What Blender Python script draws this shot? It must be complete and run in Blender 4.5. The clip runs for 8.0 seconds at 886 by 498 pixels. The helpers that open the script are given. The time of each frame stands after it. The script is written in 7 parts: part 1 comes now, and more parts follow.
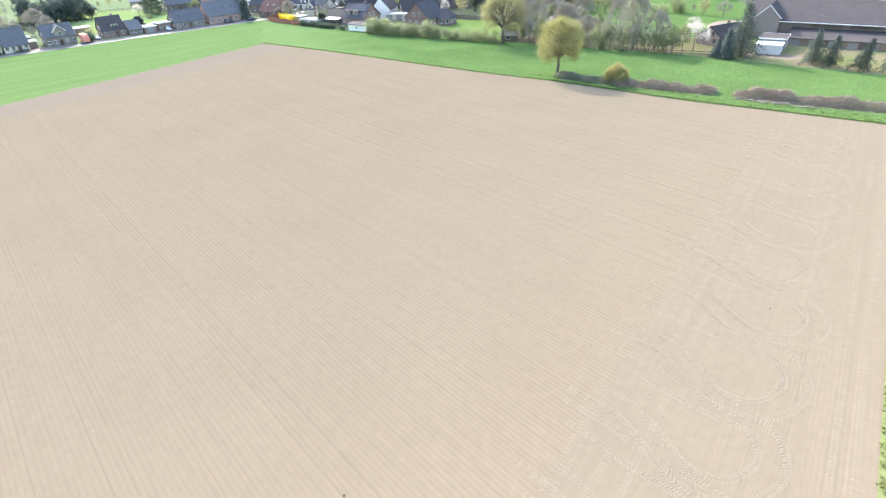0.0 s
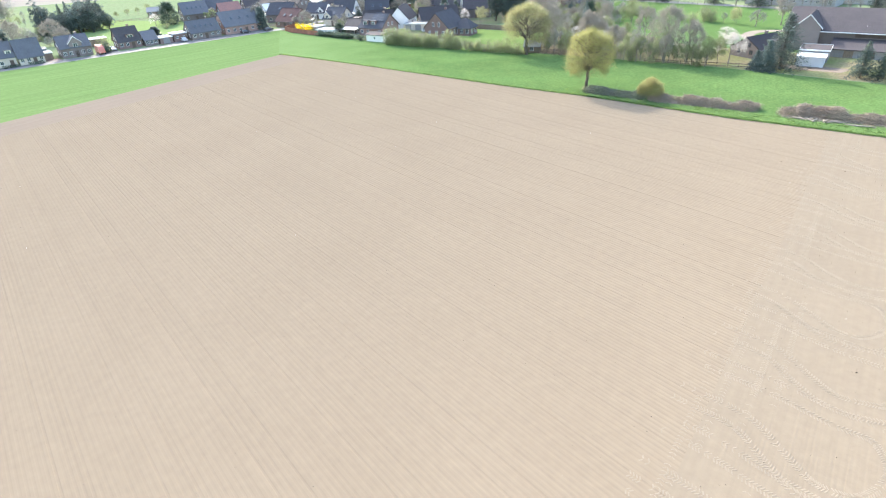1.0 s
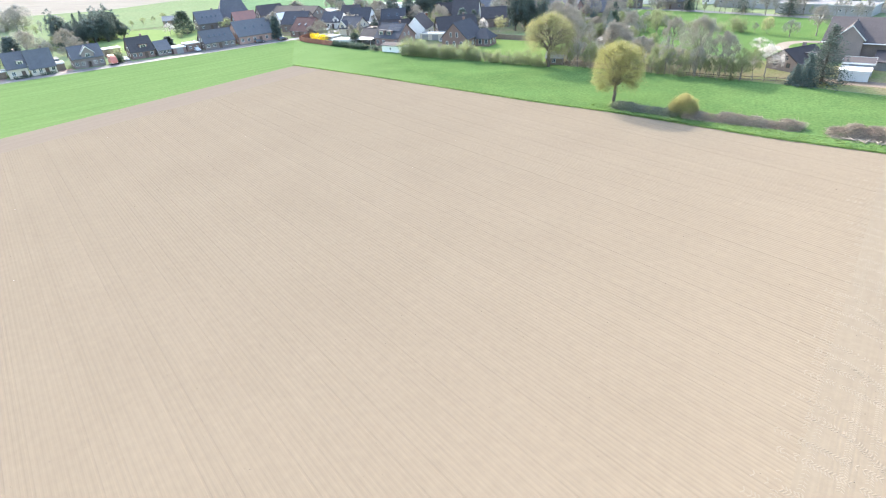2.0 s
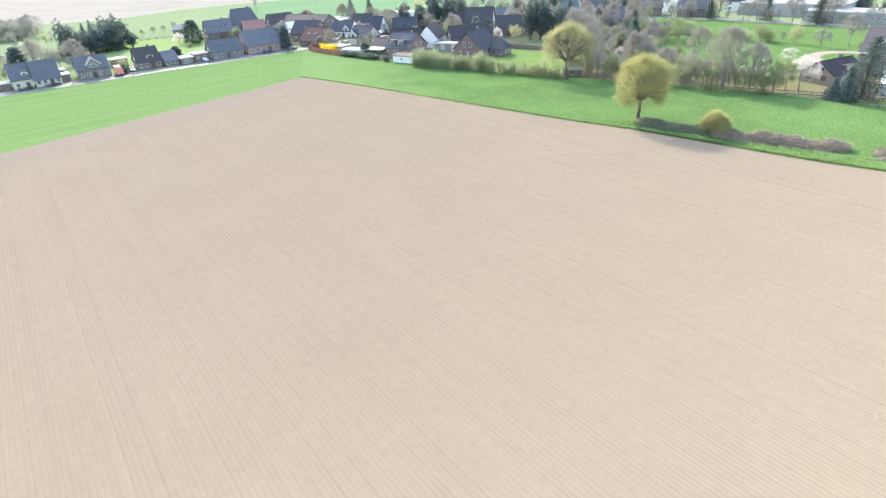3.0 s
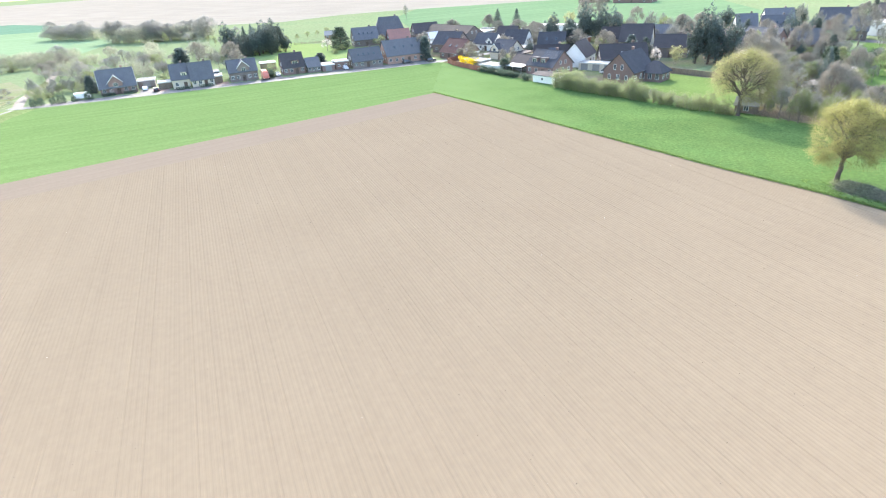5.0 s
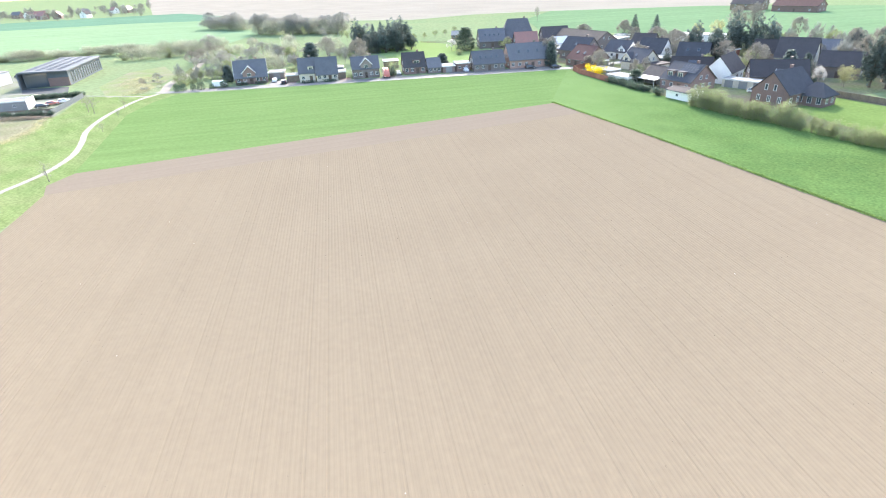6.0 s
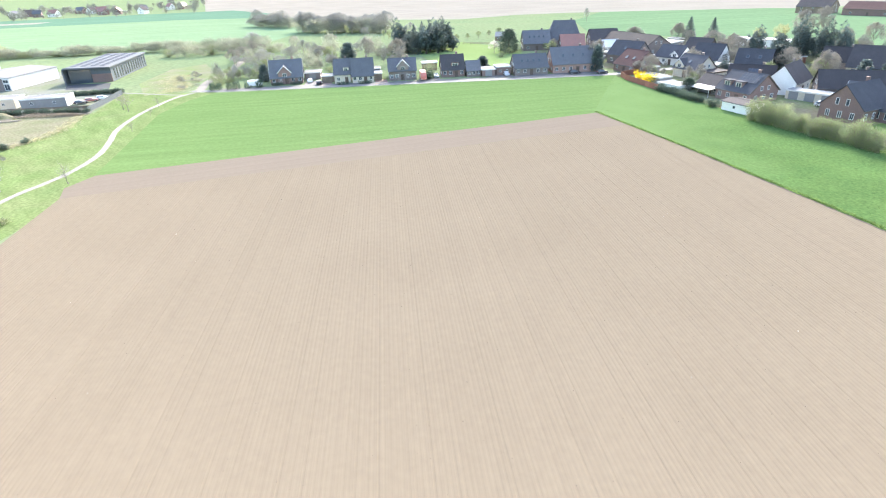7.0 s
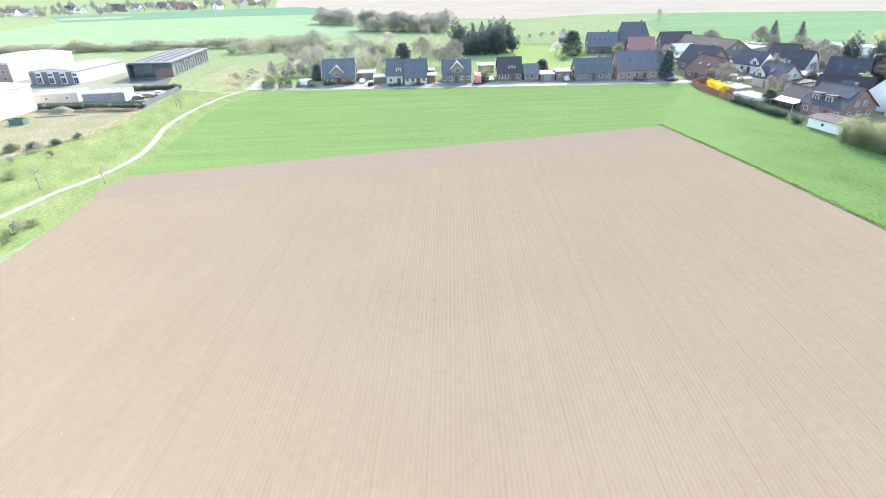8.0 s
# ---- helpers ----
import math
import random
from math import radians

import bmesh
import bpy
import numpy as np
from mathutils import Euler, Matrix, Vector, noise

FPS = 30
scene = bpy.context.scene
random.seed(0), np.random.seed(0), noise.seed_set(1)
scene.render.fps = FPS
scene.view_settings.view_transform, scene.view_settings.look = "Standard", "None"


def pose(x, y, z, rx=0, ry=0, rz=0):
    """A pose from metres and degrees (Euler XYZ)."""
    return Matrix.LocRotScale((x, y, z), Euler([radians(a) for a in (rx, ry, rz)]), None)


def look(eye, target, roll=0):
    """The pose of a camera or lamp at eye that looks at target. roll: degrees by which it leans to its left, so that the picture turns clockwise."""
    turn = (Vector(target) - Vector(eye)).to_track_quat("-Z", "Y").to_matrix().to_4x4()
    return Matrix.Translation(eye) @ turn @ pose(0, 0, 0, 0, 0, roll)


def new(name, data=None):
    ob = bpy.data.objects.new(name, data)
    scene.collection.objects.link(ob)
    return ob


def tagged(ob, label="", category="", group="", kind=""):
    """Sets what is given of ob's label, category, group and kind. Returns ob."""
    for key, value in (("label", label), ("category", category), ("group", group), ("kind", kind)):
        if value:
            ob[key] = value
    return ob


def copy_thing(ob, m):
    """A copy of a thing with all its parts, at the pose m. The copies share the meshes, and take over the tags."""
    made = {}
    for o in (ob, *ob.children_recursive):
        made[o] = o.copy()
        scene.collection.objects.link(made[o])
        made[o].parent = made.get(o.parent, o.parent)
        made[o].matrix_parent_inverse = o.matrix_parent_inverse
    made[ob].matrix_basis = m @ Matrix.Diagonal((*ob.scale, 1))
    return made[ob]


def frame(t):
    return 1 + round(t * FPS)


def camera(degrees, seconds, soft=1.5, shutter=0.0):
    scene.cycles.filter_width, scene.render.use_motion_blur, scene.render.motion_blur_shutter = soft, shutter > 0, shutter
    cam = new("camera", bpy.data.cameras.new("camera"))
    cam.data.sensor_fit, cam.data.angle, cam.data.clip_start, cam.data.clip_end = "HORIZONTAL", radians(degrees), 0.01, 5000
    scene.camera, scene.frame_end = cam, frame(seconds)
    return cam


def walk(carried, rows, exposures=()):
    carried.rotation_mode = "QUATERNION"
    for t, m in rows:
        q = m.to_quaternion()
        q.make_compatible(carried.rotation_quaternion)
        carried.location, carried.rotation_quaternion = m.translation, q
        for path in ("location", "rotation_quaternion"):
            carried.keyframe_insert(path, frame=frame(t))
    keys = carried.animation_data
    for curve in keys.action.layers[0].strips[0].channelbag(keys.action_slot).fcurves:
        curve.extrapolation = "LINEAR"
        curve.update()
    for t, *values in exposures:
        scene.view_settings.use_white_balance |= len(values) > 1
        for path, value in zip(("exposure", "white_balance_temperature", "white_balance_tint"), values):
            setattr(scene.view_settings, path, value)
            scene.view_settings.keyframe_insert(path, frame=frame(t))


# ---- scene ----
cam = camera(77.8, 8.0, soft=1.1)
EXPOSURE = 2.55
PATH = [
    (0, (0.036, -0.023, 35.993), (-1.005, 1.337, 34.96), -3.0),
    (0.5, (-3.075, 2.509, 36.014), (-4.139, 3.859, 34.991), -3.2),
    (1, (-6.141, 5.173, 36.039), (-7.227, 6.513, 35.027), -3.4),
    (1.5, (-9.033, 7.993, 36.049), (-10.142, 9.323, 35.048), -3.5),
    (3, (-17.324, 17.326, 36.13), (-18.49, 18.629, 35.158), -3.9),
    (3.5, (-20.112, 20.53, 36.194), (-21.294, 21.825, 35.232), -4.0),
    (4, (-22.877, 23.848, 36.273), (-24.097, 25.114, 35.32), -4.0),
    (4.5, (-25.645, 27.343, 36.351), (-26.983, 28.496, 35.411), -3.9),
    (5, (-28.64, 30.868, 36.445), (-30.113, 31.856, 35.52), -3.6),
    (6.5, (-38.887, 40.747, 36.669), (-40.585, 41.294, 35.764), -2.4),
    (7, (-42.721, 43.872, 36.678), (-44.429, 44.385, 35.773), -2.4),
    (7.5, (-46.743, 46.894, 36.698), (-48.466, 47.355, 35.793), -2.4),
    (8, (-50.977, 49.873, 36.725), (-52.732, 50.191, 35.821), -2.2),
]
walk(cam, [(t, look(eye, target, roll)) for t, eye, target, roll in PATH], exposures=[(0.0, EXPOSURE), (8.0, EXPOSURE)])

# ---- world and sun ----
SUN_AZ, SUN_EL = 149.0, 31.0
to_sun = Vector((math.cos(radians(SUN_AZ)) * math.cos(radians(SUN_EL)), math.sin(radians(SUN_AZ)) * math.cos(radians(SUN_EL)), math.sin(radians(SUN_EL))))
world = bpy.data.worlds.new("sky")
scene.world = world
world.use_nodes = True
wn = world.node_tree.nodes
sky = wn.new("ShaderNodeTexSky")
sky.sky_type, sky.sun_disc = "NISHITA", False
sky.sun_elevation, sky.sun_rotation = radians(SUN_EL), radians(90 - SUN_AZ)
sky.air_density, sky.dust_density, sky.ozone_density = 1.0, 2.5, 1.0
wn["Background"].inputs["Strength"].default_value = 0.15
world.node_tree.links.new(sky.outputs[0], wn["Background"].inputs["Color"])
sun = new("sun", bpy.data.lights.new("sun", "SUN"))
sun.data.energy, sun.data.angle, sun.data.color = 2.0, radians(1.0), (1.0, 0.95, 0.87)
sun.matrix_world = look(to_sun * 400, (0, 0, 0))


# ---- materials ----
def mat(name, base, rough=0.8, vary=0.25, scale=1.0, second=None, bump=0.2, spec=0.3, metal=0.0, matte=0.0, translucent=0.0, random_obj=0.0, island=0.0, stretch=None, coat=0.0):
    """A surface with variation at two scales, grain relief and, for leaves, light coming through."""
    m = bpy.data.materials.new(name)
    m.use_nodes = True
    nt = m.node_tree
    N, L = nt.nodes, nt.links
    b = N["Principled BSDF"]
    co = N.new("ShaderNodeTexCoord")
    src = co.outputs["Object"]
    if stretch:
        mp = N.new("ShaderNodeMapping")
        mp.inputs["Scale"].default_value = stretch
        L.new(src, mp.inputs["Vector"])
        src = mp.outputs["Vector"]
    big, fine = N.new("ShaderNodeTexNoise"), N.new("ShaderNodeTexNoise")
    big.inputs["Scale"].default_value, big.inputs["Detail"].default_value = scale * 0.22, 4
    fine.inputs["Scale"].default_value, fine.inputs["Detail"].default_value = scale * 3.0, 6
    L.new(src, big.inputs["Vector"])
    L.new(src, fine.inputs["Vector"])
    ramp = N.new("ShaderNodeMapRange")
    ramp.inputs["From Min"].default_value, ramp.inputs["From Max"].default_value = 0.32, 0.68
    L.new(big.outputs["Fac"], ramp.inputs["Value"])
    mix = N.new("ShaderNodeMix")
    mix.data_type = "RGBA"
    other = second or tuple(c * (1 - vary) for c in base)
    mix.inputs["A"].default_value, mix.inputs["B"].default_value = (*base, 1), (*other, 1)
    L.new(ramp.outputs["Result"], mix.inputs["Factor"])
    hsv = N.new("ShaderNodeHueSaturation")
    L.new(mix.outputs["Result"], hsv.inputs["Color"])
    val = N.new("ShaderNodeMapRange")
    val.inputs["From Min"].default_value, val.inputs["From Max"].default_value = 0.25, 0.75
    val.inputs["To Min"].default_value, val.inputs["To Max"].default_value = 1 - vary, 1 + vary
    L.new(fine.outputs["Fac"], val.inputs["Value"])
    out = val.outputs["Result"]
    for amount, kind, socket in ((random_obj, "ShaderNodeObjectInfo", "Random"), (island, "ShaderNodeNewGeometry", "Random Per Island")):
        if amount:
            info, span, mul = N.new(kind), N.new("ShaderNodeMapRange"), N.new("ShaderNodeMath")
            span.inputs["To Min"].default_value, span.inputs["To Max"].default_value = 1 - amount, 1 + amount
            mul.operation = "MULTIPLY"
            L.new(info.outputs[socket], span.inputs["Value"])
            L.new(span.outputs["Result"], mul.inputs[0])
            L.new(out, mul.inputs[1])
            out = mul.outputs[0]
    L.new(out, hsv.inputs["Value"])
    L.new(hsv.outputs["Color"], b.inputs["Base Color"])
    b.inputs["Roughness"].default_value, b.inputs["Metallic"].default_value = rough, metal
    b.inputs["Specular IOR Level"].default_value = spec
    b.inputs["Coat Weight"].default_value = coat
    b.inputs["Diffuse Roughness"].default_value = matte
    if bump:
        bp = N.new("ShaderNodeBump")
        bp.inputs["Strength"].default_value, bp.inputs["Distance"].default_value = bump, 0.1 / scale
        L.new(fine.outputs["Fac"], bp.inputs["Height"])
        L.new(bp.outputs["Normal"], b.inputs["Normal"])
    if translucent:
        tr, ms = N.new("ShaderNodeBsdfTranslucent"), N.new("ShaderNodeMixShader")
        ms.inputs[0].default_value = translucent
        L.new(hsv.outputs["Color"], tr.inputs["Color"])
        L.new(b.outputs[0], ms.inputs[1])
        L.new(tr.outputs[0], ms.inputs[2])
        L.new(ms.outputs[0], N["Material Output"].inputs["Surface"])
    return m


def streaked(m, angle, strength, across, along):
    """Adds faint streaks that run along a direction (degrees from x) to the colour of a ground material."""
    nt = m.node_tree
    N, L = nt.nodes, nt.links
    b = N["Principled BSDF"]
    old = b.inputs["Base Color"].links[0].from_socket
    co, rot, sc, ns = N.new("ShaderNodeTexCoord"), N.new("ShaderNodeMapping"), N.new("ShaderNodeMapping"), N.new("ShaderNodeTexNoise")
    rot.inputs["Rotation"].default_value = (0, 0, radians(-angle))
    sc.inputs["Scale"].default_value = (along, across, 1)
    ns.inputs["Scale"].default_value, ns.inputs["Detail"].default_value = 1.0, 5
    L.new(co.outputs["Object"], rot.inputs["Vector"])
    L.new(rot.outputs["Vector"], sc.inputs["Vector"])
    L.new(sc.outputs["Vector"], ns.inputs["Vector"])
    mr, mx = N.new("ShaderNodeMapRange"), N.new("ShaderNodeMix")
    mr.inputs["From Min"].default_value, mr.inputs["From Max"].default_value = 0.3, 0.7
    mr.inputs["To Min"].default_value, mr.inputs["To Max"].default_value = 1 - strength, 1 + strength
    mx.data_type, mx.blend_type = "RGBA", "MULTIPLY"
    mx.inputs["Factor"].default_value = 1.0
    L.new(ns.outputs["Fac"], mr.inputs["Value"])
    L.new(old, mx.inputs["A"])
    L.new(mr.outputs["Result"], mx.inputs["B"])
    L.new(mx.outputs["Result"], b.inputs["Base Color"])
    return m


ROW_ANGLE = -12.0
SOIL = streaked(mat("tilled_soil", (0.208, 0.170, 0.123), 0.9, 0.045, 0.35, (0.199, 0.162, 0.117), 0.10, 0.0, matte=0.4), ROW_ANGLE, 0.024, 1.6, 0.003)
SOIL_HEAD = streaked(mat("headland_soil", (0.202, 0.167, 0.122), 0.9, 0.05, 0.4, (0.194, 0.160, 0.117), 0.12, 0.0, matte=0.4), 90, 0.035, 1.8, 0.006)
SOIL_FAR = streaked(mat("smooth_soil", (0.199, 0.163, 0.127), 0.9, 0.04, 0.4, (0.193, 0.158, 0.123), 0.12, 0.0, matte=0.4), 92, 0.05, 1.2, 0.006)
# Dark soil of the clods; along the field edge it paints furrow shade.
SOIL_DARK = mat("dark_soil_and_shade", (0.11, 0.085, 0.06), 0.9, 0.3, 1.0, None, 0.5, matte=1.0)
SOIL_LUMP = mat("soil_clod", (0.20, 0.165, 0.122), 0.95, 0.2, 2.0, None, 0.4, island=0.25, matte=1.0)
# Distant soil: haze and glare are put into this very pale colour.
SOIL_PALE_HAZED = streaked(mat("hazed_pale_soil", (0.275, 0.248, 0.208), 0.9, 0.06, 0.1, (0.255, 0.228, 0.19), 0.0, spec=0.0, matte=0.4), 20, 0.08, 0.15, 0.01)
GRASS = streaked(streaked(mat("meadow_grass", (0.082, 0.141, 0.048), 0.75, 0.24, 0.8, (0.096, 0.154, 0.052), 0.25, 0.0, matte=0.4), 10, 0.17, 1.7, 1.5), 30, 0.10, 0.10, 0.05)
def blended(m, other, nx, ny, offset, span):
    """Lets a ground colour pass softly into another along a direction."""
    N, L = m.node_tree.nodes, m.node_tree.links
    b = N["Principled BSDF"]
    old = b.inputs["Base Color"].links[0].from_socket
    co, dot, ns, add, mr, mx = N.new("ShaderNodeTexCoord"), N.new("ShaderNodeVectorMath"), N.new("ShaderNodeTexNoise"), N.new("ShaderNodeMath"), N.new("ShaderNodeMapRange"), N.new("ShaderNodeMix")
    dot.operation, dot.inputs[1].default_value = "DOT_PRODUCT", (nx, ny, 0)
    ns.inputs["Scale"].default_value, ns.inputs["Detail"].default_value = 0.08, 4
    add.operation, add.inputs[1].default_value, mx.data_type = "MULTIPLY_ADD", span * 0.9, "RGBA"
    mr.inputs["From Min"].default_value, mr.inputs["From Max"].default_value = offset + span * 0.45, offset + span * 1.45
    L.new(co.outputs["Object"], dot.inputs[0])
    L.new(co.outputs["Object"], ns.inputs["Vector"])
    L.new(ns.outputs["Fac"], add.inputs[0])
    L.new(dot.outputs["Value"], add.inputs[2])
    L.new(add.outputs[0], mr.inputs["Value"])
    mx.inputs["A"].default_value = (*other, 1)
    L.new(mr.outputs["Result"], mx.inputs["Factor"])
    L.new(old, mx.inputs["B"])
    L.new(mx.outputs["Result"], b.inputs["Base Color"])
    return m


blended(GRASS, (0.143, 0.210, 0.083), 0.62, 0.78, -176 * 0.62 + 129.4 * 0.78, 45)
WHEAT = streaked(mat("young_wheat", (0.138, 0.202, 0.075), 0.7, 0.10, 0.3, (0.128, 0.193, 0.070), 0.3, 0.0, matte=0.5), 80, 0.085, 0.42, 0.02)
# Far grass and crops: haze is put into paler, bluer base colours.
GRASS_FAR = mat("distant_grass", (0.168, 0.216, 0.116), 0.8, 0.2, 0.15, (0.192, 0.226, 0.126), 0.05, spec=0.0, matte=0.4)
CROP_PALE_HAZED = streaked(mat("hazed_pale_crop", (0.192, 0.262, 0.155), 0.75, 0.08, 0.1, (0.178, 0.250, 0.145), 0.0, spec=0.0, matte=0.4), 75, 0.08, 0.12, 0.01)
CROP_DEEP_HAZED = streaked(mat("hazed_deep_crop", (0.112, 0.188, 0.128), 0.75, 0.10, 0.1, (0.120, 0.198, 0.134), 0.0, spec=0.0, matte=0.4), 75, 0.08, 0.1, 0.01)
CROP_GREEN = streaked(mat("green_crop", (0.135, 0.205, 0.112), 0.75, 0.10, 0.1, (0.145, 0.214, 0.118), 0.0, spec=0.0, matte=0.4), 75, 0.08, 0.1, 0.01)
DRY = mat("dry_rough_grass", (0.255, 0.225, 0.155), 0.9, 0.3, 0.5, (0.185, 0.190, 0.105), 0.3, spec=0.0, matte=0.6)
TUFT = mat("grass_tuft", (0.135, 0.212, 0.072), 0.7, 0.2, 1.0, None, 0.0, 0.0, translucent=0.65, island=0.3)
TUFT_DRY = mat("yellowish_grass_tuft", (0.195, 0.205, 0.085), 0.7, 0.2, 1.0, None, 0.0, 0.0, translucent=0.5, island=0.3)
GRAVEL = mat("pale_gravel", (0.215, 0.203, 0.178), 0.9, 0.12, 2.0, None, 0.4)
ASPHALT = mat("worn_asphalt", (0.145, 0.145, 0.146), 0.9, 0.15, 0.8, (0.165, 0.163, 0.16), 0.3)
PAVING = mat("pale_paving", (0.175, 0.168, 0.16), 0.85, 0.2, 2.0, None, 0.3)
PAVING_RED = mat("red_paving", (0.24, 0.165, 0.14), 0.85, 0.2, 2.0, None, 0.3)
BRICK_RED = mat("red_brick", (0.225, 0.148, 0.128), 0.85, 0.3, 3.0, (0.195, 0.135, 0.12), 0.4, random_obj=0.15)
BRICK_BROWN = mat("brown_brick", (0.195, 0.16, 0.146), 0.85, 0.3, 3.0, (0.17, 0.145, 0.134), 0.4, random_obj=0.15)
BRICK_PINK = mat("pale_pink_brick", (0.36, 0.23, 0.19), 0.85, 0.25, 3.0, (0.30, 0.20, 0.17), 0.4)
RENDER_WHITE = mat("white_render", (0.70, 0.69, 0.66), 0.8, 0.06, 1.0, (0.74, 0.73, 0.69), 0.1)
RENDER_CREAM = mat("cream_render", (0.56, 0.50, 0.40), 0.85, 0.1, 1.0, (0.48, 0.43, 0.35), 0.1)
RENDER_PALE = mat("pale_grey_render", (0.36, 0.355, 0.345), 0.85, 0.1, 1.0, None, 0.1)
RENDER_GREY = mat("grey_render", (0.25, 0.245, 0.24), 0.85, 0.12, 1.0, None, 0.1)
ROOF_SLATE = mat("slate_roof_tiles", (0.106, 0.108, 0.118), 0.7, 0.25, 2.5, (0.122, 0.124, 0.136), 0.5, 0.08, random_obj=0.15)
# Slate copy whose colour is darkened to offset sun on the lit slopes.
ROOF_SLATE_SUNLIT = mat("slate_tiles_darkened_for_sun", (0.068, 0.069, 0.078), 0.8, 0.25, 2.5, (0.078, 0.080, 0.090), 0.5, 0.04, random_obj=0.15)
ROOF_BROWN = mat("brown_roof_tiles", (0.066, 0.060, 0.062), 0.8, 0.25, 2.5, (0.058, 0.054, 0.056), 0.5, 0.05, random_obj=0.2)
ROOF_RED = mat("red_roof_tiles", (0.27, 0.13, 0.105), 0.55, 0.25, 2.5, (0.23, 0.12, 0.10), 0.5, 0.4)
ROOF_MAROON = mat("dark_red_roof_tiles", (0.092, 0.052, 0.052), 0.8, 0.25, 2.5, (0.078, 0.048, 0.048), 0.5, 0.05)
ROOF_GREY = mat("weathered_grey_roof", (0.082, 0.074, 0.075), 0.8, 0.2, 1.2, (0.070, 0.064, 0.066), 0.4, 0.03)
ROOF_FLAT = mat("flat_felt_roof", (0.165, 0.163, 0.162), 0.8, 0.2, 1.0, (0.20, 0.195, 0.19), 0.2, 0.1)
ROOF_WHITE = mat("pale_membrane_roof", (0.24, 0.24, 0.242), 0.9, 0.08, 0.7, None, 0.1, 0.1)
METAL_WHITE = mat("white_sheet_metal", (0.60, 0.60, 0.60), 0.7, 0.06, 0.3, (0.55, 0.55, 0.55), 0.05, 0.1)
METAL_GREY = mat("grey_sheet_metal", (0.150, 0.160, 0.172), 0.8, 0.12, 0.5, None, 0.05, 0.05)
METAL_DARK = mat("dark_cladding", (0.105, 0.122, 0.135), 0.7, 0.12, 1.0, None, 0.1, 0.15)
TRIM_WHITE = mat("white_trim", (0.62, 0.62, 0.60), 0.5, 0.05, 2.0, None, 0.0)
TRIM_DARK = mat("dark_wood_trim", (0.12, 0.088, 0.07), 0.7, 0.2, 3.0, None, 0.2)
WOOD = mat("weathered_wood", (0.22, 0.17, 0.125), 0.85, 0.3, 3.0, (0.17, 0.135, 0.105), 0.4, stretch=(1, 1, 0.2))
WOOD_RED = mat("red_brown_boards", (0.30, 0.125, 0.085), 0.8, 0.25, 3.0, None, 0.3, random_obj=0.15)
LOG_PALE = mat("cut_wood", (0.30, 0.255, 0.20), 0.85, 0.2, 3.0, None, 0.2, island=0.3)
GLASS = mat("window_glass", (0.05, 0.065, 0.08), 0.08, 0.1, 1.0, None, 0.0, 0.8, coat=0.5)
SOLAR = mat("solar_panel_glass", (0.07, 0.08, 0.10), 0.75, 0.1, 1.0, None, 0.0, 0.05)
RUBBER = mat("tyre_rubber", (0.025, 0.025, 0.027), 0.8, 0.1, 4.0, None, 0.1)
STEEL = mat("wheel_steel", (0.5, 0.5, 0.52), 0.35, 0.1, 4.0, None, 0.0, metal=0.9)
LAMP_RED = mat("red_lens", (0.5, 0.03, 0.02), 0.2, 0.1, 2.0, None, 0.0)
LAMP_CLEAR = mat("clear_lens", (0.8, 0.8, 0.78), 0.15, 0.05, 2.0, None, 0.0)
BARK = mat("grey_brown_bark", (0.215, 0.188, 0.155), 0.9, 0.35, 2.0, (0.18, 0.16, 0.135), 0.6, stretch=(1, 1, 0.3))
BARK_DARK = mat("dark_bark", (0.115, 0.095, 0.078), 0.9, 0.3, 2.0, None, 0.6, stretch=(1, 1, 0.3))
TWIG = mat("bare_twigs", (0.305, 0.300, 0.262), 0.85, 0.2, 0.6, (0.284, 0.280, 0.248), 0.0, 0.05, island=0.3, random_obj=0.15, translucent=0.1)
TWIG_RED = mat("budding_russet_twigs", (0.295, 0.272, 0.232), 0.85, 0.2, 0.6, (0.275, 0.255, 0.22), 0.0, 0.05, island=0.3, translucent=0.15)
LEAF_OAK = mat("yellow_green_young_leaves", (0.275, 0.270, 0.115), 0.7, 0.1, 0.8, (0.25, 0.255, 0.11), 0.0, 0.0, island=0.10, translucent=0.66)
LEAF_YOUNG = mat("olive_young_leaves", (0.232, 0.266, 0.142), 0.7, 0.12, 0.6, (0.212, 0.246, 0.130), 0.0, 0.0, island=0.15, random_obj=0.15, translucent=0.5)
LEAF_DEEP = mat("evergreen_leaves", (0.090, 0.126, 0.088), 0.6, 0.2, 0.6, (0.078, 0.112, 0.082), 0.0, 0.05, island=0.4, random_obj=0.2, translucent=0.35)
# Pine, fir and cypress needles; haze is put in as a paler, bluer colour.
NEEDLE_HAZED = mat("spruce_needles", (0.110, 0.140, 0.130), 0.6, 0.2, 0.6, (0.120, 0.150, 0.138), 0.0, 0.05, island=0.4, random_obj=0.2, translucent=0.35)
NEEDLE_DARK = mat("dark_spruce_needles", (0.066, 0.090, 0.078), 0.6, 0.2, 0.6, (0.078, 0.100, 0.086), 0.0, 0.05, island=0.4, random_obj=0.2, translucent=0.35)
NEEDLE_BLUE = mat("blue_spruce_needles", (0.105, 0.145, 0.138), 0.6, 0.2, 0.6, (0.088, 0.122, 0.116), 0.0, 0.05, island=0.35, translucent=0.35)
PETAL = mat("white_blossom", (0.60, 0.57, 0.53), 0.6, 0.1, 0.6, (0.54, 0.50, 0.47), 0.0, 0.05, island=0.2, translucent=0.4)
FORSYTHIA = mat("yellow_blossom", (0.80, 0.60, 0.03), 0.6, 0.1, 0.6, None, 0.0, 0.05, island=0.3, translucent=0.35)
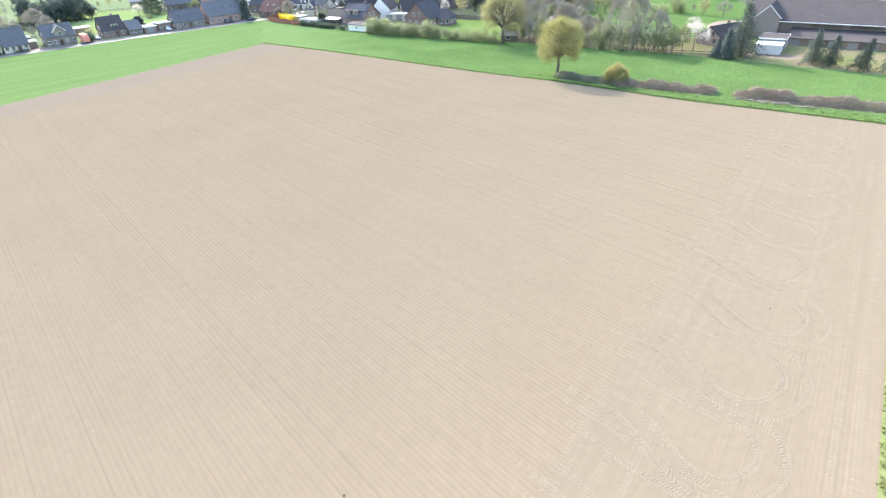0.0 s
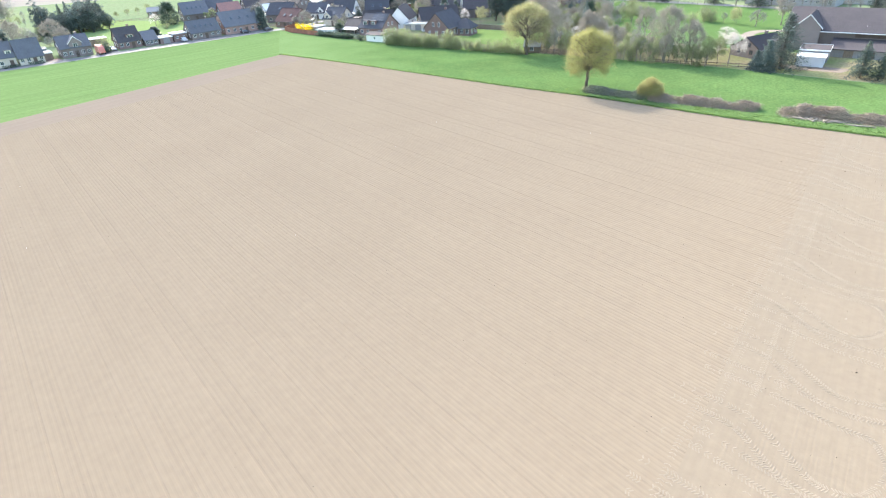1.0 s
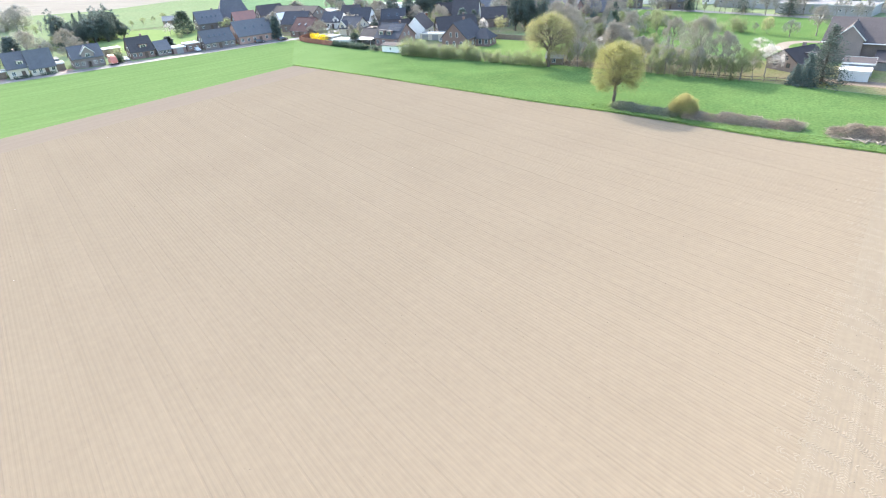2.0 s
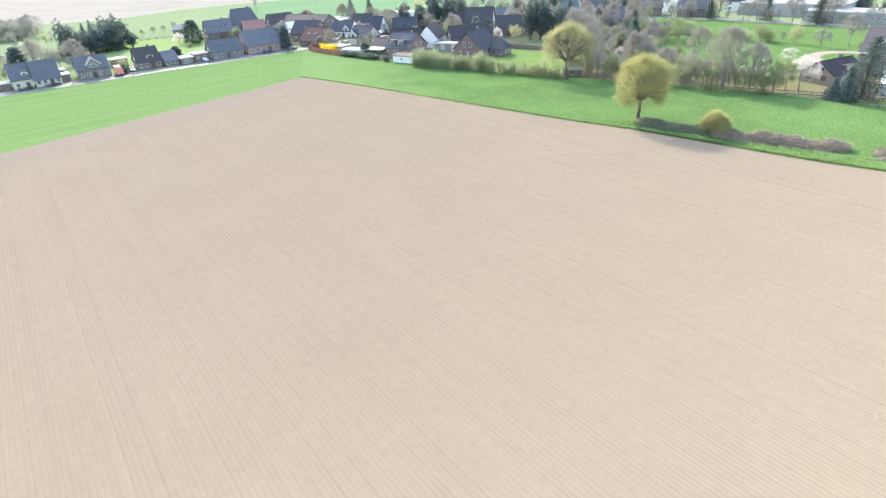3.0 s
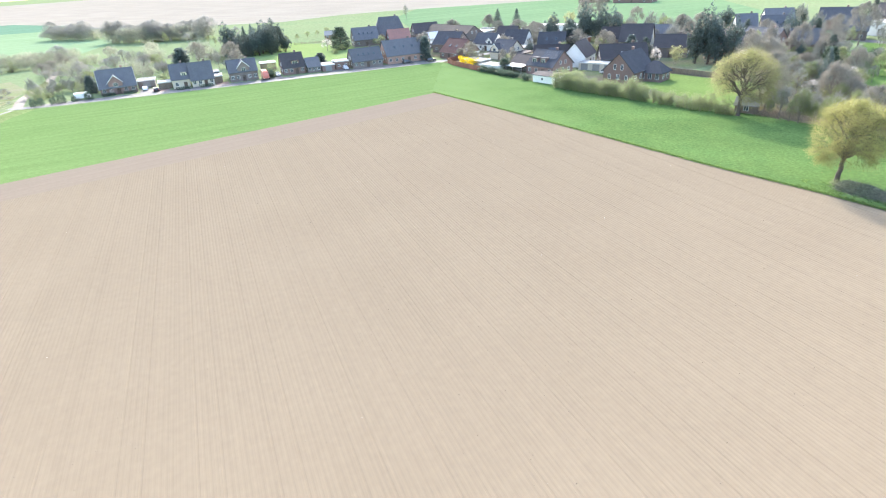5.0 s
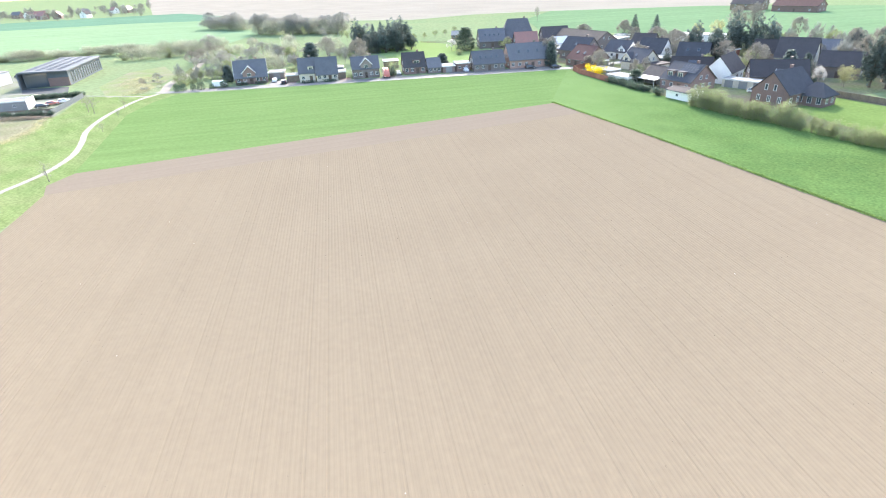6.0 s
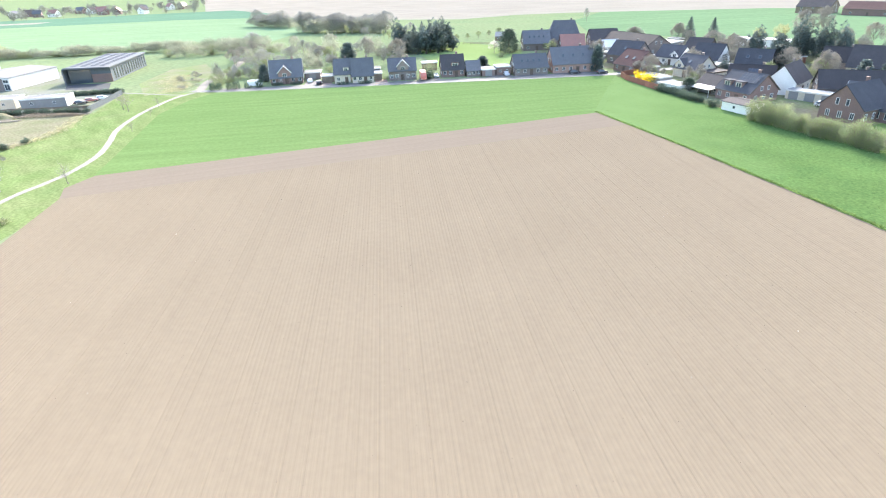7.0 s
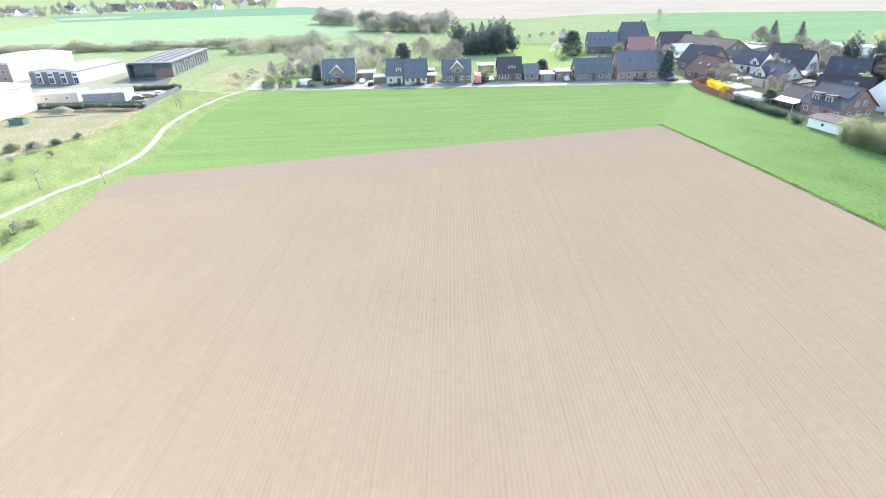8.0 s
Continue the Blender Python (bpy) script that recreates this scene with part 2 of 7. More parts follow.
WILLOW = mat("pale_yellow_catkins", (0.34, 0.34, 0.18), 0.6, 0.15, 0.6, None, 0.0, 0.05, island=0.35, translucent=0.4)


def paint(name, rgb):
    return mat(name, rgb, 0.3, 0.04, 1.0, None, 0.0, 0.5, coat=0.6)


# ---- mesh helpers ----
def part(name, bm, material, parent=None, label=""):
    """Links a bmesh, or a ready mesh, as one object under a thing or a part."""
    if isinstance(bm, bpy.types.Mesh):
        me = bm
    else:
        bmesh.ops.recalc_face_normals(bm, faces=bm.faces)
        me = bpy.data.meshes.new(name)
        bm.to_mesh(me)
        bm.free()
    if material and not me.materials:
        me.materials.append(material)
    ob = new(name, me)
    ob.parent = parent
    return tagged(ob, label)


def thing(name, m, label, category, group="", kind=""):
    ob = new(name)
    ob.matrix_world = m
    return tagged(ob, label, category, group, kind)


def box(bm, x0, x1, y0, y1, z0, z1):
    v = [bm.verts.new(p) for p in ((x0, y0, z0), (x1, y0, z0), (x1, y1, z0), (x0, y1, z0), (x0, y0, z1), (x1, y0, z1), (x1, y1, z1), (x0, y1, z1))]
    for f in ((3, 2, 1, 0), (4, 5, 6, 7), (0, 1, 5, 4), (1, 2, 6, 5), (2, 3, 7, 6), (3, 0, 4, 7)):
        bm.faces.new([v[i] for i in f])
    return v


def boxed(*spans):
    bm = bmesh.new()
    for s in spans:
        box(bm, *s)
    return bm


def bevelled(bm, amount, segments=2):
    bmesh.ops.bevel(bm, geom=bm.edges[:], offset=amount, segments=segments, affect="EDGES")
    return bm


def prism(bm, section, x0, x1):
    """A closed section of (y, z) points drawn out along x."""
    a = [bm.verts.new((x0, y, z)) for y, z in section]
    b = [bm.verts.new((x1, y, z)) for y, z in section]
    n = len(section)
    for i in range(n):
        bm.faces.new((a[i], a[(i + 1) % n], b[(i + 1) % n], b[i]))
    bm.faces.new(a[::-1])
    bm.faces.new(b)
    return bm


def sheet(name, pts, z, material, label, category, thick=0.0):
    """A flat piece of ground with the given outline."""
    bm = bmesh.new()
    f = bm.faces.new([bm.verts.new((x, y, z)) for x, y in pts])
    if f.normal.z < 0:
        f.normal_flip()
    me = bpy.data.meshes.new(name)
    bmesh.ops.triangulate(bm, faces=bm.faces)
    bm.normal_update()
    for f in bm.faces:
        if f.normal.z < 0:
            f.normal_flip()
    bm.to_mesh(me)
    bm.free()
    me.materials.append(material)
    return tagged(new(name, me), label, category, kind="structure")


def smooth_line(pts, steps=8):
    """A Catmull-Rom line through the points."""
    p = [Vector(q) for q in pts]
    p = [2 * p[0] - p[1], *p, 2 * p[-1] - p[-2]]
    out = []
    for i in range(1, len(p) - 2):
        for s in range(steps):
            t = s / steps
            out.append(0.5 * (2 * p[i] + (p[i + 1] - p[i - 1]) * t + (2 * p[i - 1] - 5 * p[i] + 4 * p[i + 1] - p[i + 2]) * t * t + (3 * p[i] - p[i - 1] - 3 * p[i + 1] + p[i + 2]) * t ** 3))
    out.append(p[-2])
    return out


def ribbon(name, pts, width, z, material, label, category, steps=8, ragged=0.0):
    """A road or path of even width along a smooth line."""
    line = smooth_line([(x, y, 0) for x, y in pts], steps)
    bm = bmesh.new()
    rows = []
    rng = random.Random(len(pts))
    for i, p in enumerate(line):
        d = (line[min(i + 1, len(line) - 1)] - line[max(i - 1, 0)]).normalized()
        n = Vector((-d.y, d.x, 0))
        a, b = width / 2 + rng.uniform(-ragged, ragged), width / 2 + rng.uniform(-ragged, ragged)
        rows.append((bm.verts.new((p.x + n.x * a, p.y + n.y * a, z)), bm.verts.new((p.x - n.x * b, p.y - n.y * b, z))))
    for (a, b), (c, d) in zip(rows, rows[1:]):
        f = bm.faces.new((a, b, d, c))
    bm.normal_update()
    for f in bm.faces:
        if f.normal.z < 0:
            f.normal_flip()
    me = bpy.data.meshes.new(name)
    bm.to_mesh(me)
    bm.free()
    me.materials.append(material)
    return tagged(new(name, me), label, category, kind="structure")


def raw_mesh(name, verts, faces, material, smooth=False):
    """A mesh from arrays: faces all have the same number of corners."""
    me = bpy.data.meshes.new(name)
    verts, faces = np.asarray(verts, dtype=np.float32), np.asarray(faces, dtype=np.int32)
    k = faces.shape[1]
    me.vertices.add(len(verts))
    me.vertices.foreach_set("co", verts.ravel())
    me.loops.add(faces.size)
    me.loops.foreach_set("vertex_index", faces.ravel())
    me.polygons.add(len(faces))
    me.polygons.foreach_set("loop_start", np.arange(0, faces.size, k, dtype=np.int32))
    me.polygons.foreach_set("loop_total", np.full(len(faces), k, dtype=np.int32))
    if smooth:
        me.polygons.foreach_set("use_smooth", np.ones(len(faces), dtype=bool))
    me.update(calc_edges=True)
    me.materials.append(material)
    return me


def site(x, y):
    """Coordinates of the drawn plan to metres on the ground."""
    return (-0.225 + 0.99756 * x + 0.00813 * y - 1.162e-4 * x * x - 1.354e-4 * x * y - 3.6e-6 * y * y,
            0.411 + 0.00495 * x + 0.99581 * y + 1.5e-6 * x * x - 1.779e-4 * x * y - 1.732e-4 * y * y)


def sited(pts):
    return [site(x, y) for x, y in pts]


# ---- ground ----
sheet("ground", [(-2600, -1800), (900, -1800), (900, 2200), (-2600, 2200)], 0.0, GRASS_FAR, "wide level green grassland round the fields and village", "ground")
EDGE = [(9.6, 125.4), (-12, 125.0), (-28, 124.6), (-46, 125.8), (-60, 126.7), (-80, 126.5), (-110, 127.8), (-140, 129.0), (-176, 129.4)]
rng = random.Random(77)
edge_line = [(p.x, p.y + rng.uniform(-0.16, 0.16)) for p in smooth_line([(x, y, 0) for x, y in EDGE], 30)]
sheet("meadow", edge_line + sited([(-222, 165), (-160, 162), (-100, 168), (-46, 172), (12, 169), (60, 166)]) + [(60, 125.4)], 0.12, GRASS, "bright green grass meadow beside the tilled field", "meadow")
sheet("wheat_field", sited([(-160, 12), (-168, 5.4), (-195, 8), (-228, 11), (-246, 18), (-256, 25.5), (-239, 96), (-223.5, 164), (-215, 166), (-164, 131), (-158, 131)]), 0.03, WHEAT, "green field of young wheat with faint drill lines", "crop field")
sheet("field_verge", [(9.3, -40), (9.3, 125.4), (60, 125.4), (60, -40)], 0.12, mat("verge_grass", (0.165, 0.198, 0.078), 0.8, 0.3, 0.8, (0.195, 0.205, 0.09), 0.25, spec=0.0, matte=0.5), "narrow green grass verge beside the tilled field", "verge")
sheet("rough_meadow", sited([(-134, -3.5), (-164, 7.5), (-195, 12), (-228, 15), (-257, 26), (-269, -6), (-239, -9), (-215, -25), (-190, -60), (-120, -70), (-100, -8)]), 0.015, streaked(mat("mown_path_grass", (0.150, 0.203, 0.076), 0.8, 0.25, 0.5, (0.182, 0.212, 0.094), 0.25, spec=0.0, matte=0.5), 25, 0.14, 0.30, 0.10), "light green grass on both sides of a path", "meadow")
sheet("waste_ground", [(-246, -12.5), (-232, -13), (-223, -14.2), (-213, -18), (-206.4, -23.5), (-199, -28), (-190, -36), (-180, -60), (-190, -85), (-232, -90), (-236, -55), (-254, -47)], 0.03, DRY, "dry brown rough grass beside the works yard", "waste ground")
sheet("works_yard", sited([(-239, -10), (-266, -6.6), (-276, -12), (-298, -26), (-345, -31), (-345, -110), (-245, -110), (-236, -50), (-247, -42)]), 0.025, mat("yard_concrete", (0.165, 0.168, 0.15), 0.9, 0.2, 0.4, (0.14, 0.16, 0.10), 0.2, 0.05), "grey concrete yard round the works halls", "yard")
sheet("forecourt", [(-313.6, -34.6), (-308.6, -17.0), (-289.8, -14.4), (-299.4, -31.6)], 0.05, mat("dark_forecourt_paving", (0.085, 0.088, 0.092), 0.9, 0.15, 1.0, None, 0.2, 0.05), "dark paved forecourt before the modern hall", "forecourt")
sheet("bare_bank", sited([(-268, 14), (-262, 2), (-290, -4), (-325, 4), (-335, 18), (-300, 24)]), 0.03, mat("straw_bank", (0.255, 0.235, 0.16), 0.9, 0.25, 0.6, (0.20, 0.24, 0.105), 0.3, spec=0.0, matte=0.6), "bank of straw-coloured grass and gravel", "bank")
sheet("pale_crop_field", sited([(-425, -145), (-396, 20), (-404, 45), (-470, 74), (-560, 66), (-640, 42), (-672, -25), (-690, -200), (-560, -230)]), 0.03, CROP_PALE_HAZED, "wide pale green crop field in the distance", "crop field")
sheet("deep_crop_field", sited([(-690, -200), (-672, -25), (-640, 44), (-700, 60), (-800, 20), (-820, -260)]), 0.05, CROP_DEEP_HAZED, "dark green crop field in the distance", "crop field")
sheet("pale_plot", sited([(-742, -228), (-728, -160), (-752, -152), (-764, -224)]), 0.06, SOIL_PALE_HAZED, "small pale bare plot between distant crops", "plot")
sheet("distant_soil_field", [(-505, 205), (-512, 262), (-497, 306), (-470, 345)] + sited([(-400, 470), (-520, 1100), (-1600, 900), (-1600, -60), (-800, -10), (-690, 62), (-640, 60), (-560, 110)]), 0.015, SOIL_PALE_HAZED, "very pale tilled field behind the village", "tilled field")
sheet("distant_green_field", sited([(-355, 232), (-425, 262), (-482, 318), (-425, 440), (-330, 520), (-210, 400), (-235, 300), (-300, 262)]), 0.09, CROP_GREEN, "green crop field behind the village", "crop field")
sheet("paddock", sited([(-255, 112), (-345, 118), (-350, 150), (-305, 165), (-262, 150)]), 0.02, mat("paddock_grass", (0.205, 0.262, 0.108), 0.8, 0.2, 0.4, (0.18, 0.245, 0.095), 0.1, spec=0.0, matte=0.4), "yellow-green paddock behind the houses", "paddock")
sheet("thicket_floor", sited([(-133, 208), (-116, 205), (-101, 171), (-46, 174.5), (-46, 190), (-66, 206), (-90, 236), (-118, 262), (-140, 262)]), 0.012, mat("leaf_litter", (0.17, 0.165, 0.085), 0.95, 0.3, 0.6, (0.20, 0.165, 0.11), 0.6, spec=0.0, matte=1.0), "olive and brown leaf litter under the thicket", "woodland floor")
sheet("hedge_verge", sited([(-222, 164), (-160, 160), (-100, 165), (-46, 170), (-46, 177), (-98, 175), (-112, 206), (-150, 206), (-160, 172), (-222, 168)]), 0.007, mat("hedge_grass", (0.15, 0.19, 0.08), 0.9, 0.25, 0.6, (0.19, 0.175, 0.11), 0.5, spec=0.0, matte=1.0), "rough grass under the hedge", "verge")
sheet("village_gardens", sited([(-222, 166), (-150, 164), (-142, 180), (-140, 206), (-138, 262), (-175, 292), (-255, 275), (-310, 232), (-312, 168), (-262, 168), (-232, 172)]), 0.012, mat("garden_ground", (0.15, 0.185, 0.085), 0.9, 0.3, 0.5, (0.20, 0.175, 0.13), 0.5, spec=0.0, matte=1.0), "mixed lawns and bare earth of village gardens", "gardens")
sheet("orchard_meadow", sited([(-118, 236), (-60, 202), (-46, 199), (-28, 202), (-20, 240), (10, 290), (-122, 302)]), 0.02, GRASS, "green orchard meadow behind the trees", "meadow")
sheet("garden_lawn", sited([(-137, 178), (-100, 171), (-112, 203), (-142, 201)]), 0.03, mat("mown_lawn", (0.150, 0.215, 0.070), 0.8, 0.15, 0.4, None, 0.2, spec=0.0, matte=0.5), "bright mown garden lawn", "lawn")
sheet("farm_garden", sited([(-46, 172.5), (20, 170), (20, 200), (-50, 200)]), 0.025, mat("worn_lawn", (0.185, 0.205, 0.08), 0.85, 0.3, 0.5, (0.25, 0.20, 0.125), 0.6, spec=0.0, matte=1.0), "worn garden lawn with bare patches before the barn", "lawn")
sheet("sand_patch", sited([(-30, 178), (-15, 178.6), (-13, 184), (-28, 184)]), 0.04, mat("bare_sand", (0.175, 0.135, 0.10), 0.9, 0.2, 1.0, None, 0.4), "bare sandy strip before the carport", "bare ground")
ribbon("street", sited([(-264.5, 18), (-259.5, 27), (-247, 76), (-239, 108), (-225.5, 167), (-226, 200)]), 4.2, 0.05, ASPHALT, "pale grey worn village street beside the wheat", "street")
ribbon("kerb", sited([(-261.4, 19.5), (-257.2, 27.2), (-244.7, 76), (-236.7, 108), (-223.2, 166)]), 0.45, 0.13, mat("kerb_concrete", (0.30, 0.295, 0.285), 0.9, 0.15, 2.0, None, 0.2, 0.05), "pale concrete kerb between street and wheat", "kerb")
ribbon("pavement", sited([(-262.5, 27), (-250.2, 76), (-242.2, 108), (-229, 166)]), 1.8, 0.09, PAVING, "pale paved pavement along the street", "pavement")
ribbon("gravel_path", [(-120, -26), (-155.2, -11.6), (-160.6, -9.3), (-167.0, -6.6), (-172.1, -3.4), (-178.6, -0.2), (-190.3, 2.6), (-203.1, 2.7), (-216.7, 2.0), (-233.0, 4.2), (-246.1, 7.8), (-258.9, 12.6), (-266.4, 18.6)], 1.6, 0.06, GRAVEL, "winding pale gravel footpath through grass", "path", 10, 0.08)
ribbon("side_path", [(-263.1, 15.4), (-268.3, 7.8), (-274.8, -0.3), (-279.8, -6.9), (-291.6, -18.3), (-302, -36)], 1.1, 0.07, GRAVEL, "narrow pale gravel path beside the works fence", "path")
ribbon("farm_lane", sited([(-262, 20), (-283, 22.3), (-310, 30), (-350, 36)]), 3.4, 0.055, mat("earth_lane", (0.20, 0.18, 0.155), 0.9, 0.2, 1.0, None, 0.4), "grey earth lane leading away from the street", "lane")
ribbon("sand_lane", [(-32, 203), (-38.2, 209.0), (-43.3, 215), (-43.3, 223), (-39.2, 227.6), (-32, 228.5), (-20, 226)], 3.8, 0.05, mat("sandy_drive", (0.175, 0.148, 0.118), 0.9, 0.15, 1.0, None, 0.3), "curved pale sandy farm drive", "drive")
ribbon("back_road", sited([(-170, 318), (-122, 307), (-38, 295), (40, 284)]), 6.0, 0.05, ASPHALT, "grey road behind the orchard", "road")


def furrowed(name, angle, spacing, outline, material, label, depth, seed, passes=True):
    """Tilled ground: straight ridges drawn out along a direction, cut to an outline with corners in order."""
    rng = random.Random(seed)
    bm = bmesh.new()
    c, s = math.cos(radians(angle)), math.sin(radians(angle))
    us = [x * c + y * s for x, y in outline]
    vs = [-x * s + y * c for x, y in outline]
    u0, u1, v = min(us) - 2, max(us) + 2, min(vs) - 2
    before, k = None, 0
    while v < max(vs) + 2:
        deep = 1.0 + rng.uniform(-0.25, 0.25)
        if passes and k % 13 in (0, 4):
            deep = 1.8 + rng.uniform(-0.4, 0.6)
        for f, h in ((0.0, 0.0), (0.16, -1.0), (0.40, -0.9), (0.6, 0.05), (0.82, 0.12)):
            z = 0.09 + depth * h * (deep if h < 0 else rng.uniform(0.4, 1.6))
            vv = v + f * spacing
            pair = [bm.verts.new((u * c - vv * s, u * s + vv * c, z)) for u in (u0, u1)]
            if before:
                bm.faces.new((before[0], before[1], pair[1], pair[0]))
            before = pair
        v += spacing * rng.uniform(0.88, 1.12)
        k += 1
    n = len(outline)
    area = sum(outline[i][0] * outline[(i + 1) % n][1] - outline[(i + 1) % n][0] * outline[i][1] for i in range(n))
    for i in range(n):
        (ax, ay), (bx, by) = outline[i], outline[(i + 1) % n]
        out = Vector((by - ay, ax - bx, 0)) * (1 if area > 0 else -1)
        bmesh.ops.bisect_plane(bm, geom=bm.verts[:] + bm.edges[:] + bm.faces[:], plane_co=(ax, ay, 0), plane_no=out, clear_outer=True)
    me = bpy.data.meshes.new(name)
    bm.normal_update()
    for f in bm.faces:
        if f.normal.z < 0:
            f.normal_flip()
    bm.to_mesh(me)
    bm.free()
    me.materials.append(material)
    return tagged(new(name, me), label, "tilled field", kind="structure")


furrowed("tilled_field", ROW_ANGLE, 0.47, [(-160, 2.2), (-10, -22), (-10, 130), (-160.5, 130.5)], SOIL, "pale brown tilled field with fine seed rows", 0.015, 1)
furrowed("headland_east", 90, 0.37, [(-10, -22), (9.6, -25), (9.6, 130), (-10, 130)], SOIL_HEAD, "pale brown headland with rows along the field's end", 0.0065, 2, False)
furrowed("headland_west", 92, 0.6, [(-160, 2.2), (-160.5, 130.5), (-175, 130.5), (-173.0, 5.7), (-166.5, 1.4)], SOIL_FAR, "smooth brown headland at the far end of the field", 0.005, 3)
# Flat strip: the edge furrow's shade is put in as dark colour.
ribbon("edge_furrow_shade", [(x, y - 0.12) for x, y in EDGE[:-1]], 0.34, 0.105, SOIL_DARK, "furrow shade painted as a dark strip between tilled soil and meadow", "furrow", 30, 0.14)


def tyre_tracks():
    """Tractor turning loops on the headland: ridged soil pressed up between tread bars."""
    V, F = [], []
    rng = random.Random(5)

    def bar(a, b, w, z0, z1):
        d = (b - a).normalized()
        n = Vector((-d.y, d.x, 0)) * w
        k = len(V)
        for p in (a, b):
            V.extend([(p.x + n.x, p.y + n.y, z0), (p.x, p.y, z1), (p.x - n.x, p.y - n.y, z0)])
        F.extend([(k, k + 1, k + 4, k + 3), (k + 1, k + 2, k + 5, k + 4)])

    for y0 in (15.8, 25.4, 34.9, 44.5, 54.9, 64.6, 74, 83.5, 93, 102.5, 112):
        j = lambda a: rng.uniform(-a, a)
        grow = 1 + j(0.08)
        mid = [(-12.5, 0.1), (-7.7, -0.7), (-5.0, -2.8), (-2.4, -4.6), (0.3, -4.6), (2.0, -3.3), (3.1, -0.5), (2.6, 2.0), (1.2, 3.6), (-1.6, 3.8), (-5, 4.5), (-8, 5.3), (-12.5, 5.8)]
        sx = j(0.8)
        line = smooth_line([((x + sx) if x > -9 else x + sx * 0.5, y0 + y * grow + j(0.25), 0) for x, y in mid], 14)
        for off in (-0.95, 0.95):
            run, last = 0.0, None
            for a, b in zip(line, line[1:]):
                d = b - a
                step = d.length
                if step < 1e-5:
                    continue
                d = d / step
                n = Vector((-d.y, d.x, 0))
                pos = 0.0
                while run <= step - pos:
                    pos += run
                    c = a + d * pos + n * off
                    fade = 0.3 if c.x < -10.5 else 1.0
                    if rng.random() < 0.92 * fade:
                        for side in (-1, 1):
                            tip = c + n * side * 0.04
                            end = c + n * side * 0.34 - d * 0.20
                            bar(tip, end, 0.07, 0.088, 0.094 + 0.031 * fade * min(1, 60 / max(c.y, 1)) * rng.uniform(0.5, 1.3))
                    run = 0.25
                run -= step - pos
    for x0 in (-10.6, -9.9, -9.2, -7.4, -5.6, 6.3, 8.1):
        y = 8.0
        while y < 124:
            y += 0.27 if x0 > -9 else 0.40
            x = x0 + 0.25 * math.sin(y * 0.05 + x0)
            if math.sin(y * 0.21 + x0 * 3) + rng.uniform(-0.9, 0.9) < 0.1:
                continue
            for side in (-1, 1):
                bar(Vector((x + side * 0.03, y, 0)), Vector((x + side * 0.26, y - 0.16, 0)), 0.055, 0.088, 0.092 + 0.014 * rng.uniform(0.3, 1.2))
    me = raw_mesh("tyre_tracks", V, F, mat("pale_track_soil", (0.236, 0.200, 0.150), 0.95, 0.1, 2.0, None, 0.1, 0.0, matte=0.4))
    return tagged(new("tyre_tracks", me), "looping tractor tyre tracks pressed into pale soil", "tyre tracks", kind="stuff")


tyre_tracks()


def scatter_solid(name, count, place, size, material, label, category, seed, flat=0.6):
    """Many small irregular lumps in one mesh."""
    rng = np.random.default_rng(seed)
    base = np.array([(1, 0, 0), (-1, 0, 0), (0, 1, 0), (0, -1, 0), (0, 0, 1), (0, 0, -1)], dtype=float)
    tri = np.array([(0, 2, 4), (2, 1, 4), (1, 3, 4), (3, 0, 4), (2, 0, 5), (1, 2, 5), (3, 1, 5), (0, 3, 5)])
    pts = place(rng, count)
    s = rng.uniform(*size, (count, 1, 1)) * rng.uniform(0.6, 1.4, (count, 6, 1))
    v = base[None] * s
    v[:, :, 2] *= flat
    v += pts[:, None, :]
    f = (tri[None] + 6 * np.arange(count)[:, None, None]).reshape(-1, 3)
    return tagged(new(name, raw_mesh(name, v.reshape(-1, 3), f, material)), label, category, kind="stuff")


def in_field(rng, n):
    x, y = rng.uniform(-150, 8, n), rng.uniform(5, 128, n)
    return np.stack([x, y, np.full(n, 0.09)], 1)


scatter_solid("soil_clods", 2200, in_field, (0.025, 0.07), SOIL_LUMP, "scattered small clods of dry soil", "clods", 11)
scatter_solid("pale_stones", 30, in_field, (0.03, 0.07), mat("flint_stones", (0.7, 0.68, 0.63), 0.6, 0.1, 3.0), "small pale stones lying on the soil", "stones", 12)
scatter_solid("dark_clods", 10, in_field, (0.06, 0.13), SOIL_DARK, "a few dark clods lying on the soil", "clods", 13)


def grass_tufts(name, pts, height, spread, blades, material, label, seed):
    """Clumps of upright blades in one mesh."""
    rng = np.random.default_rng(seed)
    n = len(pts)
    h = rng.uniform(*height, (n, blades))
    a = rng.uniform(0, 2 * np.pi, (n, blades))
    r = rng.uniform(0, spread, (n, blades))
    cx, cy = pts[:, None, 0] + r * np.cos(a), pts[:, None, 1] + r * np.sin(a)
    w = rng.uniform(0.05, 0.12, (n, blades))
    b = rng.uniform(0, 2 * np.pi, (n, blades))
    lean = rng.uniform(-0.15, 0.15, (2, n, blades))
    z = np.broadcast_to(pts[:, None, 2], h.shape)
    v = np.stack([np.stack([cx - w * np.cos(b), cy - w * np.sin(b), z], -1), np.stack([cx + w * np.cos(b), cy + w * np.sin(b), z], -1), np.stack([cx + lean[0], cy + lean[1], z + h], -1)], 2)
    f = np.arange(n * blades * 3).reshape(-1, 3)
    return tagged(new(name, raw_mesh(name, v.reshape(-1, 3), f, material)), label, "grass", kind="stuff")


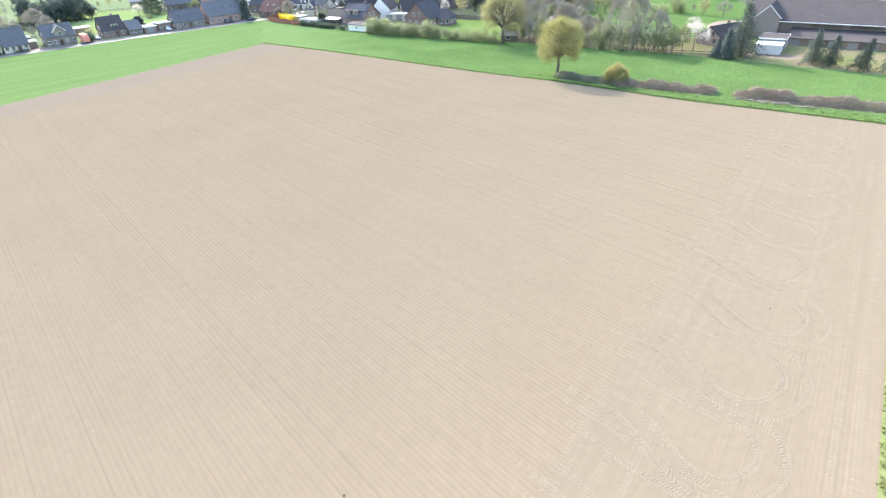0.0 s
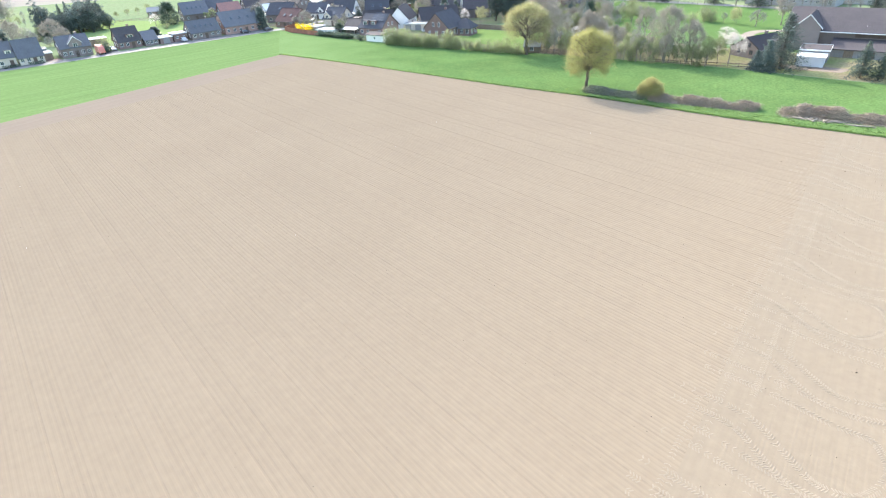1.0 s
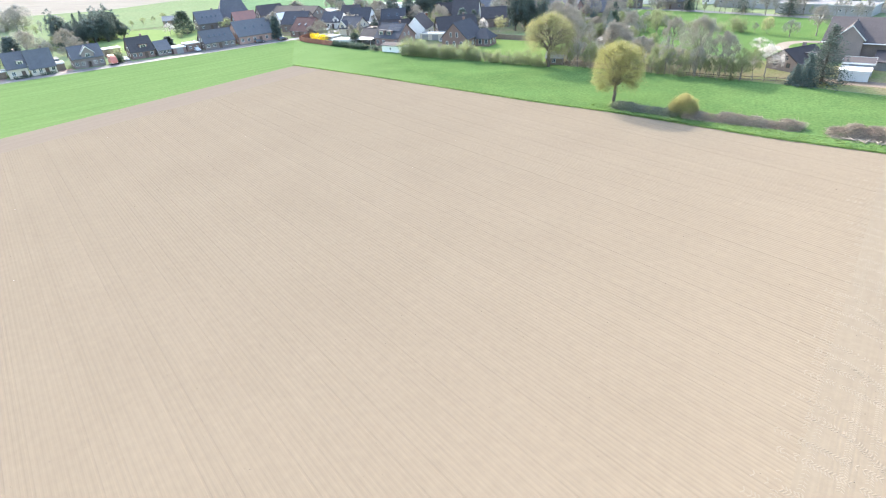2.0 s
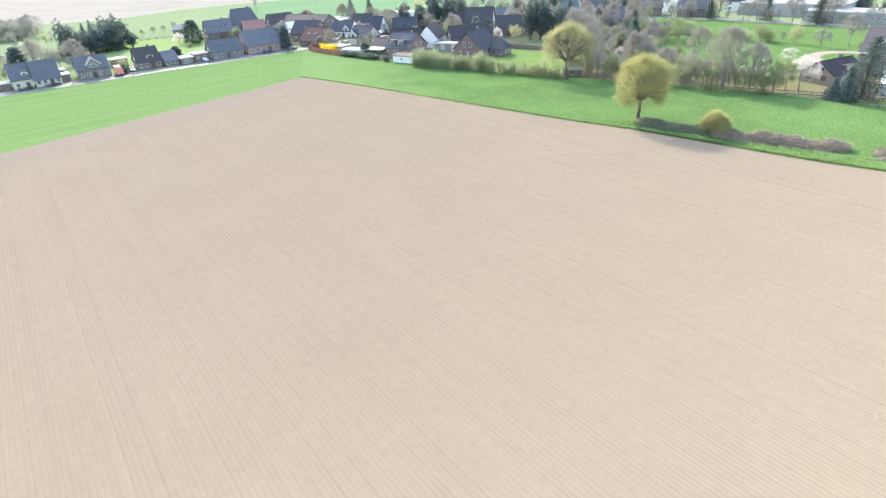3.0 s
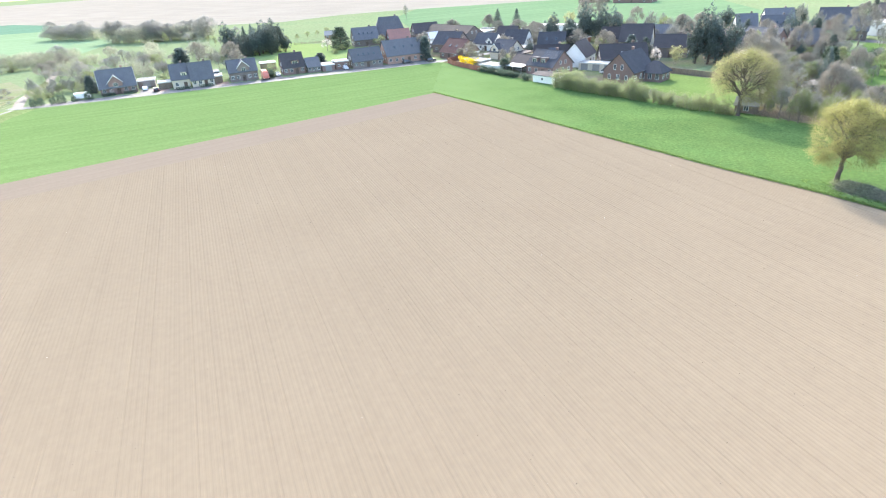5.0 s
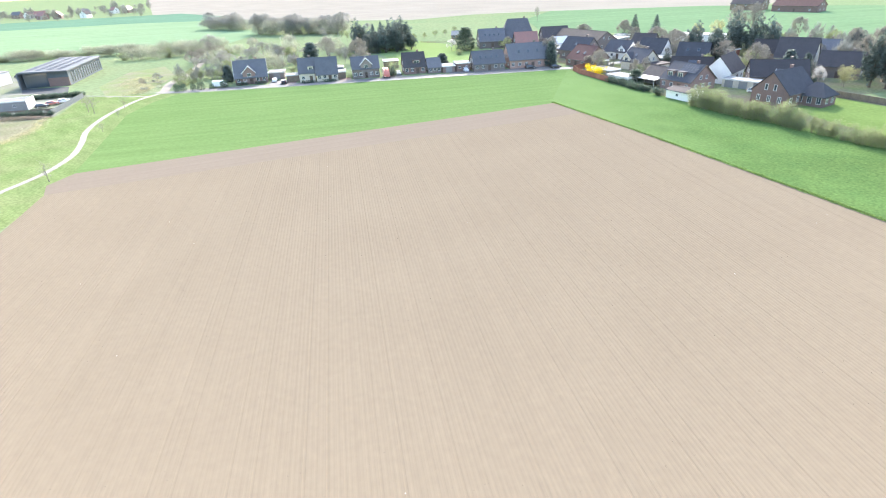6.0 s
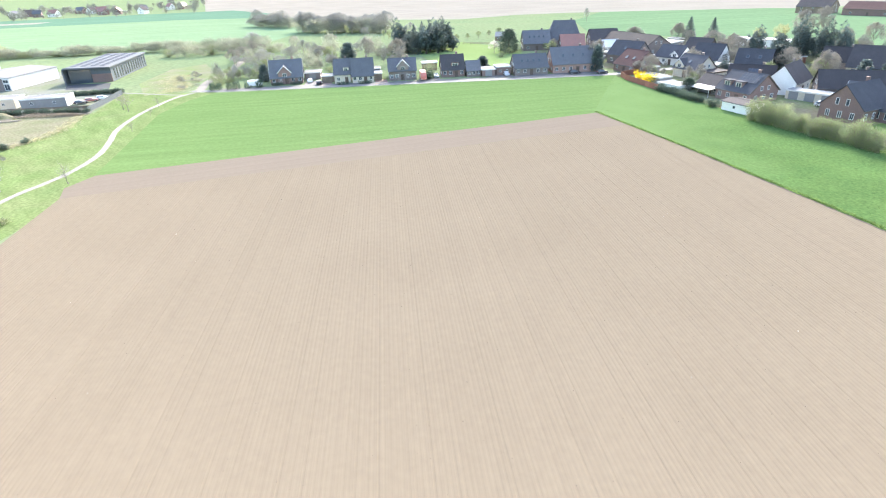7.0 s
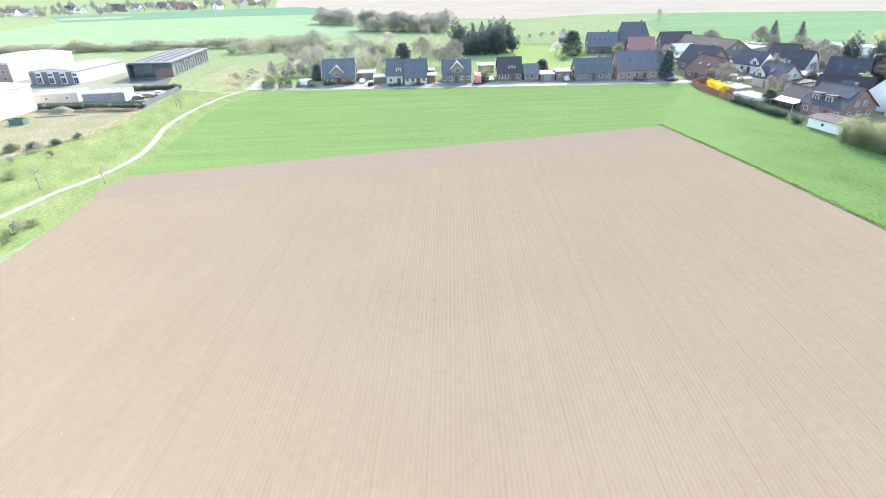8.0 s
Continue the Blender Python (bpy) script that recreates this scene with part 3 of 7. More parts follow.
rng = np.random.default_rng(21)
n = 4200
x, y = rng.uniform(-215, 12, n), rng.uniform(125.5, 168, n)
edge_x, edge_y = np.array([p[0] for p in EDGE][::-1]), np.array([p[1] for p in EDGE][::-1])
keep = (y > np.interp(x, edge_x, edge_y) + 0.2) & (x > -176 - (y - 129.4) * 1.29) & (y < np.interp(x, [-222, -160, -100, -46, 12], [164, 158, 162, 165, 162]))
grass_tufts("meadow_tufts", np.stack([x, y, np.full(n, 0.12)], 1)[keep], (0.02, 0.055), 0.4, 6, TUFT, "uneven tufts of meadow grass", 22)
n = 5200
x = rng.uniform(-176, 9, n)
y = np.interp(x, edge_x, edge_y) + 0.15 + np.abs(rng.normal(0, 0.35, n))
grass_tufts("edge_tufts", np.stack([x, y, np.full(n, 0.12)], 1), (0.06, 0.22), 0.25, 5, TUFT, "long ragged grass along the field's edge", 23)
n = 800
x = rng.uniform(-66, 9, n)
y = np.interp(x, edge_x, edge_y) + rng.uniform(0.3, 5.0, n)
grass_tufts("rough_tufts", np.stack([x, y, np.full(n, 0.12)], 1), (0.05, 0.22), 0.45, 7, TUFT, "rough uneven grass before the brush heaps", 25)
n = 4200
x, y = rng.uniform(9.4, 14, n), rng.uniform(-30, 128, n)
grass_tufts("verge_tufts", np.stack([x, y, np.full(n, 0.12)], 1), (0.06, 0.2), 0.3, 5, TUFT_DRY, "tufts of yellowish grass on the verge", 24)


# ---- trees ----
def tube(V, F, a, b, ra, rb, sides=5):
    d = b - a
    if d.length < 1e-4:
        return
    q = d.to_track_quat("Z", "Y")
    k = len(V)
    for p, r in ((a, ra), (b, rb)):
        for i in range(sides):
            t = 2 * math.pi * i / sides
            V.append(p + q @ Vector((r * math.cos(t), r * math.sin(t), 0)))
    for i in range(sides):
        j = (i + 1) % sides
        F.append((k + i, k + j, k + sides + j, k + sides + i))


def limb(V, F, a, b, ra, rb, rng, bend=0.15, parts=4, sides=5):
    """A crooked tapering limb; returns the points along it."""
    pts, L = [a], (b - a).length
    for i in range(1, parts + 1):
        t = i / parts
        p = a.lerp(b, t)
        p = p + Vector((rng.uniform(-1, 1), rng.uniform(-1, 1), rng.uniform(-0.3, 1) + math.sin(t * math.pi) * 0.4)) * L * bend * (0.4 if i == parts else 0.6) * (1 if i < parts else 0)
        pts.append(p)
    for i in range(parts):
        t0, t1 = i / parts, (i + 1) / parts
        tube(V, F, pts[i], pts[i + 1], ra + (rb - ra) * t0, ra + (rb - ra) * t1, sides)
    return pts


def leaves(name, centres, per, radius, size, material, seed, narrow=0.55, up=0.0):
    """Small leaf blades scattered round the given points, in one mesh."""
    rng = np.random.default_rng(seed)
    c = np.repeat(np.asarray([tuple(p) for p in centres]), per, axis=0)
    n = len(c)
    c = c + rng.normal(0, 1, (n, 3)) * radius
    c[:, 2] = np.maximum(c[:, 2], 0.05)
    d = rng.normal(0, 1, (n, 3))
    d[:, 2] += up
    d /= np.linalg.norm(d, axis=1, keepdims=True)
    e = np.cross(d, rng.normal(0, 1, (n, 3)))
    e /= np.linalg.norm(e, axis=1, keepdims=True)
    s = rng.uniform(*size, (n, 1))
    v = np.stack([c - d * s, c + e * s * narrow, c + d * s, c - e * s * narrow], 1)
    return raw_mesh(name, v.reshape(-1, 3), np.arange(4 * n).reshape(-1, 4), material)


def twigs(name, bases, out, per, length, width, material, seed):
    """Thin twigs that fan out from the given points, away from a middle."""
    rng = np.random.default_rng(seed)
    b = np.repeat(np.asarray([tuple(p) for p in bases]), per, axis=0)
    n = len(b)
    b = b + rng.normal(0, 0.12, (n, 3))
    d = b - np.asarray(out)
    d /= np.linalg.norm(d, axis=1, keepdims=True) + 1e-6
    d = d * 0.8 + rng.normal(0, 0.55, (n, 3)) + np.array([0, 0, 0.25])
    d /= np.linalg.norm(d, axis=1, keepdims=True)
    e = np.cross(d, rng.normal(0, 1, (n, 3)))
    e /= np.linalg.norm(e, axis=1, keepdims=True)
    l = rng.uniform(*length, (n, 1))
    v = np.stack([b - e * width, b + e * width, b + d * l], 1)
    v[:, :, 2] = np.maximum(v[:, :, 2], 0.03)
    return raw_mesh(name, v.reshape(-1, 3), np.arange(3 * n).reshape(-1, 3), material)


def crown_tips(rng, count, centre, rx, rz, low=0.0, hollow=0.35, loose=0.25):
    """Points spread unevenly through a rounded crown."""
    tips = []
    lobes = [(rng.uniform(0, 6.28), rng.uniform(-0.5, 1), rng.uniform(1 - loose * 1.2, 1 + loose * 0.6)) for _ in range(11)]
    while len(tips) < count:
        p = Vector((rng.uniform(-1, 1), rng.uniform(-1, 1), rng.uniform(-1, 1)))
        r = p.length
        if r > 1 or r < hollow and rng.random() < 0.8:
            continue
        a, s = math.atan2(p.y, p.x), p.z / max(r, 0.1)
        near = min(lobes, key=lambda l: abs((a - l[0] + 3.14) % 6.28 - 3.14) + abs(s - l[1]))
        p *= near[2] * rng.uniform(1 - 0.5 * loose, 1 + 0.3 * loose)
        z = centre.z + p.z * (rz if p.z > 0 else rz * 0.85)
        if z > low:
            tips.append(Vector((centre.x + p.x * rx, centre.y + p.y * rx, z)))
    return tips


def broad_tree(name, h, w, clear, tips_n, per, leaf, material, bark, seed, crown_name="crown", bare=False, stems=1, twig_len=(0.5, 1.3), loose=0.25):
    """A broad-leaved tree of height h and crown width w: trunk with limbs, and a crown of leaves or of bare twigs."""
    rng = random.Random(seed)
    V, F = [], []
    centre = Vector((0, 0, clear + (h - clear) * 0.50))
    tips = crown_tips(rng, tips_n, centre, w / 2, (h - clear) * 0.52, clear * 0.75, loose=loose)
    r0 = (0.017 if bare else 0.027) * h
    nodes = []
    for s in range(stems):
        foot = Vector((0, 0, 0)) if stems == 1 else Vector((rng.uniform(-0.1, 0.1) * w, rng.uniform(-0.1, 0.1) * w, 0))
        top = Vector((rng.uniform(-0.04, 0.04) * w, rng.uniform(-0.04, 0.04) * w, h * 0.72)) if stems == 1 else Vector((rng.uniform(-0.28, 0.28) * w, rng.uniform(-0.28, 0.28) * w, h * rng.uniform(0.6, 0.85)))
        r = r0 if stems == 1 else r0 * 0.5
        if stems == 1:
            tube(V, F, foot - Vector((0, 0, 0.1)), foot + Vector((0, 0, 0.4)), r * 1.7, r * 1.05, 8)
        pts = limb(V, F, foot, top, r, r * 0.28, rng, 0.06, 7, 8)
        nodes += [(p, r * (1 - 0.11 * i)) for i, p in enumerate(pts) if p.z > clear * 0.85]
    main = 11 if stems == 1 else 5
    for i in range(main):
        a = i * 2.4 + rng.uniform(-0.4, 0.4)
        end = Vector((math.cos(a) * w * rng.uniform(0.24, 0.40), math.sin(a) * w * rng.uniform(0.24, 0.40), clear + (h - clear) * rng.uniform(0.2, 0.85)))
        start, r = min(nodes, key=lambda q: abs(q[0].z - (end.z - 0.30 * w * 0.5)) + (q[0] - end).length * 0.2)
        pts = limb(V, F, start, end, r * 0.55, r * 0.14, rng, 0.16, 5, 5)
        nodes += [(p, max(r * 0.45 * (1 - 0.16 * j), 0.03)) for j, p in enumerate(pts)][1:]
    trunk_nodes = list(nodes)
    for t in tips:
        start, r = min(trunk_nodes, key=lambda q: (q[0] - t).length + max(0, q[0].z - t.z) * 0.6)
        limb(V, F, start, t, min(r * 0.5, 0.012 * h * 0.4), 0.012, rng, 0.12, 2, 3)
    tree = new(name)
    part("trunk", raw_mesh("trunk", [tuple(v) for v in V], F, bark, True), bark, tree)
    if bare:
        part(crown_name, twigs(crown_name, tips, (0, 0, clear), per, twig_len, leaf, material, seed), material, tree)
    else:
        part(crown_name, leaves(crown_name, tips, per, (0.042 if loose > 0.2 else 0.03) * w, leaf, material, seed), material, tree)
    tree["size"] = (h, w)
    return tree


def branching_tree(name, h, w, clear, forks, material, bark, seed, leaf=None, per=20, spread=0.03, twig=0.0, twig_len=(0.5, 1.2), wide=0.35, lean=(0.0, 0.0), stout=0.024, fuzz=0, fuzz_mat=None, even=1.0, low=-0.18):
    """A tree whose trunk parts into limbs, branches and branchlets that end on an uneven dome; leaves or bare twigs sit on the branchlets."""
    rng = random.Random(seed)
    V, F, tips = [], [], []
    zc = clear + (h - clear) * wide

    def dome(a, el, f):
        el = max(-0.5, min(1.0, el)) * math.pi / 2
        rise = h - zc if el > 0 else (zc - clear) * 1.25
        return Vector((math.cos(a) * math.cos(el) * w / 2 * f + lean[0], math.sin(a) * math.cos(el) * w / 2 * f + lean[1], zc + math.sin(el) * rise * f))

    r0 = stout * h
    fork = Vector((lean[0] * 0.8, lean[1] * 0.8, clear + 0.08 * (h - clear)))
    tube(V, F, Vector((0, 0, -0.1)), Vector((0, 0, 0.45)), r0 * 1.7, r0 * 1.08, 8)
    limb(V, F, Vector((0, 0, 0.4)), fork, r0 * 1.08, r0 * 0.85, rng, 0.05, 4, 8)
    leader = limb(V, F, fork, Vector((lean[0] * 1.2, lean[1] * 1.2, clear + (h - clear) * 0.72)), r0 * 0.8, r0 * 0.2, rng, 0.08, 5, 6)
    for i in range(forks[0]):
        a, el = i * 2.399 + rng.uniform(-0.3, 0.3), low + (0.88 - low) * ((i * 0.7549 + 0.13) % 1.0)
        lobe = 1 - even * rng.uniform(-0.06, 0.14)
        start = leader[min(4, int(max(el, 0) * 4.2))]
        first = limb(V, F, start, dome(a, el, 0.62 * lobe), r0 * 0.42, r0 * 0.13, rng, 0.14, 5, 5)
        for j in range(forks[1]):
            a2, el2 = a + rng.gauss(0, 0.42) / max(0.35, math.cos(el * 1.5)), el + rng.gauss(0, 0.2)
            base = first[min(5, 1 + int(4.9 * (j + 0.5) / forks[1]))]
            second = limb(V, F, base, dome(a2, el2, rng.uniform(0.72, 0.93) * lobe), r0 * 0.14, r0 * 0.05, rng, 0.13, 3, 4)
            for k in range(forks[2]):
                end = dome(a2 + rng.gauss(0, 0.2) / max(0.35, math.cos(el2 * 1.5)), el2 + rng.gauss(0, 0.12), rng.uniform(0.82, 1.04) * lobe)
                base = second[1 + k % 3]
                if (end - base).length > 0.2 * w:
                    end = base.lerp(end, 0.2 * w / (end - base).length)
                end.z = max(end.z - rng.uniform(0, 0.03) * h, clear * 0.55)
                third = limb(V, F, base, end, r0 * 0.05, 0.01, rng, 0.14, 2, 3)
                tips += [third[1].lerp(end, 0.4), end]
            if leaf:
                tips += second[1:]
    tree = new(name)
    part("trunk", raw_mesh("trunk", [tuple(v) for v in V], F, bark, True), bark, tree)
    if twig:
        part("crown", twigs("crown", tips, (lean[0], lean[1], clear), per, twig_len, twig, material, seed), material, tree)
        if fuzz:
            part("young_growth", leaves("young_growth", tips, fuzz, 0.05 * w, (0.06, 0.12), fuzz_mat, seed + 1), fuzz_mat, tree)
    else:
        part("crown", leaves("crown", tips, per, spread * w, leaf, material, seed), material, tree)
    tree["size"] = (h, w)
    return tree


def conifer(name, h, w, tiers, material, seed, bare_foot=0.06, droop=0.25, ragged=0.25, per=7):
    """A spruce or fir: a straight trunk and tiers of drooping needle sprays."""
    rng = random.Random(seed)
    V, F = [], []
    tube(V, F, Vector((0, 0, -0.1)), Vector((0, 0, h * 0.97)), 0.02 * h, 0.01, 7)
    pts = []
    for k in range(tiers):
        t = k / (tiers - 1)
        z = h * (bare_foot + (0.97 - bare_foot) * t)
        reach = w / 2 * (1 - t) ** 0.8 + 0.15
        n = max(4, int(10 * (1 - t) + 4))
        for i in range(n):
            a = 2 * math.pi * (i + rng.random() * 0.8) / n + k
            L = reach * rng.uniform(1 - ragged, 1 + ragged * 0.6)
            tip = Vector((math.cos(a) * L, math.sin(a) * L, z - droop * L + rng.uniform(-0.2, 0.2)))
            tube(V, F, Vector((0, 0, z)), tip, 0.035, 0.008, 3)
            for s in (0.25, 0.5, 0.72, 0.9, 1.02):
                p = Vector((0, 0, z)).lerp(tip, s)
                p.z += 0.12 * L * math.sin(s * 3.0)
                pts.append(p)
    tree = new(name)
    part("trunk", raw_mesh("trunk", [tuple(v) for v in V], F, BARK_DARK, True), BARK_DARK, tree)
    part("crown", leaves("crown", pts, per, 0.17 + 0.010 * h, (0.10, 0.24), material, seed, 0.35), material, tree)
    tree["size"] = (h, w)
    return tree


def dense_column(name, h, w, material, seed, count=4600, taper=0.8, leaf=(0.10, 0.22)):
    """A clipped or columnar evergreen: a short stem under a close coat of foliage."""
    rng = random.Random(seed)
    V, F = [], []
    tube(V, F, Vector((0, 0, -0.05)), Vector((0, 0, h * 0.8)), 0.05 * w, 0.02, 6)
    pts = []
    for i in range(count // 8):
        t = rng.random()
        r = w / 2 * (min(1, t * 5 + 0.7)) * (1 - t ** 2.2 * taper) * math.sqrt(rng.uniform(0.35, 1))
        a = rng.uniform(0, 6.283)
        pts.append(Vector((r * math.cos(a), r * math.sin(a), 0.03 * h + t * h * 0.95)))
    tree = new(name)
    part("stem", raw_mesh("stem", [tuple(v) for v in V], F, BARK_DARK, True), BARK_DARK, tree)
    part("foliage", leaves("foliage", pts, 8, 0.07 * w, leaf, material, seed), material, tree)
    tree["size"] = (h, w)
    return tree


def shrub(name, h, w, material, seed, stems=12, per=18, leaf=(0.07, 0.15), tips=95):
    """A leafing shrub: many thin stems from the ground and a loose crown."""
    rng = random.Random(seed)
    V, F = [], []
    ends = []
    for i in range(stems):
        a = rng.uniform(0, 6.283)
        r = w / 2 * rng.uniform(0.1, 0.9)
        end = Vector((math.cos(a) * r, math.sin(a) * r, h * rng.uniform(0.55, 0.95)))
        ends += limb(V, F, Vector((math.cos(a) * r * 0.3, math.sin(a) * r * 0.3, -0.05)), end, 0.05, 0.012, rng, 0.1, 4, 3)[1:]
    pts = []
    for i in range(tips):
        e = rng.choice(ends)
        p = e + Vector((rng.gauss(0, 0.16 * w), rng.gauss(0, 0.16 * w), rng.gauss(0, 0.10 * h)))
        p.z = min(max(p.z, 0.12 * h), h)
        limb(V, F, e, p, 0.018, 0.008, rng, 0.1, 2, 3)
        pts.append(p)
    tree = new(name)
    part("stem", raw_mesh("stem", [tuple(v) for v in V], F, BARK, True), BARK, tree)
    part("foliage", leaves("foliage", pts, per, 0.075 * (w + h) / 2, leaf, material, seed), material, tree)
    tree["size"] = (h, w)
    return tree


STOCK, USED = {}, set()


def plant(kind, x, y, h, w=None, label="", category="tree", group="", turn=None, variant=None, lean=0, surveyed=False):
    """Sets a tree of a stock kind at a place, at its height and width."""
    k = random.Random(int(x * 7.3 + y * 13.1)).randrange(len(STOCK[kind])) if variant is None else variant
    proto = STOCK[kind][k]
    if not surveyed:
        x, y = site(x, y)
    H, W = proto["size"]
    w = w or W * h / H
    turn = (x * 37.0 + y * 91.0) % 360 if turn is None else turn
    m = pose(x, y, 0, 0, lean, 0) @ pose(0, 0, 0, 0, 0, turn) @ Matrix.Diagonal((w / W, w / W, h / H, 1))
    if proto.name in USED:
        ob = copy_thing(proto, m)
    else:
        ob = proto
        USED.add(proto.name)
        ob.matrix_basis = m
    tagged(ob, label, category, group)
    return ob


LEAF_GREEN = mat("green_young_leaves", (0.268, 0.270, 0.138), 0.7, 0.1, 0.8, (0.25, 0.258, 0.13), 0.0, 0.0, island=0.10, translucent=0.66)
TWIG_ASH = mat("ashen_twigs", (0.30, 0.29, 0.255), 0.8, 0.2, 0.6, None, 0.0, island=0.3)
TWIG_PALE = mat("pale_grey_twigs", (0.275, 0.275, 0.255), 0.85, 0.2, 0.6, (0.26, 0.26, 0.245), 0.0, 0.05, island=0.3, random_obj=0.15, translucent=0.4)
BARK_PALE = mat("pale_grey_bark", (0.27, 0.255, 0.225), 0.9, 0.25, 2.0, None, 0.4, stretch=(1, 1, 0.3))
STOCK["oak"] = [branching_tree("oak_tree", 13.4, 13.4, 3.2, (30, 4, 6), LEAF_OAK, BARK_DARK, 31, (0.05, 0.11), 26, 0.032, wide=0.46, lean=(0.1, -0.2), stout=0.028, even=0.4, low=-0.5), branching_tree("oak_tree", 14.9, 15, 3.4, (30, 4, 6), LEAF_GREEN, BARK_DARK, 32, (0.05, 0.11), 24, 0.032, wide=0.46, stout=0.030, even=0.6, low=-0.5)]
STOCK["bare"] = [branching_tree("bare_tree", 12, 8.5, 2.0, (13, 4, 4), TWIG, BARK, 41 + i, per=14, twig=0.011, wide=0.5, stout=0.016) for i in range(3)]
STOCK["russet"] = [branching_tree("budding_tree", 11, 9, 2.2, (14, 4, 5), TWIG_RED, BARK, 51 + i, per=15, twig=0.011, wide=0.48, stout=0.018, fuzz=5, fuzz_mat=TWIG_RED) for i in range(2)]
STOCK["young"] = [branching_tree("young_leafed_tree", 10, 5.2, 1.5, (13, 3, 4), LEAF_YOUNG, BARK, 61 + i, (0.06, 0.13), 10, 0.055, wide=0.45, stout=0.012) for i in range(3)]
STOCK["great_bare"] = [branching_tree("spreading_bare_tree", 13, 15, 2.2, (15, 5, 5), TWIG, BARK, 71, per=13, twig=0.012, twig_len=(0.6, 1.5), wide=0.35), branching_tree("spreading_bare_tree", 13.5, 11, 2.2, (13, 5, 5), TWIG_ASH, BARK, 72, per=13, twig=0.012, wide=0.4)]
STOCK["spruce"] = [conifer("spruce", 14, 8, 17, NEEDLE_DARK, 81, ragged=0.6, per=10), conifer("spruce", 9, 5.5, 12, NEEDLE_DARK, 82, 0.14, 0.3, 0.6, per=10)]
STOCK["blue"] = [conifer("blue_spruce", 7, 4.5, 14, NEEDLE_BLUE, 83)]
STOCK["fir"] = [conifer("fir", 12, 9, 24, NEEDLE_HAZED, 84, 0.04, 0.22, 0.18, 9)]
STOCK["far_shrub"] = [broad_tree("hedge_shrub", 4, 7, 0.1, 170, 8, 0.026, mat("pale_hedge_twigs", (0.30, 0.32, 0.235), 0.85, 0.2, 0.6, (0.28, 0.29, 0.23), 0.0, 0.05, island=0.3, random_obj=0.2, translucent=0.4), BARK, 165 + i, "crown", True, stems=6, twig_len=(0.4, 1.1), loose=0.15) for i in range(2)]
STOCK["far_bare"] = [branching_tree("bare_copse_tree", 14, 14, 2.4, (14, 5, 5), TWIG_PALE, BARK_PALE, 75 + i, per=9, twig=0.019, twig_len=(0.6, 1.5), wide=0.5, stout=0.02) for i in range(2)]
STOCK["pine"] = [broad_tree("pine_tree", 14, 8, 0.4, 220, 30, (0.15, 0.36), NEEDLE_HAZED, BARK_DARK, 91 + i) for i in range(2)]
STOCK["blossom"] = [branching_tree("blossom_tree", 8, 8.5, 1.8, (9, 4, 4), PETAL, BARK, 95, (0.06, 0.13), 13, 0.035, wide=0.4), branching_tree("blossom_tree", 7.5, 8, 1.6, (9, 4, 4), PETAL, BARK, 96, (0.05, 0.11), 9, 0.035, wide=0.35)]
STOCK["willow"] = [broad_tree("willow_tree", 7.5, 8, 1.0, 150, 22, (0.09, 0.18), WILLOW, BARK, 97, stems=2)]
STOCK["column"] = [dense_column("cypress", 9, 3.4, LEAF_DEEP, 101), dense_column("cypress", 8, 2.4, NEEDLE_HAZED, 102)]
STOCK["clipped"] = [dense_column("clipped_bush", 2.6, 2.4, LEAF_DEEP, 103, 1500, 0.35, (0.06, 0.13))]
STOCK["shrub"] = [shrub("shrub", 4.6, 5, LEAF_YOUNG, 111 + i, per=21, tips=120) for i in range(3)]
STOCK["dark_shrub"] = [shrub("evergreen_shrub", 3, 3.6, LEAF_DEEP, 121, 9, 26)]
STOCK["gold"] = [branching_tree("golden_shrub", 4.6, 6.0, 0.25, (20, 5, 6), mat("golden_young_leaves", (0.33, 0.31, 0.14), 0.7, 0.1, 0.8, (0.30, 0.29, 0.13), 0.0, 0.0, island=0.12, translucent=0.66), BARK, 131, (0.04, 0.085), 26, 0.035, wide=0.35, stout=0.014, even=0.5)]
STOCK["forsythia"] = [shrub("forsythia", 3, 4.2, FORSYTHIA, 141, 10, 30, (0.08, 0.16), 80)]
STOCK["sapling"] = [broad_tree("sapling", 4, 2.6, 1.0, 46, 6, 0.010, TWIG_RED, BARK, 151, "crown", True, twig_len=(0.3, 0.8))]
STOCK["twig_shrub"] = [broad_tree("bare_shrub", 4, 5, 0.2, 170, 17, 0.02, TWIG, BARK, 161 + i, "crown", True, stems=5, twig_len=(0.4, 1.0)) for i in range(2)]

plant("oak", -64.0, 136.2, 13.4, 13.2, "oak with yellow-green young leaves at the field's edge", variant=0, turn=40)
plant("oak", -97.8, 165.2, 14.9, 15, "tall oak with sparse green young leaves beside a hedge", variant=1, turn=120)
plant("gold", -45.8, 131.4, 4.5, 6.0, "rounded golden-green shrub in a bank of brush", "shrub", surveyed=True)
rng = random.Random(7)
for i in range(40):
    x = -93 + i * 1.26 + rng.uniform(-0.6, 0.6)
    kind = rng.choice(["young", "young", "young", "bare", "young", "bare"])
    hh = rng.uniform(6.0, 10.5) if x > -70 else rng.uniform(6.0, 9.5)
    plant(kind, x, 165.8 + (x + 93) * 0.085 + abs(rng.gauss(0, 2.2)), hh, hh * rng.uniform(0.42, 0.62), {"young": "slender tree with sparse olive young leaves", "bare": "bare grey-brown tree in the grove", "russet": "russet budding tree in the grove"}[kind], group="grove beside the meadow")
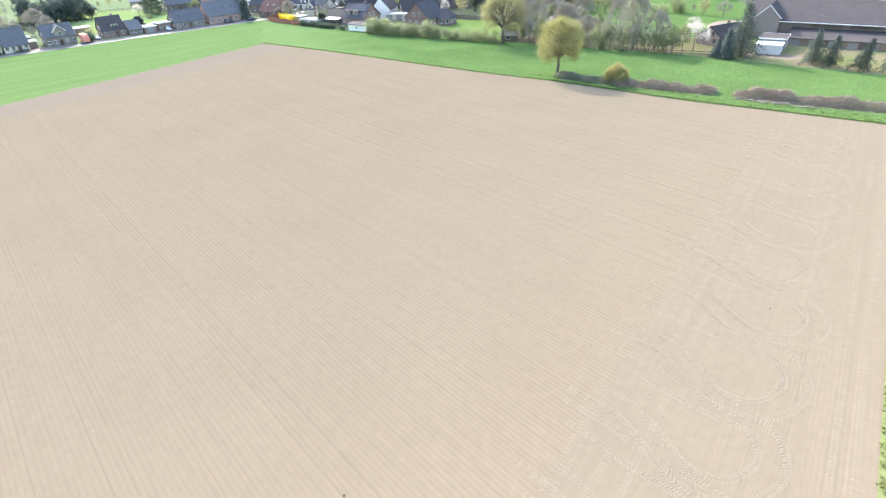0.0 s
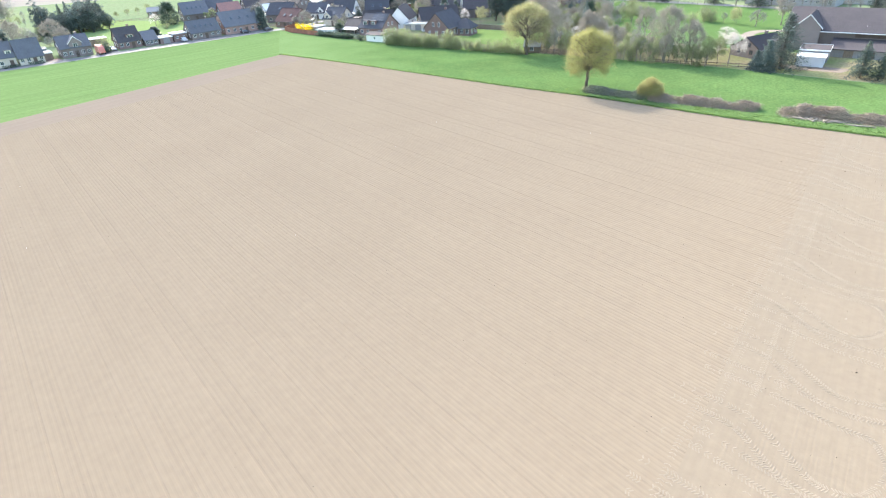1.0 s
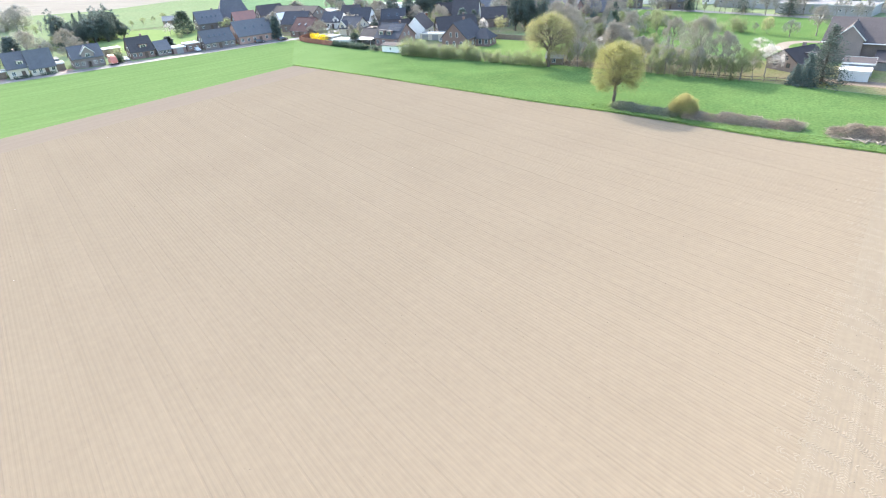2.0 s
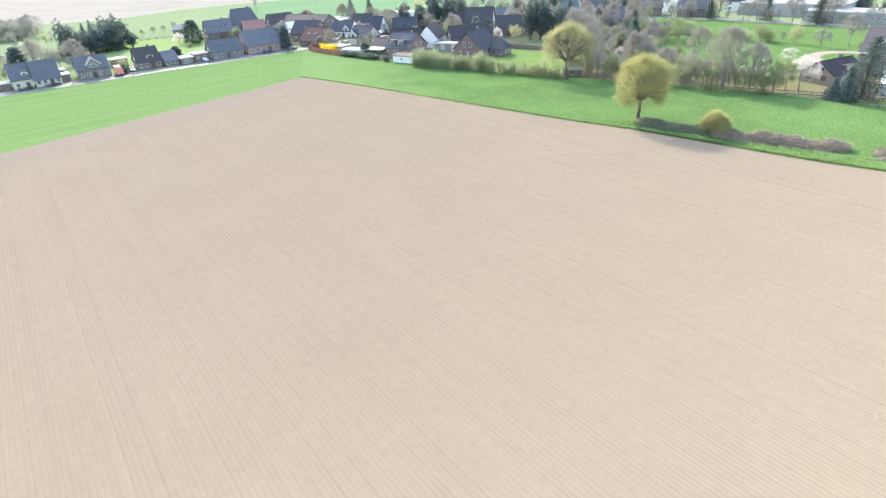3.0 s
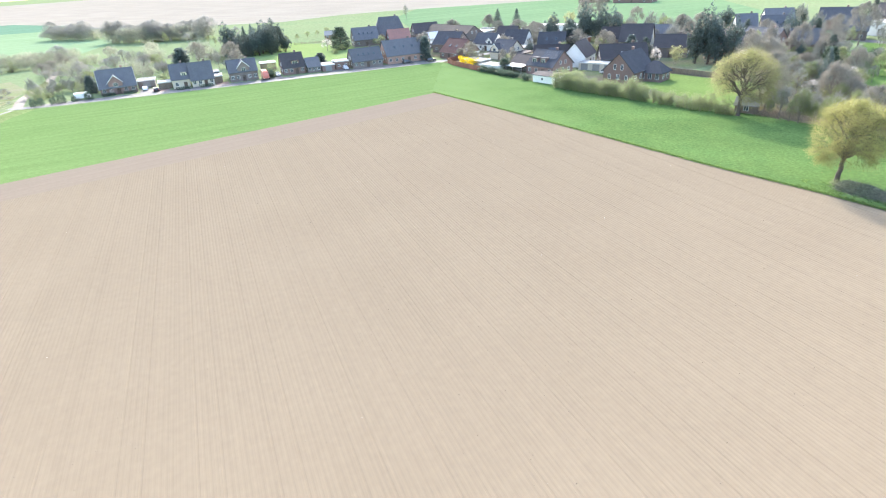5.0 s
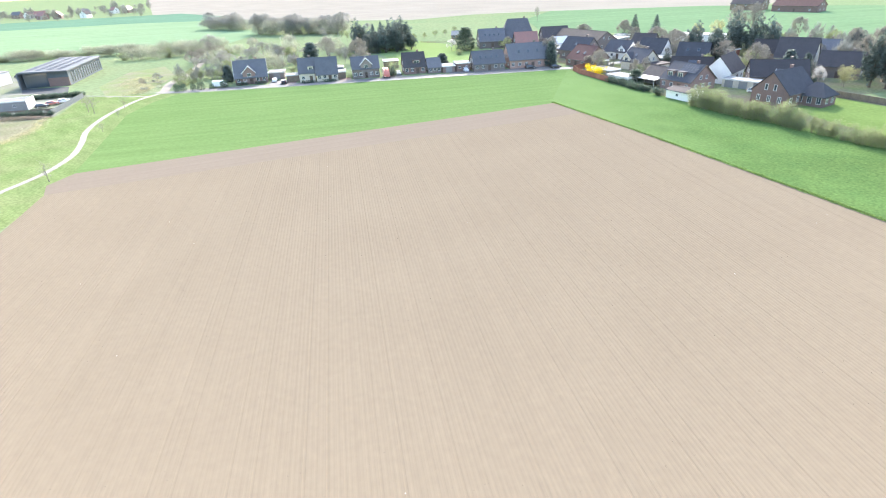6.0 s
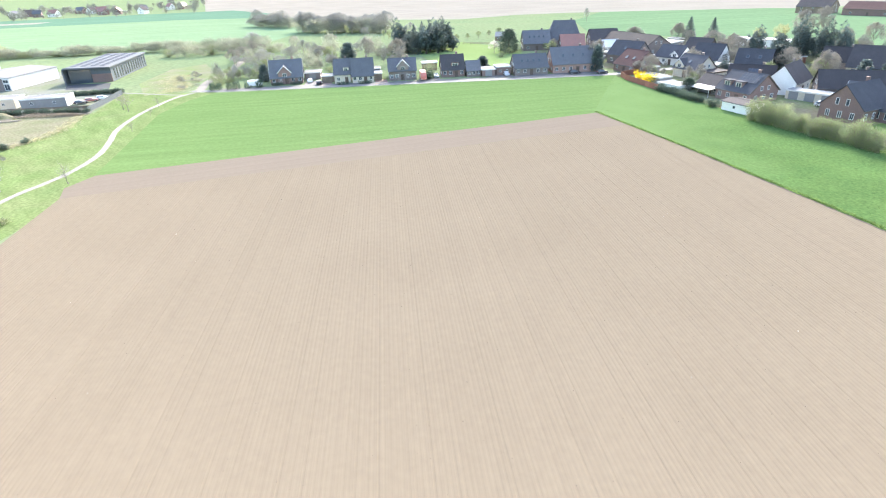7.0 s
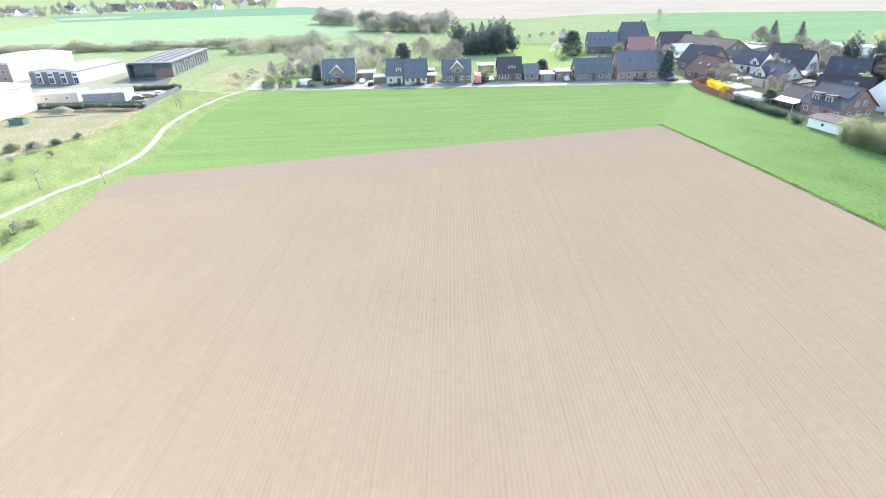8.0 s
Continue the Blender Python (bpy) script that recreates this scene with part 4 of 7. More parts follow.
for x, y, hh, w, kind in ((-57.5, 174, 14, 10.5, "russet"), (-63, 176, 11, 8, "bare"), (-51.5, 175, 11, 8, "russet"), (-46, 174, 6, 5.5, "young"), (-48, 174.5, 5.5, 5, "young"), (-70, 176, 9, 6, "young"), (-76, 175, 8, 6, "young")):
    plant(kind, x, y, hh, w, {"young": "low olive-green leafing tree beside a fence", "bare": "bare grey-brown tree in the grove", "russet": "broad russet budding tree in the grove"}[kind], group="grove beside the meadow")
for i in range(9):
    x, y = rng.uniform(-82, -50), rng.uniform(169, 180)
    kind = rng.choice(["bare", "young", "bare", "young"])
    hh = rng.uniform(8, 12.5)
    plant(kind, x, y, hh, hh * rng.uniform(0.65, 0.9), {"young": "slender tree with sparse olive young leaves", "bare": "bare grey-brown tree in the grove", "russet": "russet budding tree in the grove"}[kind], group="grove beside the meadow")
# the thicket behind the tall oak
for i in range(130):
    x, y = rng.uniform(-130, -74), rng.uniform(174, 246)
    if x < -101 and y < 207 or x > -90 and y > 208 or x < -122 and y < 226:
        continue
    kind = rng.choice(["bare", "bare", "russet", "young", "twig_shrub", "twig_shrub", "great_bare"])
    hh = (rng.uniform(6.5, 10.5) if y < 200 else rng.uniform(7, 12)) if kind != "twig_shrub" else rng.uniform(3, 5)
    plant(kind, x, y, hh, hh * rng.uniform(0.75, 1.1), {"twig_shrub": "tangled bare shrub in the thicket", "young": "tree with thin olive young leaves in the thicket"}.get(kind, "bare twiggy tree in the thicket"), "shrub" if kind == "twig_shrub" else "tree", "thicket behind the oak")
for i in range(46):
    x, y = rng.uniform(-215, -112), rng.uniform(244, 300)
    kind = rng.choice(["bare", "russet", "great_bare", "bare", "young", "pine"])
    plant(kind, x, y, rng.uniform(7, 12), None, {"young": "tree with thin young leaves between far houses", "pine": "dark conifer between far houses", "russet": "russet budding tree between far houses"}.get(kind, "bare tree between far houses"), group="trees behind the village")
for x, y, hh, w in ((-96, 176, 4, 6), (-88, 175, 4.5, 6), (-82, 178, 5, 7), (-91, 182, 6, 7), (-104, 178, 3, 4), (-79, 184, 6, 7)):
    plant("twig_shrub", x, y, hh, w, "tangled bare shrub beside the meadow", "shrub", "thicket behind the oak")
plant("fir", -97, 206, 11, 5.5, "slim dark conifer in the thicket")
plant("column", -103, 222, 9, 6, "dark green evergreen in the thicket", variant=0)
plant("willow", -117, 207, 6.5, 5.5, "round pale green leafing tree at the lawn's end")
plant("blossom", -95, 196, 4.5, 6, "white flowering shrub in the thicket", "shrub", variant=1)
for i in range(6):
    x = -78 + i * 6.1
    plant("shrub", x, 166.6 + (x + 93) * 0.085 + (i * 5 % 3) * 0.8, 2.0 + (i * 7 % 4) * 0.6, 3.0 + (i * 3 % 4) * 0.5, "olive leafing shrub at the grove's foot", "shrub", "shrubs at the grove's foot")
# spruces before the barn
plant("spruce", -28.4, 176.5, 13.4, 12, "tall dark spruce with drooping branches before the barn", variant=0)
plant("blue", -31.2, 172.6, 7.5, 5, "smaller blue-green spruce at the meadow's edge")
plant("blue", -33.6, 173.2, 4.5, 3.6, "small blue-green spruce at the meadow's edge")
for x, y, l in ((-10.8, 174.6, 0), (-7.2, 173.6, 5), (-0.6, 172.6, 9), (6, 173, 0)):
    plant("spruce", x, y, 8.2, 5.2, "ragged dark spruce before the barn", group="spruces before the barn", variant=1, lean=l)
plant("blossom", -39.5, 174.4, 8.4, 8.0, "magnolia covered in white blossom behind a fence", variant=0, surveyed=True)
plant("blossom", -48.7, 208.5, 6.4, 8, "flowering tree with pinkish white blossom beside a drive", variant=1, surveyed=True)
# orchard
for i, (x, y, hh, kind) in enumerate(((-93, 249, 6, "shrub"), (-89.4, 247.2, 7.4, "shrub"), (-85, 246, 5.5, "bare"), (-80.5, 244, 6.5, "shrub"), (-76.5, 243, 6, "bare"), (-72, 241, 7, "shrub"), (-67.6, 239.4, 8.2, "shrub"), (-64, 241.8, 7.6, "shrub"), (-61, 240, 6.5, "shrub"), (-52.5, 238.5, 7.0, "willow"), (-45.1, 235.6, 9.4, "great_bare"), (-38, 240, 7, "russet"), (-34, 236, 5, "shrub"), (-100, 262, 7, "shrub"), (-57, 241, 5, "bare"))):
    plant(kind, x, y, hh, hh * (1.1 if kind == "great_bare" else 0.95), {"shrub": "bushy fruit tree with thin green young leaves", "bare": "bare fruit tree on the orchard meadow", "willow": "yellow-green leafing tree on the orchard meadow", "great_bare": "spreading bare tree on the orchard meadow", "russet": "russet budding tree beside the drive"}[kind], group="orchard trees", surveyed=True)
for i in range(16):
    x = -118 + i * 8.5
    plant(["bare", "russet", "spruce", "young", "bare"][i % 5], x, 296 + (i * 7) % 5 - x * 0.08 - 6, [9, 8, 10, 7, 11][i % 5], None, ["bare tree beside the road", "russet budding tree beside the road", "dark spruce beside the road", "olive leafing tree beside the road", "tall bare tree beside the road"][i % 5], group="trees along the back road")
# hedge along the meadow
for i in range(46):
    x = -153.5 + i * 1.22
    if -121 < x < -119.5:
        continue
    big = x < -122
    plant("shrub", x + rng.uniform(-0.5, 0.5), 159.7 + (x + 157) * 0.085 + rng.uniform(-0.7, 0.7), rng.uniform(5.2, 7.6) if big else rng.uniform(3.4, 6.2), rng.uniform(3.6, 5.2) if big else rng.uniform(2.6, 4.2), "leafing shrub with pale olive young leaves in a hedge", "shrub", "hedge along the meadow")
# village trees
for x, y, hh, w in ((-142.0, 218.0, 19, 8), (-138, 219, 21, 8.5), (-134.5, 218, 20, 8), (-140, 223, 19, 8), (-131, 221, 17, 7)):
    plant("pine", x, y, hh, w, "tall dark pine behind a garden", group="pines in the village", surveyed=True)
plant("spruce", -169.2, 226.1, 7.5, 6, "dark spruce beside a tall house", surveyed=True, variant=0)
plant("spruce", -107.8, 237.1, 10, 6, "dark spruce in the thicket", surveyed=True, variant=0)
plant("pine", -179.2, 300, 12, 9, "dark pine behind a white gable", surveyed=True)
plant("dark_shrub", -102.7, 258.6, 3.2, 5, "dark evergreen bush on the orchard meadow", "shrub", surveyed=True)
plant("spruce", -163.5, 217, 8.5, 6.5, "dark spruce in a garden", variant=0)
plant("willow", -149.5, 216, 7.5, 9, "pale yellow flowering willow in a garden")
plant("blossom", -154.5, 211, 6, 4.5, "white blossoming tree beside a house", variant=0)
for x, y, hh, w in ((-229, 234, 14, 9), (-222, 238, 17, 9), (-216, 243, 18, 10), (-210, 247, 17, 9), (-219, 247, 18, 10), (-206, 252, 16, 8), (-225, 243, 15, 9)):
    plant("pine", x, y, hh, w, "tall blue-green conifer in a dense group behind houses", group="conifers behind the houses")
for x, y, hh, kind in ((-262, 282, 10, "willow"), (-255, 286, 11, "russet"), (-250, 292, 12, "russet"), (-268, 274, 8, "willow"), (-218, 292, 12, "bare"), (-212, 296, 12, "bare"), (-206, 290, 11, "young"), (-200, 284, 11, "young"), (-195, 292, 12, "bare"), (-186, 280, 12, "great_bare"), (-180, 272, 11, "bare"), (-190, 262, 9, "bare"), (-158, 262, 11, "bare"), (-152, 270, 12, "great_bare"), (-166, 256, 10, "russet"), (-130, 276, 10, "bare"), (-122, 284, 11, "young"), (-116, 268, 9, "bare"), (-140, 290, 10, "bare"), (-112, 256, 9, "bare"), (-126, 246, 8, "russet"), (-118, 250, 10, "bare")):
    plant(kind, x, y, hh, None, {"willow": "yellow-green leafing tree behind the village", "russet": "russet budding tree behind the village", "young": "tree with thin young leaves behind the village"}.get(kind, "tall bare tree behind the village"), group="trees behind the village")
plant("fir", -287.6, 250, 12.5, 13, "dark pyramid-shaped fir behind flat roofs", group="firs")
plant("fir", -276.5, 254.5, 12.5, 13, "dark pyramid-shaped fir behind flat roofs", group="firs")
plant("column", -223, 226, 9, 4.5, "dark columnar evergreen between houses", variant=1)
plant("column", -203, 219, 8, 3.6, "slim dark cypress between gardens", variant=1)
plant("pine", -207, 199, 8, 7, "broad dark evergreen beside a white gable", variant=0)
plant("column", -187.4, 168.6, 4.4, 2.8, "dark egg-shaped clipped evergreen in a garden", variant=0)
plant("column", -164.5, 204, 6.5, 5, "dark round evergreen beside a long roof", variant=0)
plant("column", -167.5, 214, 8, 2.6, "slim dark cypress behind a house", variant=1)
plant("great_bare", -275, 238, 12, 11, "wide bare tree behind flat-roofed sheds", variant=0)
plant("russet", -240, 169, 8, 5, "russet budding tree beside the street")
plant("russet", -238, 165, 7.5, 4.5, "russet budding tree beside the street")
plant("column", -233.5, 164.5, 8.5, 2.6, "tall dark cypress beside a gable", variant=1)
plant("forsythia", -209.5, 166.8, 3.2, 4.2, "forsythia bush in full yellow bloom behind a fence", "shrub")
plant("forsythia", -203.5, 165.6, 3.2, 4.6, "forsythia bush in full yellow bloom behind a fence", "shrub")
for i in range(13):
    x = -193.5 + i * 1.55
    plant("dark_shrub", x, 163.0 - i * 0.06, 1.7 + (i * 5 % 3) * 0.2, 2.6, "dark evergreen hedge bush at the garden's edge", "shrub", "garden hedge")
plant("dark_shrub", -168.6, 162.0, 2.0, 2.8, "dark evergreen bush on the grass", "shrub")
plant("dark_shrub", -158.0, 168.5, 2.2, 2.2, "dark evergreen bush beside a shed", "shrub")
plant("dark_shrub", -183, 166.5, 1.4, 2.4, "low evergreen bush in a garden", "shrub")
# along the street
for i, y in enumerate((24.8, 27.0, 30.4, 33.0, 36.6, 41.0)):
    plant("clipped", -261.3 + (y - 24) * 0.10, y, (2.5, 2.6, 2.2, 2.8, 1.9, 2.9)[i], (2.4, 2.3, 2.2, 3.0, 1.8, 3.0)[i], "dark clipped evergreen bush beside the street", "shrub", "clipped bushes along the street")
for i in range(11):
    plant("twig_shrub" if i % 3 else "young", -277 - (i * 5 % 9) * 1.3, 24 + i * 1.7, 4.6 + (i * 3 % 4) * 0.6, 6, "grey-brown bare shrub beside the lane", "shrub", "shrubs beside the lane")
plant("column", -272, 43.4, 5.6, 2.4, "dark columnar evergreen beside a house", variant=1)
plant("great_bare", -318, 57.5, 14.5, 18, "wide spreading bare tree behind the houses", variant=0, surveyed=True)
plant("great_bare", -315, 68.5, 15.5, 12, "bare tree with pale branches behind the houses", variant=1, surveyed=True)
plant("great_bare", -345, 64, 12, 15, "wide spreading bare tree behind the houses", variant=1)
plant("twig_shrub", -290, 66, 5, 7, "bare shrub behind the houses", "shrub")
plant("twig_shrub", -288, 78, 5, 7, "bare shrub behind the houses", "shrub")
plant("column", -275, 76.5, 10.5, 4, "dark conical evergreen behind a house", variant=1)
plant("russet", -300, 88, 11, 11, "pale russet budding tree behind the houses", variant=0)
plant("russet", -290, 100, 8, 8, "budding tree behind a garden", variant=1)
for i in range(17):
    x, y = -313 - (i * 7 % 11) * 1.8, 106 + i * 1.75
    plant("fir" if i % 4 == 1 else "pine", x, y, 14 + (i * 5 % 4) * 1.0 - (4 if i < 3 else 0), 11, "dark blue-green conifer in a dense stand", group="conifer stand")
plant("column", -298, 156, 10.6, 5.6, "dark egg-shaped cypress on the paddock's edge", variant=0)
plant("blossom", -300, 149.5, 5.6, 6.4, "round white blossoming bush on the paddock", "shrub", variant=0)
plant("young", -290, 153, 5, 6, "pale leafing bush behind a house", "shrub")
plant("shrub", -285, 147, 3.2, 5, "olive leafing bush behind a house", "shrub")
plant("column", -258, 127.4, 4.6, 2.8, "dark conical evergreen beside a garage", variant=1)
plant("shrub", -250.5, 103.2, 6, 6, "grey-green shrub beside the street", "shrub")
plant("dark_shrub", -247, 102, 3.2, 4, "dark evergreen bush beside a lorry", "shrub")
plant("russet", -268, 96, 7, 7, "budding tree behind a house")
plant("sapling", -258, 94, 6, 5, "pale budding tree behind a house")
# beside the gravel path
for x, y, hh in ((-242.5, 0.6, 4.6), (-246, -1.5, 4.0), (-244.6, 9.3, 3.0), (-232, 8.6, 1.9), (-169.8, -10.9, 4.6), (-169.6, 1.4, 3.4), (-213, 6.5, 2.2)):
    plant("sapling", x, y, hh * 0.85, hh * 0.45, "thin reddish sapling beside the footpath", group="saplings along the footpath", surveyed=True)
for x, y, hh in ((-143.3, -5.2, 2.2), (-145.5, -5.8, 1.8), (-149.7, -3.8, 1.8), (-147.2, -5.2, 2.0), (-141, -7.5, 2.4), (-140, -5.0, 2.0), (-151.5, -5.0, 1.3), (-178.5, -20.2, 2.6), (-181, -21.5, 2.2), (-176.5, -23, 2.8), (-202.7, -31.3, 1.9), (-201.4, -24.1, 2.2), (-204, -27.5, 1.6), (-199, -21, 1.8), (-195, -18.5, 1.4), (-207, -22, 1.5), (-192, -26, 1.7)):
    plant("twig_shrub" if int(-x) % 3 == 0 else "shrub", x, y, hh, hh * 1.7, "low rough olive shrub in the grass", "shrub", "rough shrubs", surveyed=True)
for x, y, hh in ((-203.0, -36.5, 1.6), (-204.0, -31.5, 1.9), (-204.5, -27.0, 1.7), (-207.0, -22.5, 1.5), (-211.5, -18.8, 1.3), (-187.5, -34.0, 2.6)):
    plant("dark_shrub", x, y, hh, hh * 1.5, "small dark green bush at the edge of the dry ground", "shrub", "bushes by the dry ground", surveyed=True)
plant("great_bare", -290, 17, 6, 8, "small spreading bare tree on a bank", variant=0)
plant("great_bare", -283, 12, 5, 6, "small bare tree on a bank", variant=1)
# hedge line and copses far off
rng = random.Random(19)
for i in range(92):
    t = i / 91
    x, y = -424 + 32 * t + rng.uniform(-3, 3), -150 + 196 * t + rng.uniform(-2, 2)
    kind = rng.choice(["far_shrub", "far_shrub", "far_shrub", "far_shrub", "shrub"])
    hh = rng.uniform(3.0, 5.2)
    plant(kind, x, y, hh, rng.uniform(7, 11), "grey-green bare shrub in a field hedge" if kind != "bare" else "bare tree in a field hedge", "shrub" if kind != "bare" else "tree", "field hedge")
plant("willow", -418, -92, 9, 13, "yellow-green leafing willow in the field hedge")
plant("far_bare", -392, 40, 8, 12, "pale bare tree at the hedge's end")
plant("far_bare", -388, 28, 8, 13, "pale bare tree at the hedge's end")
for i in range(14):
    plant(rng.choice(["far_shrub", "shrub", "far_shrub"]), -372 + rng.uniform(-5, 5) + i * 0.5, -2 + i * 4.2, rng.uniform(4, 7), rng.uniform(7, 10), "low grey-green shrub in a field hedge", "shrub", "field hedge")
for i in range(62):
    t = i / 61
    x, y = (-566 + 34 * t / 0.3, 46 + 27 * t / 0.3) if t < 0.3 else (-482 + 42 * (t - 0.3) / 0.7, 74 + 54 * (t - 0.3) / 0.7)
    x, y = x + rng.uniform(-9, 9), y + rng.uniform(-4, 4)
    plant("far_bare" if i % 3 else "far_shrub", x, y, rng.uniform(9, 16) if i % 3 else rng.uniform(4, 8), rng.uniform(12, 19), "tall bare tree in a copse between fields", group="copse", surveyed=True)
for i in range(26):
    plant(rng.choice(["far_shrub", "far_shrub", "far_bare", "russet"]), rng.uniform(-380, -300), rng.uniform(30, 100), rng.uniform(3.5, 7), rng.uniform(6, 10), "grey-brown bare growth behind the houses", "shrub", "growth behind the houses")
plant("spruce", -452, 128, 12, 9, "dark conifer at the copse's end")
for i in range(9):
    plant(rng.choice(["far_bare", "young", "bare"]), -395 + rng.uniform(-25, 25), 96 + i * 5.4 + rng.uniform(-5, 5), rng.uniform(7, 10.5), None, "pale bare tree between paddocks", group="trees between paddocks")
for i in range(5):
    plant("young", -352 - i * 4, 148 + i * 8, 6, 6, "small pale tree on the paddock", group="paddock trees")
plant("bare", -408, 262, 15, 11, "single bare tree beside a field track")

rng = random.Random(64)
for i in range(80):
    x, y = rng.uniform(-138, -80), rng.uniform(172, 240)
    if x < -99 and y < 204 or x > -90 and y > 205 or x < -118 and y < 224:
        continue
    kind = rng.choice(["twig_shrub", "twig_shrub", "shrub", "bare", "bare", "young", "russet"])
    low = kind in ("twig_shrub", "shrub")
    hh = rng.uniform(2.6, 5) if low else rng.uniform(6, 10)
    plant(kind, x, y, hh, hh * rng.uniform(1.1, 1.5) if low else hh * rng.uniform(0.7, 1.0), {"twig_shrub": "tangled bare shrub in the thicket", "shrub": "olive leafing shrub in the thicket", "young": "tree with thin olive young leaves in the thicket"}.get(kind, "bare twiggy tree in the thicket"), "shrub" if low else "tree", "thicket behind the oak", surveyed=True)
for i in range(90):
    x, y = rng.uniform(-235, -112), rng.uniform(232, 300)
    if x > -125 and y > 262:
        continue
    kind = rng.choice(["bare", "russet", "great_bare", "bare", "young", "pine", "spruce", "twig_shrub"])
    hh = rng.uniform(6, 11)
    plant(kind, x, y, hh, None, {"young": "tree with thin young leaves between far houses", "pine": "dark conifer between far houses", "spruce": "dark spruce between far houses", "russet": "russet budding tree between far houses", "twig_shrub": "large bare shrub between far houses"}.get(kind, "bare tree between far houses"), group="trees behind the village", surveyed=True)
for i in range(48):
    x, y = rng.uniform(-352, -276), rng.uniform(26, 108)
    if x > -286 and y > 40 and rng.random() < 0.5:
        continue
    kind = rng.choice(["far_shrub", "far_shrub", "bare", "twig_shrub", "young", "far_bare", "shrub"])
    low = kind in ("twig_shrub", "shrub", "far_shrub")
    hh = rng.uniform(3, 6) if low else rng.uniform(6, 9.5)
    plant(kind, x, y, hh, hh * rng.uniform(1.1, 1.6) if low else hh, "grey-brown bare growth behind the houses" if kind != "young" else "pale leafing tree behind the houses", "shrub" if low else "tree", "growth behind the houses", surveyed=True)
for i in range(26):
    x = -118 + i * 4.6 + rng.uniform(-1.5, 1.5)
    plant(rng.choice(["bare", "russet", "great_bare", "spruce", "bare"]), x, 300 - x * 0.10 - 8 + rng.uniform(-3, 6), rng.uniform(6, 11), None, "tree standing along the back road", group="trees along the back road")

for x, y, hh, kind in ((-112, 214, 5, "willow"), (-104, 226, 5, "willow"), (-92, 214, 4.5, "blossom"), (-119, 230, 5.5, "willow"), (-128, 222, 5, "blossom"), (-88, 190, 5, "willow"), (-100, 200, 5, "willow")):
    plant(kind, x, y, hh, hh * 1.1, {"willow": "pale green leafing bush in the thicket", "blossom": "pale blossoming bush in the thicket"}[kind], "shrub", "thicket behind the oak", surveyed=True, variant=0)
for i in range(8):
    x, y = rng.uniform(-310, -270), rng.uniform(4, 20)
    plant(rng.choice(["far_shrub", "twig_shrub"]), x, y, rng.uniform(0.6, 1.4), rng.uniform(2, 4), "low dry shrub on the straw-coloured bank", "shrub", "shrubs on the bank", surveyed=True)


# ---- houses ----
WINDOW, BUILT = {}, []


def window_meshes(w, h, material):
    key = (round(w, 2), round(h, 2), material.name)
    if key not in WINDOW:
        f = 0.09
        xs = [-w / 2, -w / 2 + f, -0.04, 0.04, w / 2 - f, w / 2] if w > 0.9 else [-w / 2, -w / 2 + f, w / 2 - f, w / 2]
        zs = [0, f, h - f, h]
        bm = bmesh.new()
        grid = [[bm.verts.new((px, -0.07, pz)) for px in xs] for pz in zs]
        for r in range(3):
            for c in range(len(xs) - 1):
                if r != 1 or c % 2 == 0:
                    bm.faces.new((grid[r][c], grid[r][c + 1], grid[r + 1][c + 1], grid[r + 1][c]))
        out = bmesh.ops.extrude_face_region(bm, geom=bm.faces[:])
        bmesh.ops.translate(bm, verts=[v for v in out["geom"] if isinstance(v, bmesh.types.BMVert)], vec=(0, 0.1, 0))
        bmesh.ops.recalc_face_normals(bm, faces=bm.faces)
        a = bpy.data.meshes.new("window")
        bm.to_mesh(a)
        bm.free()
        a.materials.append(material)
        bm = boxed((-w / 2 + f, w / 2 - f, -0.035, 0.02, f, h - f))
        b = bpy.data.meshes.new("pane")
        bm.to_mesh(b)
        bm.free()
        b.materials.append(GLASS)
        WINDOW[key] = (a, b)
    return WINDOW[key]


def window(parent, m, w, h, material=None):
    a, b = window_meshes(w, h, material or TRIM_WHITE)
    ob = new("window", a)
    ob.parent, ob.matrix_basis = parent, m
    pane = new("pane", b)
    pane.parent = ob
    return ob


def door(parent, m, w=1.05, h=2.1, material=None, label="dark front door"):
    bm = boxed((-w / 2, w / 2, -0.06, 0.02, 0, h))
    box(bm, -w / 2 - 0.08, -w / 2, -0.09, 0.02, 0, h + 0.08)
    box(bm, w / 2, w / 2 + 0.08, -0.09, 0.02, 0, h + 0.08)
    box(bm, -w / 2, w / 2, -0.09, 0.02, h, h + 0.08)
    ob = part("door", bm, material or TRIM_DARK, parent, label)
    ob.matrix_basis = m
    return ob


def gable_roof(w, d, eave, ridge, over=0.45, thick=0.22, x0=None, x1=None):
    """Both slopes of a gable roof with ridge along x as one closed solid, and a ridge cap."""
    s = (ridge - eave) / (d / 2)
    lo = eave - s * over
    sec = [(-d / 2 - over, lo), (-d / 2 - over, lo + thick), (0, ridge + thick), (d / 2 + over, lo + thick), (d / 2 + over, lo), (0, ridge + 0.01)]
    bm = prism(bmesh.new(), sec, (-w / 2 - 0.3) if x0 is None else x0, (w / 2 + 0.3) if x1 is None else x1)
    prism(bm, [(-0.16, ridge + thick - 0.06), (0, ridge + thick + 0.09), (0.16, ridge + thick - 0.06)], (-w / 2 - 0.3) if x0 is None else x0, (w / 2 + 0.3) if x1 is None else x1)
    return bm


